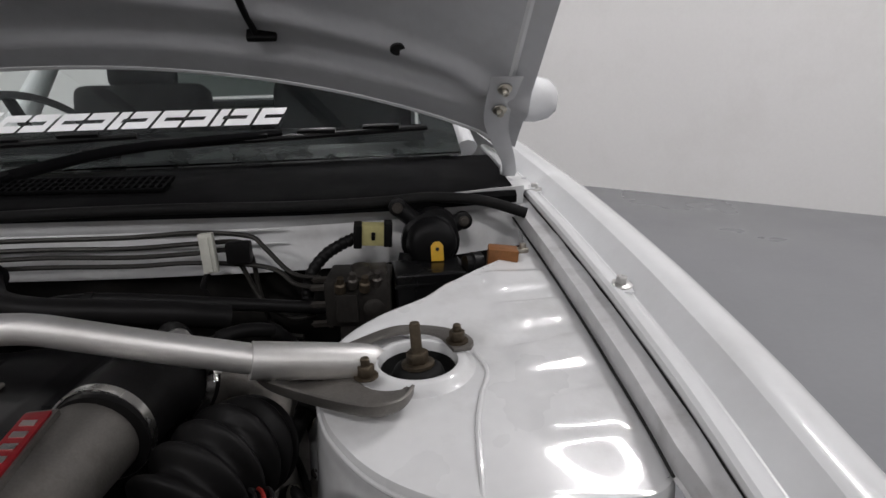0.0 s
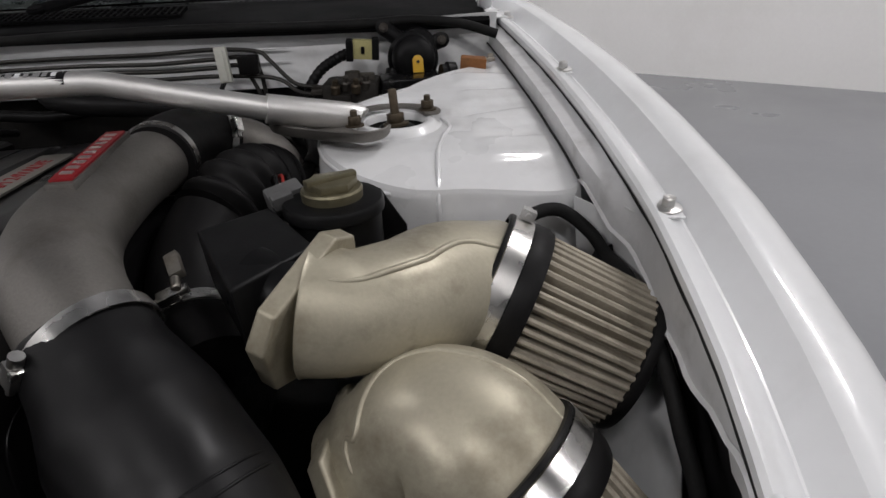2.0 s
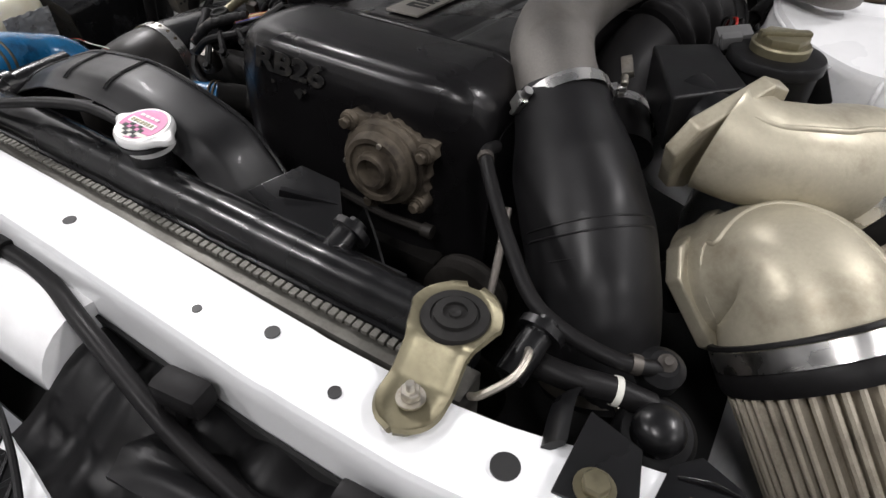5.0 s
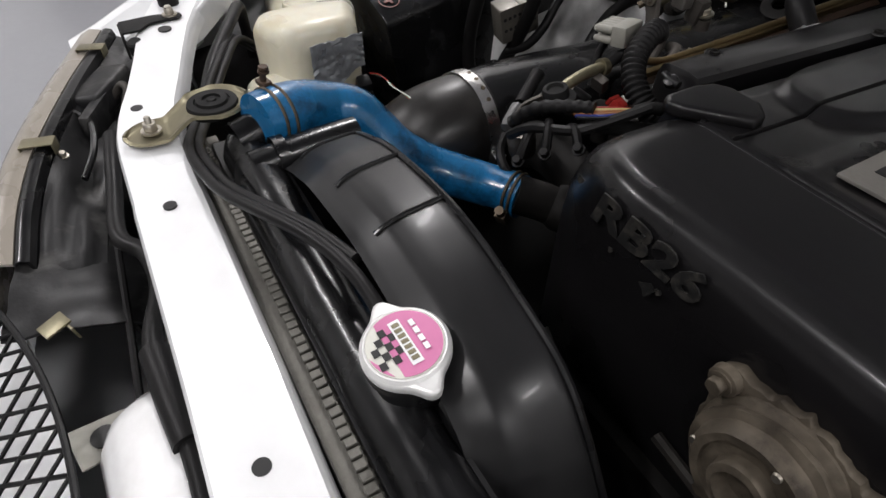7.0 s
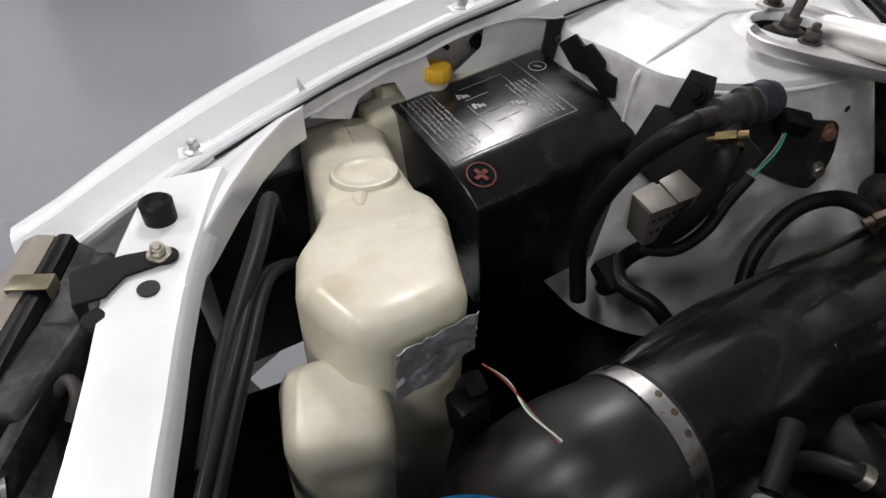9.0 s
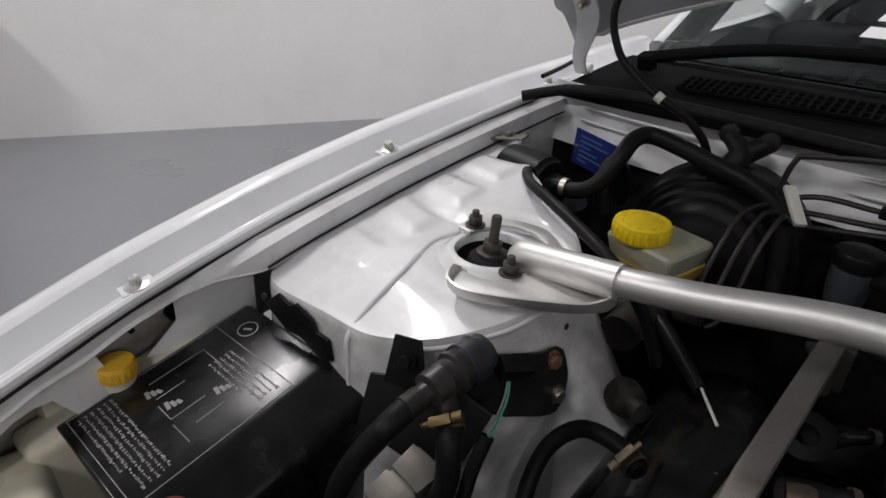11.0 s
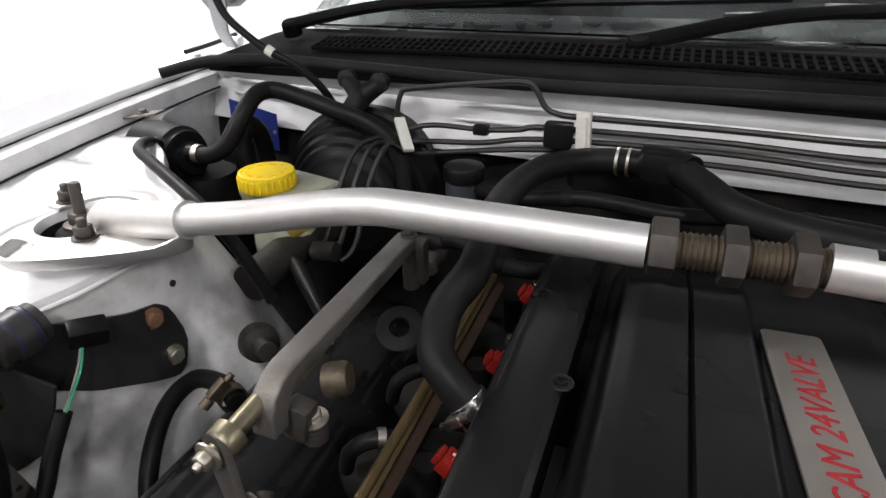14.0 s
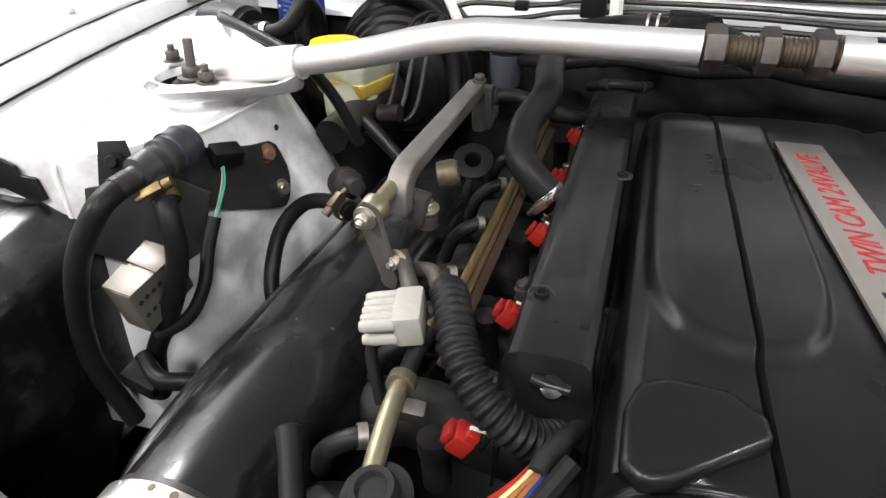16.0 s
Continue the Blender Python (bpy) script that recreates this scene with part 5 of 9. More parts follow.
for q in (1.0, 3.0):
    i = min(int(q), 4)
    p = Vector(HL[i]).lerp(Vector(HL[i + 1]), q - i)
    d = (Vector(HL[i + 1]) - Vector(HL[i])).normalized()
    n = Vector((-d.y, d.x, 0))
    bm = B()
    box(bm, (0.017, 0.029, 0.0016), frame_at(p + n * 0.005 + Vector((0, 0, 0.0075)), (0, 0, 1), d), 0.0006)
    box(bm, (0.017, 0.0016, 0.012), frame_at(p + n * 0.0195 + Vector((0, 0, 0.002)), (0, 0, 1), d), 0.0006)
    box(bm, (0.017, 0.0016, 0.008), frame_at(p - n * 0.0095 + Vector((0, 0, 0.004)), (0, 0, 1), d), 0.0006)
    part("lens_clip", bm, OLIVE, hl, "plated spring clip")
bm = B()
prism(bm, [(-0.531, -0.724), (-0.497, -0.724), (-0.497, -0.706), (-0.512, -0.692)] + circle(0.0085, 12, -30, 150, -0.522, -0.664) + [(-0.534, -0.690)], 0.003, pose(0, 0, 0.8135), 0.001)
box(bm, (0.032, 0.003, 0.030), pose(-0.514, -0.7245, 0.800, 0, 0, 0), 0.0012)
lbk = part("lamp_bracket", bm, RUBBER_DULL, hl, "dull dark grey lamp bracket")
bm = B()
nut(bm, (-0.523, -0.668, 0.8166), (0, 0, 1), 0.010, 0.006, 0.0085, 0.003)
part("bracket_nut", bm, ZINC, lbk)
bm = B()
lathe(bm, (-0.489, -0.714, 0.796), (0.2, -0.1, 1), [(0, 0.009), (0.012, 0.009), (0.014, 0.007), (0.014, 0)], 18)
part("aim_screw", bm, RUBBER_DULL, lbk)
bm = B()
tube(bm, [(-0.488, -0.758, 0.750), (-0.482, -0.745, 0.766), (-0.468, -0.740, 0.766), (-0.460, -0.748, 0.752)], 0.0045, 10)
part("bulb_clip", bm, CAST_DARK, hl, "bent wire bulb clip")
for x, y, z in ((-0.34, -0.812, 0.722),):
    bm = B()
    lathe(bm, (x, y, z), (0.2, 0.3, 1), [(-0.05, 0.03), (-0.025, 0.028), (-0.018, 0.022), (-0.016, 0.010), (-0.008, 0.009), (-0.008, 0)], 22)
    part("lamp_socket", bm, BLACK_PLASTIC, hl)

bm = B()
sheet(bm, lambda u, v: (-0.275 + 0.115 * u, -0.768 - 0.095 * v - 0.018 * u * v, 0.722 + 0.022 * v + wob(u, v, 2, 5, 0.004) - 0.03 * (1 - v) ** 3), 14, 10, 0.003)
part("lamp_side", bm, DUSTY_BLACK, hl, "dusty black side of the lamp housing")
bm = B()
box(bm, (0.018, 0.020, 0.002), pose(-0.158, -0.845, 0.746, 8, -6, 24), 0.0006)
box(bm, (0.018, 0.002, 0.012), pose(-0.154, -0.8355, 0.741, 8, -6, 24), 0.0006)
part("lens_clip", bm, OLIVE, hl, "plated spring clip")

hl2 = thing("headlamp", (0.56, -0.80, 0.60), "headlamp with a dark plastic rear body", "headlamp", "headlamps")
bm = B()
sheet(bm, lambda u, v: (lambda p: (-p.x, p.y, p.z))(lens(u, v)), 30, 12, 0.003)
part("lens", bm, LENS, hl2)
bm = B()
sheet(bm, lambda u, v: (lambda p: (-p.x, p.y, p.z))(hback(u, v)), 30, 14, 0.003)
part("lamp_body", bm, BLACK_PLASTIC, hl2)

bm = B()


def bumper(u, v):
    x = -0.80 + 1.60 * u
    y = -0.955 + 0.30 * (abs(x) / 0.8) ** 2.4
    rows = ((0.050, 0.660), (0.02, 0.672), (0.0, 0.655), (-0.018, 0.60), (-0.012, 0.50), (0.01, 0.36), (0.05, 0.24))
    k = v * 6
    i = min(int(k), 5)
    f = k - i
    return (x, y + rows[i][0] + (rows[i + 1][0] - rows[i][0]) * f, rows[i][1] + (rows[i + 1][1] - rows[i][1]) * f)


sheet(bm, bumper, 40, 18, 0.003)
part("front_bumper", bm, WHITE, car, "white front bumper below the lamps")
# diamond mesh grille
gr = thing("grille_mesh", (0.0, -0.87, 0.64), "black diamond wire mesh grille in the nose", "grille")
bm = B()
A0, A1 = -0.235, 0.235
for k in range(-10, 32):
    for sgn in (-1, 1):
        x = A0 + k * 0.0195
        a, b = Vector((x, 0)), Vector((x + sgn * 0.062, 1))
        t0, t1 = 0.0, 1.0
        if sgn > 0:
            t0 = max(0, (A0 - x) / 0.062)
            t1 = min(1, (A1 - x) / 0.062)
        else:
            t1 = min(1, (x - A0) / 0.062)
            t0 = max(0, (x - A1) / 0.062)
        if t1 - t0 > 0.05:
            p, q = a.lerp(b, t0), a.lerp(b, t1)
            f = lambda w: (w.x, -0.843 - 0.038 * (w.x / 0.19) ** 2 - 0.088 * w.y, 0.752 - 0.048 * w.y)
            tube(bm, [f(p), f(q)], 0.0017, 6)
tagged(part("wire_mesh", bm, BLACK_PLASTIC, gr), kind="stuff")
bm = B()
sheet(bm, lambda u, v: (A0 + (A1 - A0) * u, -0.856 - 0.030 * (2 * u - 1) ** 2 - 0.080 * v, 0.706 - 0.040 * v), 12, 4, 0.003)
part("grille_backing", bm, WHITE, gr, "white bumper skin behind the mesh")
bm = B()
tube(bm, [(x, -0.842 - 0.038 * (x / 0.19) ** 2, 0.753) for x in np.linspace(A0, A1, 9)], 0.0025, 8)
part("mesh_edge", bm, BLACK_PLASTIC, gr)
for x in (-0.056,):
    bm = B()
    prism(bm, [(-0.022, -0.02), (0.022, -0.02), (0.020, 0.03), (0.0, 0.038), (-0.020, 0.03)], 0.003, pose(x, -0.834, 0.725, -10, 5, 12) @ Matrix.Scale(0.75, 4), 0.001)
    b2 = part("mesh_tab", bm, GREY_PLASTIC, gr)
    bm = B()
    lathe(bm, (x, -0.829, 0.7275), (0, 0, 1), [(0, 0.0085), (0.002, 0.0085), (0.002, 0)], 20)
    part("tab_hole", bm, INK_BLACK, b2)
# crash bar end below the support
bm = B()
wb = thing("white_reinforcement", (0.02, -0.785, 0.62), "white painted crash bar end below the support", "body panel")
lathe(bm, (-0.035, -0.792, 0.722), (1, 0.05, 0), [(-0.035, 0), (-0.03, 0.022), (-0.015, 0.036), (0.0, 0.042), (0.06, 0.0432), (0.06, 0)], 24)
part("bar_end", bm, WHITE_IN, wb)
bm = B()
lathe(bm, (-0.035, -0.792, 0.722), (1, 0.05, 0), [(0.0605, 0), (0.0605, 0.0440), (0.10, 0.0446), (0.15, 0.0446), (0.15, 0)], 24)
part("bar_tube", bm, WHITE_IN, wb)
bm = B()
sheet(bm, lambda u, v: (0.115 + 0.38 * u, -0.772 - 0.15 * v + 0.02 * u * u, 0.735 - 0.05 * v + 0.008 * math.sin(u * 40) * (1 - v) + 0.006 * math.sin(v * 9)), 60, 12, 0.003)
part("nose_panel", bm, BLACK_PLASTIC, car, "ribbed black plastic panel ahead of the radiator support")
# bonnet release cable and hose ahead of the support
bc = thing("bonnet_cable", (0.0, -0.775, 0.72), "black sheathed bonnet release cable below the support", "cable")
bm = B()
tube(bm, [(-0.36, -0.768, 0.775), (-0.29, -0.778, 0.765), (-0.218, -0.785, 0.763), (-0.183, -0.769, 0.764), (-0.137, -0.767, 0.765), (-0.081, -0.781, 0.765), (0.006, -0.775, 0.765), (0.063, -0.777, 0.765), (0.14, -0.792, 0.765), (0.26, -0.812, 0.752), (0.40, -0.82, 0.735)], 0.0072, 10)
tube(bm, [(-0.078, -0.781, 0.765), (-0.03, -0.778, 0.765), (0.004, -0.775, 0.765)], 0.0105, 12)
part("cable_sheath", bm, RUBBER, bc)
bm = B()
tube(bm, [(-0.24, -0.79, 0.745), (-0.16, -0.80, 0.72), (-0.05, -0.81, 0.70), (0.03, -0.81, 0.67)], 0.0032, 8)
part("cable_wire", bm, RUBBER, bc)
latch = thing("bonnet_latch", (0.20, -0.79, 0.76), "black steel clip under the radiator support", "bracket")
bm = B()
box(bm, (0.04, 0.022, 0.022), pose(0.245, -0.792, 0.772, 0, 0, 8), 0.006)
tube(bm, [(0.24, -0.79, 0.78), (0.235, -0.80, 0.74), (0.23, -0.81, 0.70)], 0.009, 8)
part("clip_body", bm, RUBBER, latch)
bm = B()
box(bm, (0.04, 0.016, 0.04), pose(0.395, -0.790, 0.765, 0, 0, 5), 0.004)
part("clip_block", bm, RUBBER, latch)

# ---- air filters and their elbows ----


def air_filter(name, c, d, r0, r1, length, screw):
    c, d = Vector(c), Vector(d).normalized()
    t = thing(name, c + d * length * 0.5 + Vector((0, 0, -r0)), "conical pleated air filter with a steel band clamp", "air filter", "air filters")
    bm = B()
    n = 42
    rings = []
    m = frame_at(c, d)
    for dist, rad, deep in ((0.036, r0 * 0.945, 1.0), (0.040, r0 * 0.955, 1.0), (length - 0.014, r1, 1.0), (length - 0.005, r1, 0.85), (length - 0.001, r1 * 0.985, 0.1)):
        ring = []
        for k in range(n):
            for f, low in ((0.0, 0.0012), (0.22, 0.0), (0.46, 0.0014), (0.66, 0.015), (0.80, 0.015)):
                a = 2 * math.pi * (k + f + 0.10 * math.sin(k * 1.9 + r0 * 90)) / n
                r = rad - low * deep + 0.0006 * deep * math.sin(k * 2.7)
                ring.append(bm.verts.new(m @ Vector((r * math.cos(a), r * math.sin(a), dist))))
        rings.append(ring)
    for a, b in zip(rings, rings[1:]):
        for k in range(len(a)):
            j = (k + 1) % len(a)
            bm.faces.new((a[k], a[j], b[j], b[k]))
    part("pleats", bm, FILTER, t, "beige gauze pleats", smooth=20)
    bm = B()
    lathe(bm, c, d, [(0.018, r0 * 0.9), (0.020, r0 * 1.0), (0.024, r0 * 1.015), (0.034, r0 * 1.01), (0.040, r0 * 0.985), (0.041, r0 * 0.90)], 64)
    part("rubber_flange", bm, RUBBER, t)
    bm = B()
    lathe(bm, c + d * length, d, [(-0.0055, r1 * 0.97), (-0.004, r1 * 1.015), (0.0, r1 * 1.03), (0.005, r1 * 1.01), (0.007, r1 * 0.8), (0.004, 0)], 64)
    part("end_cap", bm, RUBBER, t)
    bm = B()
    lathe(bm, c, d, [(-0.004, r0 * 0.93), (-0.004, r0 * 0.985), (-0.002, r0), (0.0, r0), (0.0, r0 * 0.955)], 64)
    part("rubber_edge", bm, RUBBER, t)
    bm = B()
    lathe(bm, c, d, [(0.001, r0 * 0.96), (0.001, r0 * 1.006), (0.019, r0 * 1.012), (0.019, r0 * 0.96)], 64)
    worm(bm, c + d * 0.010, d, screw, r0, 0.013)
    part("band_clamp", bm, STEEL, t, "polished steel band clamp")
    return t


FA = ((0.6175, -0.266, 0.7776), (0.871, -0.289, -0.397))
FB = ((0.598, -0.436, 0.717), (0.612, -0.47, -0.636))
air_filter("air_filter", *FA, 0.0785, 0.0705, 0.147, (0.3, 0.15, 0.9))
air_filter("air_filter", *FB, 0.082, 0.075, 0.150, (0.6, 0.7, 0.2))


def elbow(name, pts, radii, f, n, e, half_w, half_l, ridge):
    """A cast intake elbow: a round bend with a polygonal flange and a raised casting ridge."""
    f, n, e = Vector(f), Vector(n).normalized(), Vector(e)
    e = (e - n * e.dot(n)).normalized()
    t = thing(name, f + Vector((0, 0, -0.05)), "champagne coloured cast alloy intake elbow, stained", "intake elbow", "intake elbows")
    bm = B()
    tube(bm, pts, radii, 40, 10)
    body = part("elbow_bend", bm, GOLD, t)
    bm = B()
    m = frame_at(f, n, e)
    w, l, c = half_w, half_l, 0.022
    prism(bm, [(-l + c, -w), (l - c, -w), (l, -w + c), (l, w - c), (l - c, w), (-l + c, w), (-l, w - c), (-l, -w + c)], 0.016, m, 0.0028, 3)
    part("flange", bm, GOLD, t)
    bm = B()
    line = spline(pts, 10)
    rr = np.interp(np.linspace(0, 1, len(line)), np.linspace(0, 1, len(radii)), radii)
    way = Vector(ridge)
    track = []
    for i, p in enumerate(line):
        tan = (line[min(i + 1, len(line) - 1)] - line[max(i - 1, 0)]).normalized()
        q = (way - tan * way.dot(tan)).normalized()
        track.append(p + q * (rr[i] - 0.0010))
    tube(bm, track[6:-4], [0.0012, 0.0030, 0.0032, 0.0032, 0.0030, 0.0012], 10, 2)
    part("casting_ridge", bm, GOLD, body)
    return t


elbow("intake_elbow", [(0.472, -0.346, 0.822), (0.504, -0.348, 0.817), (0.544, -0.326, 0.809), (0.582, -0.290, 0.796), (0.622, -0.2675, 0.7755)], [0.054, 0.0490, 0.053, 0.061, 0.0695],
      (0.464, -0.341, 0.825), (0.84, -0.46, -0.28), (0.55, 0.74, 0.375), 0.050, 0.060, (0.0, -0.5, 0.85))
elbow("intake_elbow", [(0.512, -0.398, 0.696), (0.534, -0.400, 0.721), (0.560, -0.404, 0.739), (0.585, -0.419, 0.733), (0.607, -0.440, 0.709)], [0.060, 0.0595, 0.066, 0.073, 0.0765],
      (0.513, -0.398, 0.698), (0.72, -0.14, 0.68), (0.20, 0.97, 0.0), 0.058, 0.064, (0.55, -0.1, 0.6))
for f, n in (((0.464, -0.341, 0.825), (0.84, -0.46, -0.28)), ((0.513, -0.398, 0.698), (0.72, -0.14, 0.68))):
    t = thing("air_flow_meter", Vector(f) + Vector((-0.05, 0, -0.06)), "black air flow meter behind the intake elbow", "sensor", "air flow meters")
    bm = B()
    nn = Vector(n).normalized()
    lathe(bm, Vector(f) - nn * 0.002, -nn, [(0, 0.030), (0.02, 0.030), (0.045, 0.028), (0.045, 0)], 28)
    part("meter_body", bm, BLACK_PLASTIC, t)
    bm = B()
    lathe(bm, Vector(f) - nn * 0.001, -nn, [(0, 0.034), (0.006, 0.034), (0.006, 0.028)], 28)
    part("meter_collar", bm, DARK_STEEL, t)

# ---- turbo pipes ----
tp = thing("boost_pipe", (0.27, -0.25, 0.80), "cast alloy boost pipe with a red enamel plate", "pipe")
PIPE = [(0.282, -0.070, 0.868), (0.268, -0.13, 0.866), (0.262, -0.20, 0.863), (0.265, -0.265, 0.858), (0.285, -0.325, 0.848), (0.318, -0.372, 0.832), (0.328, -0.385, 0.826)]
bm = B()
tube(bm, PIPE, [0.036, 0.038, 0.0405, 0.0435, 0.0445, 0.0415, 0.040], 36, 10)
part("pipe_body", bm, CAST, tp)
bm = B()
m = frame_at((0.262, -0.175, 0.9015), (0, -0.02, 1), (0.06, -1, 0))
box(bm, (0.155, 0.024, 0.012), m, 0.002)
part("plate_boss", bm, CAST, tp)
bm = B()
box(bm, (0.142, 0.019, 0.003), m @ pose(0, 0, 0.0068), 0.0008)
rp = part("name_plate", bm, RED_PLATE, tp, "red enamel plate with raised metal bars")
for k in range(9):
    bm = B()
    prism(bm, [(-0.004, -0.0055), (0.0028, -0.0055), (0.0045, 0.0055), (-0.0023, 0.0055)], 0.0009, m @ pose(-0.056 + k * 0.014, 0, 0.0082), 0)
    part("plate_mark", bm, STEEL, rp)
hose1 = thing("boost_hose", (0.40, -0.46, 0.70), "thick black silicone boost hose with clamps", "hose")
HOSE = [(0.322, -0.376, 0.832), (0.338, -0.398, 0.815), (0.362, -0.425, 0.790), (0.395, -0.462, 0.757), (0.425, -0.497, 0.722), (0.443, -0.520, 0.683), (0.452, -0.532, 0.640)]
bm = B()
tube(bm, HOSE, [0.0435, 0.0500, 0.0585, 0.0612, 0.0595, 0.056, 0.050], 48, 14)
for v in bm.verts:
    v.co += noise.noise_vector(v.co * 16) * 0.0028 + noise.noise_vector(v.co * 45) * 0.0007
hs = part("hose", bm, SILICONE, hose1)
o, d = Vector((0.326, -0.380, 0.829)), Vector((0.66, -0.62, -0.42)).normalized()
bm = B()
band(bm, o + d * 0.004, d, 0.0462, 0.013, 0.0014)
worm(bm, o + d * 0.004, d, (-0.75, -0.45, 0.35), 0.0462, 0.014)
part("clamp", bm, STEEL, hose1, "steel worm-drive hose clamp")
dd = (Vector(HOSE[4]) - Vector(HOSE[3])).normalized()
way = Vector((0.16, -0.40, 0.36))
way = (way - dd * way.dot(dd)).normalized()
for q, rr, a0, a1, th, name in ((0.10, 0.0616, -64, 66, 0.0011, "moulded_ridge"), (0.26, 0.0616, -64, 66, 0.0013, "moulded_ridge"), (0.62, 0.0608, -5, 40, 0.0009, "hose_wrinkle"), (0.85, 0.0593, 2, 38, 0.0008, "hose_wrinkle")):
    bm = B()
    c = Vector(HOSE[3]).lerp(Vector(HOSE[4]), q)
    ring = []
    for k in range(17):
        p = c + (Matrix.Rotation(radians(a0 + (a1 - a0) * k / 16), 3, dd) @ way) * (rr - 0.0008)
        ring.append(p + noise.noise_vector(p * 16) * 0.0028)
    tube(bm, ring, [0.0004] + [th] * 15 + [0.0004], 10, 3)
    part(name, bm, SILICONE, hs)
bm = B()
dd = (Vector(HOSE[6]) - Vector(HOSE[5])).normalized()
band(bm, Vector(HOSE[6]) - dd * 0.014, dd, 0.0520, 0.012)
worm(bm, Vector(HOSE[6]) - dd * 0.014, dd, (0.7, -0.5, 0.3), 0.052)
part("clamp", bm, ZINC, hose1)
hose2 = thing("boost_hose", (0.30, -0.02, 0.82), "short black rubber boost hose behind the pipe", "hose")
bm = B()
tube(bm, [(0.284, -0.082, 0.868), (0.287, -0.045, 0.870), (0.296, -0.012, 0.870), (0.312, 0.018, 0.864), (0.326, 0.036, 0.856)], [0.041, 0.042, 0.041, 0.039, 0.038], 32, 8)
part("hose", bm, RUBBER, hose2)
for o, d, r, s in (((0.283, -0.072, 0.868), (-0.1, -1, 0.02), 0.0418, (-0.9, 0, -0.1)), ((0.319, 0.027, 0.860), (0.6, 0.7, -0.35), 0.0395, (0.6, -0.5, 0.5))):
    bm = B()
    band(bm, o, d, r, 0.010)
    worm(bm, o, d, s, r, 0.010)
    part("clamp", bm, STEEL, hose2)
te = thing("turbo_outlet", (0.37, 0.04, 0.75), "stained cast turbo outlet elbow", "pipe")
bm = B()
tube(bm, [(0.318, 0.026, 0.861), (0.338, 0.046, 0.850), (0.362, 0.056, 0.832), (0.384, 0.048, 0.808), (0.395, 0.02, 0.775), (0.395, -0.01, 0.72)], [0.0355, 0.036, 0.037, 0.038, 0.039, 0.04], 30, 8)
part("outlet_bend", bm, CAST, te)
bm = B()
tube(bm, [(0.292, 0.092, 0.868), (0.300, 0.075, 0.880), (0.315, 0.055, 0.872), (0.33, 0.03, 0.85)], 0.0125, 16, ripple=(0.0006, 16), step=16)
part("braided_line", bm, STEEL, te, "braided steel line")
bm = B()
band(bm, (0.297, 0.083, 0.875), (0.3, -0.6, 0.6), 0.0135, 0.010)
tube(bm, [(0.272, 0.13, 0.862), (0.285, 0.105, 0.872), (0.295, 0.088, 0.874)], 0.016, 14)
part("line_sleeve", bm, RUBBER, te)
bl = thing("intake_bellows", (0.35, -0.12, 0.74), "black corrugated rubber intake hose", "hose")
bm = B()
tube(bm, [(0.392, -0.028, 0.815), (0.380, -0.060, 0.826), (0.362, -0.098, 0.825), (0.345, -0.135, 0.812)], [0.040, 0.043, 0.043, 0.041], 40, 30, ripple=(0.0068, 6))
part("bellows", bm, RUBBER, bl, smooth=60)
bm = B()
tube(bm, [(0.345, -0.135, 0.812), (0.334, -0.165, 0.796), (0.333, -0.205, 0.778), (0.345, -0.25, 0.760), (0.37, -0.30, 0.74)], [0.044, 0.043, 0.042, 0.042, 0.042], 32, 8)
part("hose", bm, RUBBER, bl)
bm = B()
band(bm, (0.352, -0.268, 0.765), (0.35, -0.9, -0.3), 0.043, 0.012)
worm(bm, (0.352, -0.268, 0.765), (0.35, -0.9, -0.3), (-0.2, -0.3, 0.9), 0.043)
part("clamp", bm, STEEL, bl)

# black lidded solenoid box and its grey plug
ab = thing("solenoid_box", (0.42, -0.30, 0.80), "black plastic solenoid box with a flat lid", "box")
bm = B()
c = [Vector((0.373, -0.268, 0.862)), Vector((0.428, -0.226, 0.862)), Vector((0.478, -0.312, 0.860)), Vector((0.424, -0.374, 0.860))]
b = bmesh.new()
hi = [b.verts.new(p) for p in c]
lo = [b.verts.new(p + Vector((0.004, 0.0, -0.055))) for p in c]
b.faces.new(hi)
b.faces.new(lo[::-1])
for i in range(4):
    b.faces.new((hi[i], lo[i], lo[(i + 1) % 4], hi[(i + 1) % 4]))
bmesh.ops.recalc_face_normals(b, faces=b.faces[:])
soften(b, 0.004, 3)
join(bm, b)
part("box_body", bm, BLACK_PLASTIC, ab)
bm = B()
box(bm, (0.035, 0.022, 0.022), pose(0.440, -0.205, 0.862, 10, -10, 25), 0.003)
box(bm, (0.02, 0.012, 0.014), pose(0.44, -0.222, 0.866, 10, -10, 25), 0.002)
plug = part("plug", bm, DARK_GREY_PLASTIC, ab, "dark grey cable plug")
for dx in (-0.006, 0.0, 0.006):
    bm = B()
    tube(bm, [(0.438 + dx, -0.195, 0.868), (0.434 + dx, -0.175, 0.874), (0.424 + dx, -0.15, 0.86), (0.42, -0.12, 0.83)], 0.0016, 6)
    part("wire", bm, RED if dx == 0 else RUBBER, plug)
bm = B()
box(bm, (0.012, 0.030, 0.009), pose(0.358, -0.292, 0.842, 12, -20, 20), 0.002)
lathe(bm, (0.362, -0.308, 0.838), (0.3, -0.9, -0.2), [(0, 0.004), (0.012, 0.004), (0.013, 0.003), (0.013, 0)], 12)
part("clamp_screw", bm, ZINC, ab)

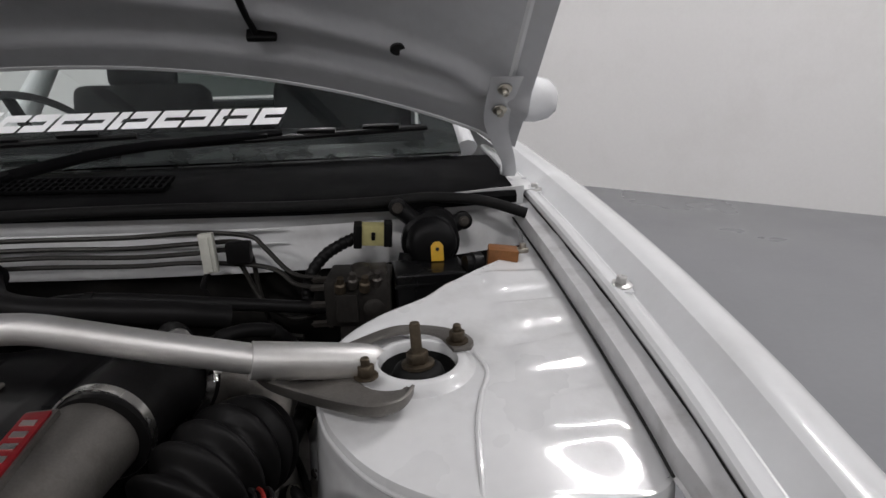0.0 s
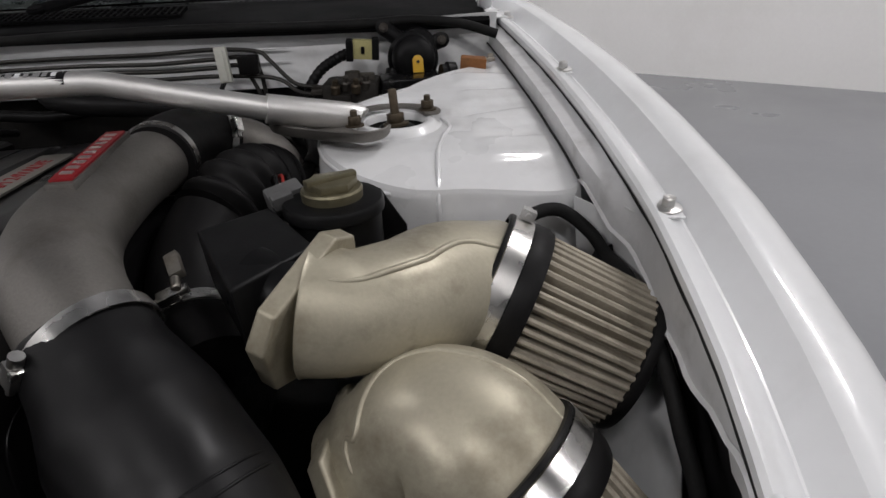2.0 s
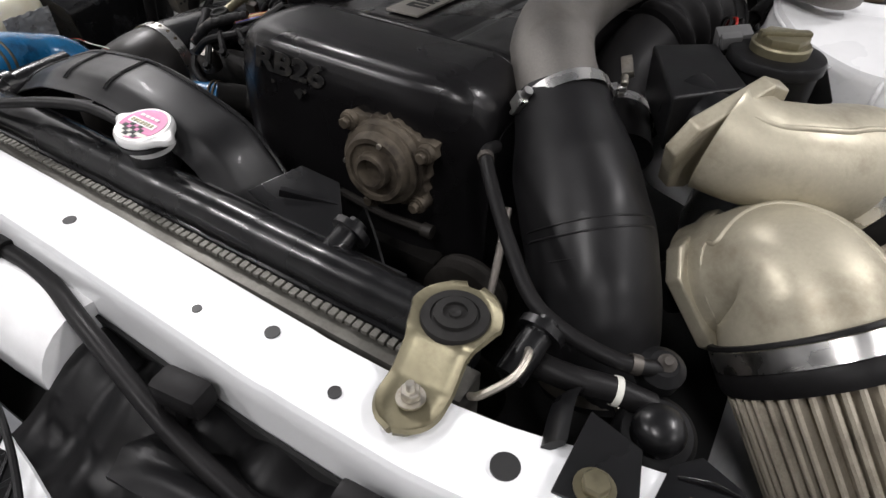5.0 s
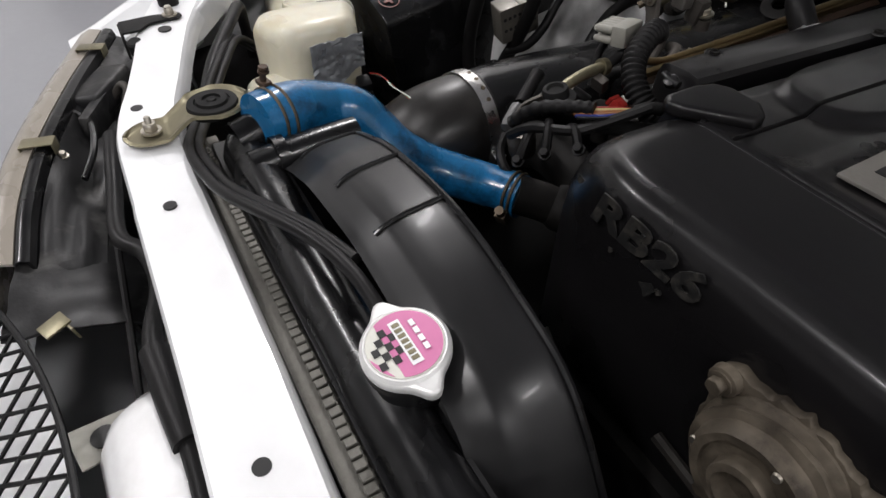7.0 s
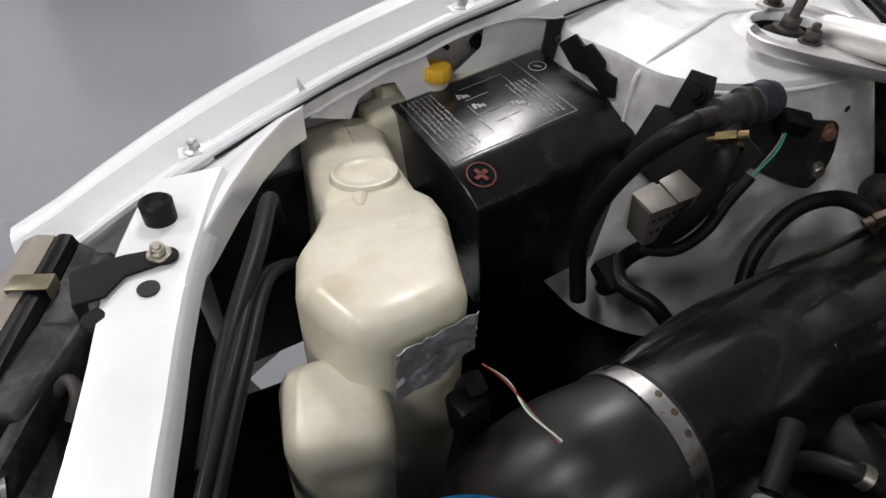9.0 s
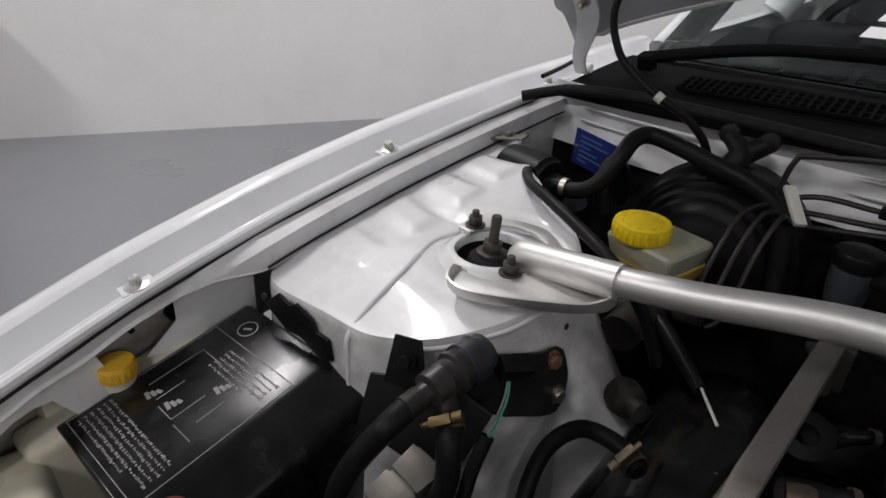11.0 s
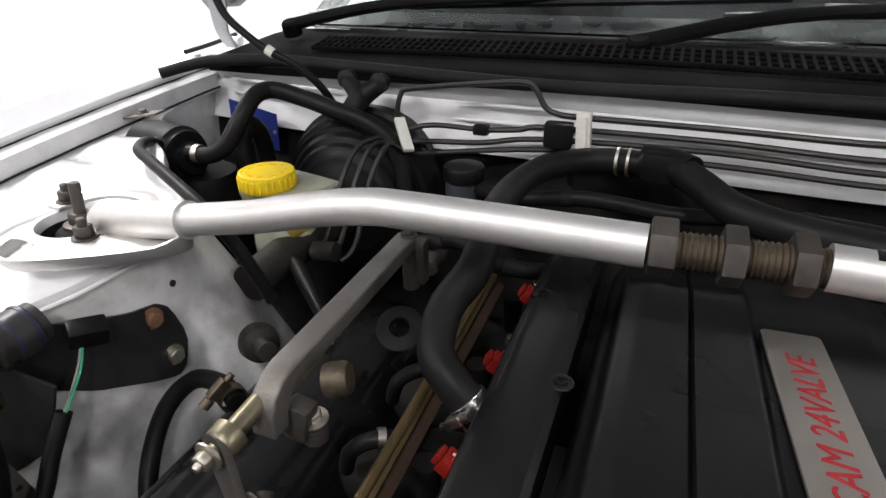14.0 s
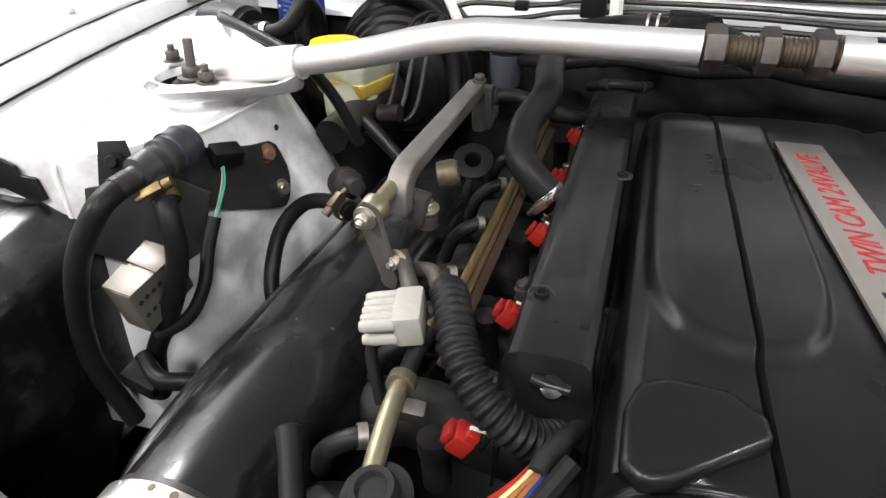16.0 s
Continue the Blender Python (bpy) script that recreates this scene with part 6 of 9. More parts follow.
# power steering reservoir
ps = thing("fluid_reservoir", (0.487, -0.232, 0.745), "black power steering reservoir with a bronze hexagonal cap", "reservoir")
bm = B()
lathe(bm, (0.487, -0.225, 0.745), (0, 0, 1), [(0, 0), (0, 0.042), (0.09, 0.0435), (0.108, 0.0435), (0.110, 0.047), (0.118, 0.047), (0.121, 0.045), (0.123, 0.036), (0.124, 0)], 48)
part("reservoir_body", bm, BLACK_PLASTIC, ps)
bm = B()
lathe(bm, (0.487, -0.228, 0.868), (0, 0, 1), [(0, 0.028), (0.008, 0.0285), (0.010, 0.027), (0.010, 0)], 40)
prism(bm, circle(0.0245, 6), 0.008, pose(0.487, -0.228, 0.877, 0, 0, 12), 0.0015)
box(bm, (0.05, 0.010, 0.006), pose(0.487, -0.228, 0.886, 0, 0, 30), 0.002)
part("filler_cap", bm, OLIVE, ps, "bronze filler cap with a grip bar")
bm = B()
prism(bm, [(0.500, 0.862), (0.530, 0.857), (0.554, 0.815), (0.553, 0.787), (0.542, 0.776), (0.526, 0.784), (0.505, 0.79)], 0.004, Matrix(((1, 0, 0, 0), (0, 0, -1, -0.183), (0, 1, 0, 0), (0, 0, 0, 1))), 0.0015)
lathe(bm, (0.540, -0.187, 0.795), (0, -1, 0.1), [(0, 0.011), (0.002, 0.011), (0.003, 0.006), (0.003, 0)], 20)
part("mounting_bracket", bm, BLACK_PLASTIC, ps)

# loom on the inner wing, and the clip
lm = thing("wiring_loom", (0.76, -0.25, 0.55), "black taped wiring loom clipped to the inner wing", "cable")
bm = B()
tube(bm, [(0.655, -0.215, 0.800), (0.680, -0.195, 0.818), (0.715, -0.185, 0.818), (0.745, -0.195, 0.795), (0.757, -0.215, 0.778), (0.757, -0.285, 0.782), (0.756, -0.365, 0.753), (0.755, -0.411, 0.719), (0.755, -0.451, 0.685), (0.752, -0.475, 0.626), (0.75, -0.48, 0.56)], 0.0072, 12)
part("loom", bm, RUBBER_DULL, lm)
bm = B()
box(bm, (0.016, 0.026, 0.020), pose(0.760, -0.207, 0.769, 10, 20, 10), 0.004)
tube(bm, [(0.76, -0.207, 0.775), (0.777, -0.20, 0.782)], 0.004, 8)
part("loom_clip", bm, BLACK_PLASTIC, lm)

# boost valve, bracket and small hoses by the support
bv = thing("control_valve", (0.525, -0.66, 0.72), "black control valve on a pressed steel bracket", "valve")
bm = B()
lathe(bm, (0.514, -0.628, 0.725), (0.1, -0.4, 1), [(0, 0), (0, 0.027), (0.022, 0.028), (0.030, 0.027), (0.034, 0.023), (0.036, 0.023), (0.037, 0.014), (0.042, 0.013), (0.042, 0)], 36)
lathe(bm, (0.503, -0.603, 0.765), (0.1, -0.2, 1), [(0, 0.015), (0.016, 0.016), (0.022, 0.010), (0.022, 0)], 22)
part("valve_body", bm, BLACK_PLASTIC, bv)
for k in range(4):
    bm = B()
    box(bm, (0.0018, 0.005, 0.0006), frame_at((0.520 + 0.0035 * k, -0.6475 + 0.002 * k, 0.7627 - 0.0006 * k), (0.1, -0.4, 1), (1, 0.4, 0)), 0)
    part("valve_print", bm, INK_GREY, bv)
bm = B()
lathe(bm, (0.506, -0.606, 0.785), (0.1, -0.4, 1), [(0, 0.0065), (0.003, 0.0065), (0.005, 0.004), (0.008, 0.003), (0.008, 0)], 18)
part("valve_tip", bm, CAST_DARK, bv)
bm = B()
prism(bm, [(-0.010, 0.0), (0.033, 0.005), (0.022, 0.047), (-0.010, 0.055)], 0.003, pose(0.490, -0.747, 0.8150), 0.0010)
tube(bm, [(0.470, -0.72, 0.812), (0.462, -0.68, 0.80), (0.462, -0.64, 0.76)], 0.009, 8, flat=0.3)
br = part("valve_bracket", bm, BLACK_GLOSS, bv)
bm = B()
prism(bm, [(0.0, 0.0), (0.052, 0.021), (0.054, 0.039), (0.039, 0.051), (0.017, 0.059), (0.004, 0.045)], 0.003, pose(0.523, -0.745, 0.8142), 0.0010)
tube(bm, [(0.527, -0.742, 0.8176), (0.545, -0.7345, 0.8182), (0.571, -0.7235, 0.8176)], [0.0010, 0.0022, 0.0010], 8)
tube(bm, [(0.532, -0.705, 0.8172), (0.548, -0.700, 0.8180), (0.562, -0.699, 0.8172)], [0.0010, 0.0018, 0.0010], 8)
plate = part("bracket_plate", bm, BLACK_GLOSS, bv, "gloss black pressed plate with a raised ridge")
for x, y, r in ((0.547, -0.719, 0.0030), (0.534, -0.730, 0.0020), (0.557, -0.706, 0.0024), (0.541, -0.713, 0.0016)):
    bm = B()
    prism(bm, [(r * (1 + 0.35 * math.sin(k * 2.3 + x * 90)) * math.cos(k * 0.5236), 0.7 * r * (1 + 0.3 * math.sin(k * 3.1)) * math.sin(k * 0.5236)) for k in range(12)], 0.0005, pose(x, y, 0.8171), 0)
    part("rust_patch", bm, RUST_BROWN, plate, "flaked rust patch")
for x, y in ((0.498, -0.734), (0.566, -0.715)):
    bm = B()
    nut(bm, (x, y, 0.8170), (0, 0, 1), 0.013, 0.007, 0.011)
    part("bracket_bolt", bm, OLIVE, br)
bm = B()
lathe(bm, (0.516, -0.651, 0.770), (0.1, -0.3, 1), [(0, 0.016), (0.010, 0.017), (0.017, 0.0145), (0.021, 0.008), (0.022, 0)], 26)
part("valve_dome", bm, BLACK_GLOSS, bv)
vh = thing("vacuum_hose", (0.42, -0.60, 0.78), "thin black vacuum hose looping past the boost hose", "hose", "vacuum hoses")
bm = B()
tube(bm, [(0.300, -0.470, 0.815), (0.308, -0.505, 0.828), (0.330, -0.535, 0.822), (0.365, -0.572, 0.808), (0.405, -0.608, 0.794), (0.440, -0.622, 0.790), (0.478, -0.624, 0.788), (0.503, -0.610, 0.782)], 0.0060, 12)
part("hose", bm, RUBBER, vh)
for o, d in (((0.311, -0.511, 0.8275), (0.2, -0.3, 0.0)), ((0.488, -0.619, 0.786), (0.8, 0.4, -0.2))):
    bm = B()
    band(bm, o, d, 0.0062, 0.007, 0.0010, 20)
    part("hose_clip", bm, DARK_STEEL, vh, "dark spring clip")
vh = thing("vacuum_hose", (0.45, -0.65, 0.77), "short black hose with a pale clip", "hose", "vacuum hoses")
bm = B()
tube(bm, [(0.425, -0.628, 0.745), (0.423, -0.640, 0.770), (0.435, -0.652, 0.783), (0.458, -0.650, 0.783), (0.482, -0.640, 0.778), (0.508, -0.632, 0.770)], 0.0092, 12)
part("hose", bm, RUBBER, vh)
bm = B()
band(bm, (0.484, -0.639, 0.777), (0.9, 0.35, -0.2), 0.0094, 0.0045, 0.0009, 20)
part("hose_clip", bm, WHITE_PLASTIC, vh)
bm = B()
dl = thing("dipstick_tube", (0.36, -0.58, 0.70), "thin steel tube beside the cooling fan", "tube")
tube(bm, [(0.345, -0.53, 0.80), (0.360, -0.575, 0.77), (0.368, -0.61, 0.73)], 0.0036, 10)
part("tube", bm, DARK_STEEL, dl)
lk = thing("hose_bracket", (0.43, -0.67, 0.77), "bare wire bracket beside the rubber bush", "bracket")
bm = B()
tube(bm, [(0.415, -0.675, 0.79), (0.430, -0.668, 0.812), (0.432, -0.690, 0.812), (0.418, -0.705, 0.800), (0.408, -0.70, 0.785)], 0.0028, 8)
part("wire_loop", bm, ZINC, lk)

# ---- engine ----
en = thing("engine", (0.11, -0.1, 0.32), "straight-six engine under a satin black ribbed cover", "engine")


def engine_z(y):
    return 0.853 - 0.055 * (y + 0.345)


COVER_X = ((-0.1725, 0.24), (-0.1725, 0.05), (-0.171, 0.026), (-0.166, 0.012), (-0.156, 0.004), (-0.140, 0.0005), (-0.112, 0.0), (-0.1015, 0.0), (-0.099, 0.0045), (-0.0965, 0.0), (-0.06, -0.001), (-0.045, -0.003), (0.0, -0.0035), (0.035, -0.003),
           (0.055, 0.0005), (0.062, 0.004), (0.072, 0.004), (0.080, 0.0), (0.115, 0.0), (0.135, 0.002), (0.152, 0.008), (0.164, 0.017), (0.171, 0.032), (0.1735, 0.055), (0.1735, 0.24))
COVER_Y = ((-0.482, 0.24), (-0.479, 0.06), (-0.476, 0.030), (-0.470, 0.013), (-0.460, 0.004), (-0.447, 0.0), (-0.425, -0.0015), (-0.372, -0.002), (-0.3665, -0.0015), (-0.3640, 0.004), (-0.3615, -0.001), (-0.34, 0.0), (-0.305, 0.0), (-0.28, 0.0), (-0.26, 0.0), (-0.24, 0.0), (-0.215, 0.0), (-0.18, 0.0), (-0.1, 0.0), (0.0, 0.0), (0.16, 0.0), (0.20, 0.003), (0.225, 0.012), (0.235, 0.04), (0.24, 0.2))


def cover(u, v):
    k = u * (len(COVER_X) - 1)
    i = min(int(k), len(COVER_X) - 2)
    f = k - i
    ox = COVER_X[i][0] + (COVER_X[i + 1][0] - COVER_X[i][0]) * f
    dx = COVER_X[i][1] + (COVER_X[i + 1][1] - COVER_X[i][1]) * f
    k = v * (len(COVER_Y) - 1)
    rows = range(len(COVER_Y))
    y = dy = 0.0
    for q in (-0.4, 0.0, 0.4):
        y += float(np.interp(k + q, rows, [a for a, b in COVER_Y])) / 3
        dy += float(np.interp(k + q, rows, [b for a, b in COVER_Y])) / 3
    x = 0.1125 + ox
    if y < -0.36:
        e = min(1.0, max(0.0, (abs(ox) - 0.112) / 0.0605))
        dx = dx if dx > 0.06 else 0.05 * (1 - math.sqrt(max(0.0, 1 - e ** 2.2)))
        y += 0.030 * max(0, (abs(ox) - 0.08) / 0.09) ** 2 * min(1.0, max(0.0, (-0.368 - y) / 0.07))
    else:
        d = ((abs(x - 0.008) / 0.053) ** 2.6 + (max(0.0, -0.15 - y) / 0.120) ** 2.6) ** (1 / 2.6)
        a = min(max((1.06 - d) / 0.14, 0), 1)
        dx -= 0.0085 * a * a * (3 - 2 * a) * min(1, max(0, (0.17 - y) / 0.03))
    return (x, y, engine_z(min(max(y, -0.47), 0.22)) - max(dx, 0) - max(dy, 0) - min(dx, 0) - min(dy, 0))


bm = B()
sheet(bm, cover, 192, 192, 0)
cv = part("cam_cover", bm, COVER, en, "satin black cam cover with a timing cover step", smooth=58)
# badge plate
M = frame_at((0.082, -0.342, engine_z(-0.342) + 0.0055), (0, 0.055, 1), (-0.040, 1, -0.055))
bm = B()
prism(bm, [(0, -0.043), (0.428, -0.043), (0.431, -0.040), (0.431, -0.003), (0.428, 0), (0, 0)], 0.003, M, 0.0006)
badge = part("badge_plate", bm, PLATE, en, "satin silver badge plate with black and red lettering")
letters("TWIN CAM 24VALVE", 0.027, M @ pose(0.176, -0.031, 0.0032), INK_RED, badge, "badge_lettering", 0.0004, 0.222, 0.2, "red lettering")
for k in range(6):
    bm = B()
    x = 0.024 + k * 0.0225
    for q in (0.0, 0.0105):
        prism(bm, [(x + q, -0.036), (x + q + 0.0058, -0.036), (x + q + 0.0058, -0.012), (x + q, -0.012)], 0.0006, M @ pose(0, 0, 0.003), 0)
    prism(bm, [(x + 0.002, -0.018 - 0.012 * (k % 2)), (x + 0.015, -0.018 - 0.012 * (k % 2)), (x + 0.015, -0.012 - 0.012 * (k % 2)), (x + 0.002, -0.012 - 0.012 * (k % 2))], 0.0008, M @ pose(0, 0, 0.003), 0)
    part("badge_mark", bm, INK_BLACK, badge)
letters("RB26", 0.032, frame_at((0.003, -0.4785, 0.822), (0, -1, 0.12), (1, 0, -0.02)), INK_PALE, cv, "cast_lettering", 0.0008, 0.098, 0.12, "worn cast lettering", 0.0011)
for x, z, r in ((0.067, 0.807, 0.0052), (0.076, 0.812, 0.0022), (-0.010, 0.846, 0.0030), (0.030, 0.812, 0.0018), (0.052, 0.842, 0.0016)):
    bm = B()
    prism(bm, [(r * (1 + 0.45 * math.sin(k * 2.3 + x * 90)) * math.cos(k * 0.52), r * (1 + 0.4 * math.sin(k * 1.7 + z * 60)) * math.sin(k * 0.52)) for k in range(12)], 0.0012, frame_at((x, -0.4815, z), (0, -1, 0.12), (1, 0, 0)), 0)
    part("paint_chip", bm, INK_PALE, cv, "chip in the black paint")
# cover screws
for x, y in ((0.031, -0.183), (0.028, 0.08), (0.200, -0.19), (0.20, 0.05)):
    bm = B()
    lathe(bm, (x, y, engine_z(y) - 0.001), (0, 0, 1), [(0, 0.0075), (0.0022, 0.0072), (0.0028, 0.006), (0.0012, 0.004), (0.0012, 0)], 18)
    part("cover_screw", bm, DARK_STEEL, cv)
# oil filler
bm = B()
m = pose(0, 0, engine_z(-0.335) - 0.003)
prism(bm, [(-0.052, -0.334), (-0.047, -0.317), (-0.034, -0.309), (-0.006, -0.309), (0.010, -0.322), (0.012, -0.334), (-0.030, -0.369), (-0.042, -0.374), (-0.052, -0.366)], 0.0125, m, 0.0055, 4)
part("oil_filler_cap", bm, COVER, cv, "black oval oil filler cap")
# cam angle sensor
CAS = Vector((0.184, -0.472, 0.766))
bm = B()
out = []
for k in range(60):
    a = 2 * math.pi * k / 60
    r = 0.049 + sum(0.016 * math.exp(-(math.remainder(a - radians(c), 2 * math.pi) / 0.22) ** 2) for c in (28, 140, 250, 318)) + 0.0022 * math.sin(k * 2.6) + 0.0016 * math.sin(k * 4.3)
    out.append((r * math.cos(a), r * math.sin(a)))
prism(bm, out, 0.016, frame_at(CAS, (0.05, -1, 0.08), (1, 0.05, 0)), 0.003, 2)
cas = part("angle_sensor", bm, CORRODED, en, "oxidised cast angle sensor housing")
bm = B()
lathe(bm, CAS, (0.05, -1, 0.08), [(0.010, 0.047), (0.018, 0.046), (0.021, 0.041), (0.024, 0.0435), (0.028, 0.0435), (0.030, 0.038), (0.036, 0.037), (0.040, 0.034), (0.040, 0.029), (0.037, 0.028), (0.037, 0.020), (0.046, 0.0185), (0.047, 0.0145), (0.036, 0.012), (0.034, 0)], 52)
for v in bm.verts:
    v.co += noise.noise_vector(v.co * 60) * 0.0010
part("sensor_drum", bm, CORRODED, cas)
for a, r in ((28, 0.057), (140, 0.056), (250, 0.055), (318, 0.055)):
    bm = B()
    o = CAS + Vector((r * math.cos(radians(a)), -0.014, r * math.sin(radians(a))))
    lathe(bm, o, (0, -1, 0), [(0, 0.0105), (0.006, 0.0098), (0.007, 0.007), (0.007, 0)], 16)
    nut(bm, o + Vector((0, -0.006, 0)), (0, -1, 0), 0.0105, 0.006, 0.0078)
    part("sensor_ear", bm, CORRODED, cas)
for k in range(3):
    bm = B()
    a = radians(70 + 110 * k)
    lathe(bm, CAS + Vector((0.033 * math.cos(a), -0.039, 0.033 * math.sin(a) + 0.003)), (0.05, -1, 0.08), [(0, 0.0030), (0.002, 0.0026), (0.002, 0)], 10)
    part("drum_screw", bm, ZINC, cas)
# block and pulleys below
bm = B()
box(bm, (0.34, 0.70, 0.36), pose(0.11, -0.11, 0.47), 0.02)
box(bm, (0.28, 0.05, 0.22), pose(0.11, -0.47, 0.55), 0.01)
part("block", bm, DIRTY_BLOCK, en)
for x, z, r in ((0.30, 0.655, 0.045), (0.05, 0.505, 0.08), (0.30, 0.50, 0.06), (-0.10, 0.60, 0.05)):
    bm = B()
    lathe(bm, (x, -0.50, z), (0, -1, 0), [(0, 0), (0, r), (0.004, r), (0.008, r - 0.006), (0.011, r), (0.014, r - 0.006), (0.018, r), (0.021, r - 0.006), (0.024, r), (0.026, r - 0.012), (0.02, 0)], 40)
    part("pulley", bm, GRIMY_CAST, en)
bm = B()
tube(bm, [(0.12, -0.490, 0.705), (0.18, -0.492, 0.700), (0.23, -0.49, 0.70)], 0.005, 8)
lathe(bm, (0.232, -0.49, 0.70), (1, 0, 0), [(0, 0.008), (0.012, 0.008), (0.012, 0)], 12)
part("water_line", bm, GRIMY_CAST, en)
# ignition coil cover
bm = B()


def strip(u, v):
    y = -0.314 + 0.572 * v
    rows = ((-0.122, -0.055), (-0.118, -0.012), (-0.114, -0.003), (-0.108, 0.0), (-0.085, 0.0015), (-0.074, 0.0), (-0.069, -0.004), (-0.067, -0.03))
    k = u * 7
    i = min(int(k), 6)
    f = k - i
    x = rows[i][0] + (rows[i + 1][0] - rows[i][0]) * f - 0.012 * v * (1 if u < 0.5 else 0.2)
    z = engine_z(y) - 0.003 + rows[i][1] + (rows[i + 1][1] - rows[i][1]) * f
    if v < 0.02:
        z -= 0.05 * (1 - v / 0.02)
    return (x + (0.004 if v < 0.02 else 0), y, z)


sheet(bm, strip, 21, 80, 0.002)
coil = part("coil_cover", bm, COVER, en, "satin black ignition coil cover", smooth=30)
for x, y in ((-0.107, -0.241), (-0.072, -0.026), (-0.112, 0.10)):
    bm = B()
    lathe(bm, (x, y, engine_z(y) - 0.0035), (0, 0, 1), [(0, 0.0095), (0.0012, 0.009), (0.0012, 0.0075), (0.0004, 0.007), (0.0004, 0)], 22)
    c1 = part("bolt_recess", bm, INK_BLACK, coil)
    bm = B()
    lathe(bm, (x, y, engine_z(y) - 0.0030), (0, 0, 1), [(0, 0.0050), (0.0026, 0.0048), (0.0026, 0.0026), (0.001, 0.0024), (0.001, 0)], 16)
    part("socket_bolt", bm, DIRTY_BLOCK, c1)
bm = B()
tube(bm, [(-0.098, -0.316, 0.846), (-0.090, -0.3175, 0.845), (-0.078, -0.3175, 0.844)], 0.0035, 10)
lathe(bm, (-0.087, -0.316, 0.842), (0, -0.6, 0.8), [(0, 0.0065), (0.005, 0.0062), (0.006, 0.003), (0.006, 0)], 16)
part("cover_lug", bm, COVER, coil)

# inlet side
pl = thing("inlet_plenum", (-0.30, -0.1, 0.56), "rough black painted inlet plenum with a scuffed edge", "inlet manifold")
bm = B()
tube(bm, [(-0.286, -0.415, 0.721), (-0.287, -0.36, 0.719), (-0.292, -0.28, 0.704), (-0.299, -0.18, 0.680), (-0.302, -0.05, 0.668), (-0.302, 0.12, 0.668), (-0.30, 0.17, 0.67)], [0.055, 0.060, 0.070, 0.083, 0.088, 0.088, 0.07], 44, 10)
part("plenum_body", bm, PLENUM, pl)
bm = B()
tube(bm, [(-0.330, -0.385, 0.745), (-0.338, -0.345, 0.741), (-0.348, -0.28, 0.731), (-0.354, -0.19, 0.720), (-0.358, -0.05, 0.716), (-0.358, 0.12, 0.718)], [0.010, 0.014, 0.017, 0.019, 0.019, 0.016], 20, 10)
part("plenum_ridge", bm, PLENUM, pl, "scuffed edge of the plenum")
for k in range(6):
    y = 0.145 - k * 0.100
    bm = B()
    tube(bm, [(-0.27, y, 0.68), (-0.21, y, 0.718), (-0.16, y, 0.722), (-0.10, y, 0.71)], [0.027, 0.027, 0.026, 0.026], 16)
    part("inlet_runner", bm, DIRTY_BLOCK, pl)
ip = thing("intake_pipe", (-0.25, -0.44, 0.62), "black rubber intake elbow with a wide steel clamp", "pipe")
bm = B()
tube(bm, [(-0.286, -0.390, 0.721), (-0.287, -0.420, 0.720), (-0.292, -0.452, 0.710), (-0.298, -0.482, 0.685), (-0.303, -0.500, 0.645), (-0.305, -0.506, 0.58)], [0.0585, 0.059, 0.060, 0.060, 0.058, 0.056], 40, 10)
part("rubber_elbow", bm, DUCT, ip, "scuffed black rubber elbow", smooth=60)
bm = B()
o, d = Vector((-0.286, -0.403, 0.721)), Vector((0.03, -1, -0.02))
band(bm, o, d, 0.0600, 0.015, 0.0014, 48)
worm(bm, o, d, (0.85, 0, -0.2), 0.0600, 0.015)
part("clamp", bm, STEEL, ip, "wide steel clamp with punched holes")
for a in (52, 66, 80, 94):
    bm = B()
    n = Vector((math.cos(radians(a)), 0.05, math.sin(radians(a))))
    lathe(bm, o + n * 0.0612, n, [(0, 0.0026), (0.0006, 0.0026), (0.0006, 0)], 12)
    part("clamp_hole", bm, BRONZE_NUT, ip)

fr = thing("fuel_rail", (-0.165, -0.18, 0.79), "gold passivated fuel rail along the injectors", "fuel rail")
bm = B()
box(bm, (0.007, 0.40, 0.010), pose(-0.169, -0.062, 0.806, 2, 18, 1), 0.002)
tube(bm, [(-0.172, 0.12, 0.818), (-0.171, -0.05, 0.812), (-0.172, -0.20, 0.806), (-0.174, -0.235, 0.806), (-0.180, -0.262, 0.812)], 0.0042, 10)
part("rail_bar", bm, BRASS, fr)
bm = B()
tube(bm, [(-0.164, -0.386, 0.806), (-0.167, -0.366, 0.815), (-0.170, -0.340, 0.820), (-0.172, -0.318, 0.820)], 0.0058, 14)
lathe(bm, (-0.172, -0.320, 0.820), (-0.08, 1, -0.05), [(0, 0.0058), (0, 0.0088), (0.007, 0.0088), (0.008, 0.006)], 18)
part("feed_pipe", bm, OLIVE, fr, "plated feed pipe with a collar")
bm = B()
box(bm, (0.009, 0.41, 0.003), pose(-0.163, -0.066, 0.799, 2, 32, 1), 0.001)
part("rail_flank", bm, RUST_BROWN, fr, "stained brown flank of the rail")
bm = B()
lathe(bm, (-0.178, -0.402, 0.745), (0.1, -0.25, 1), [(0, 0), (0, 0.014), (0.018, 0.015), (0.022, 0.012), (0.028, 0.010), (0.028, 0)], 28)
part("pressure_regulator", bm, DARK_STEEL, fr, "cast pressure regulator")
bm = B()
box(bm, (0.016, 0.010, 0.016), pose(-0.163, -0.326, 0.809, 20, 10, 10), 0.002)
part("rail_bracket", bm, DARK_STEEL, fr)
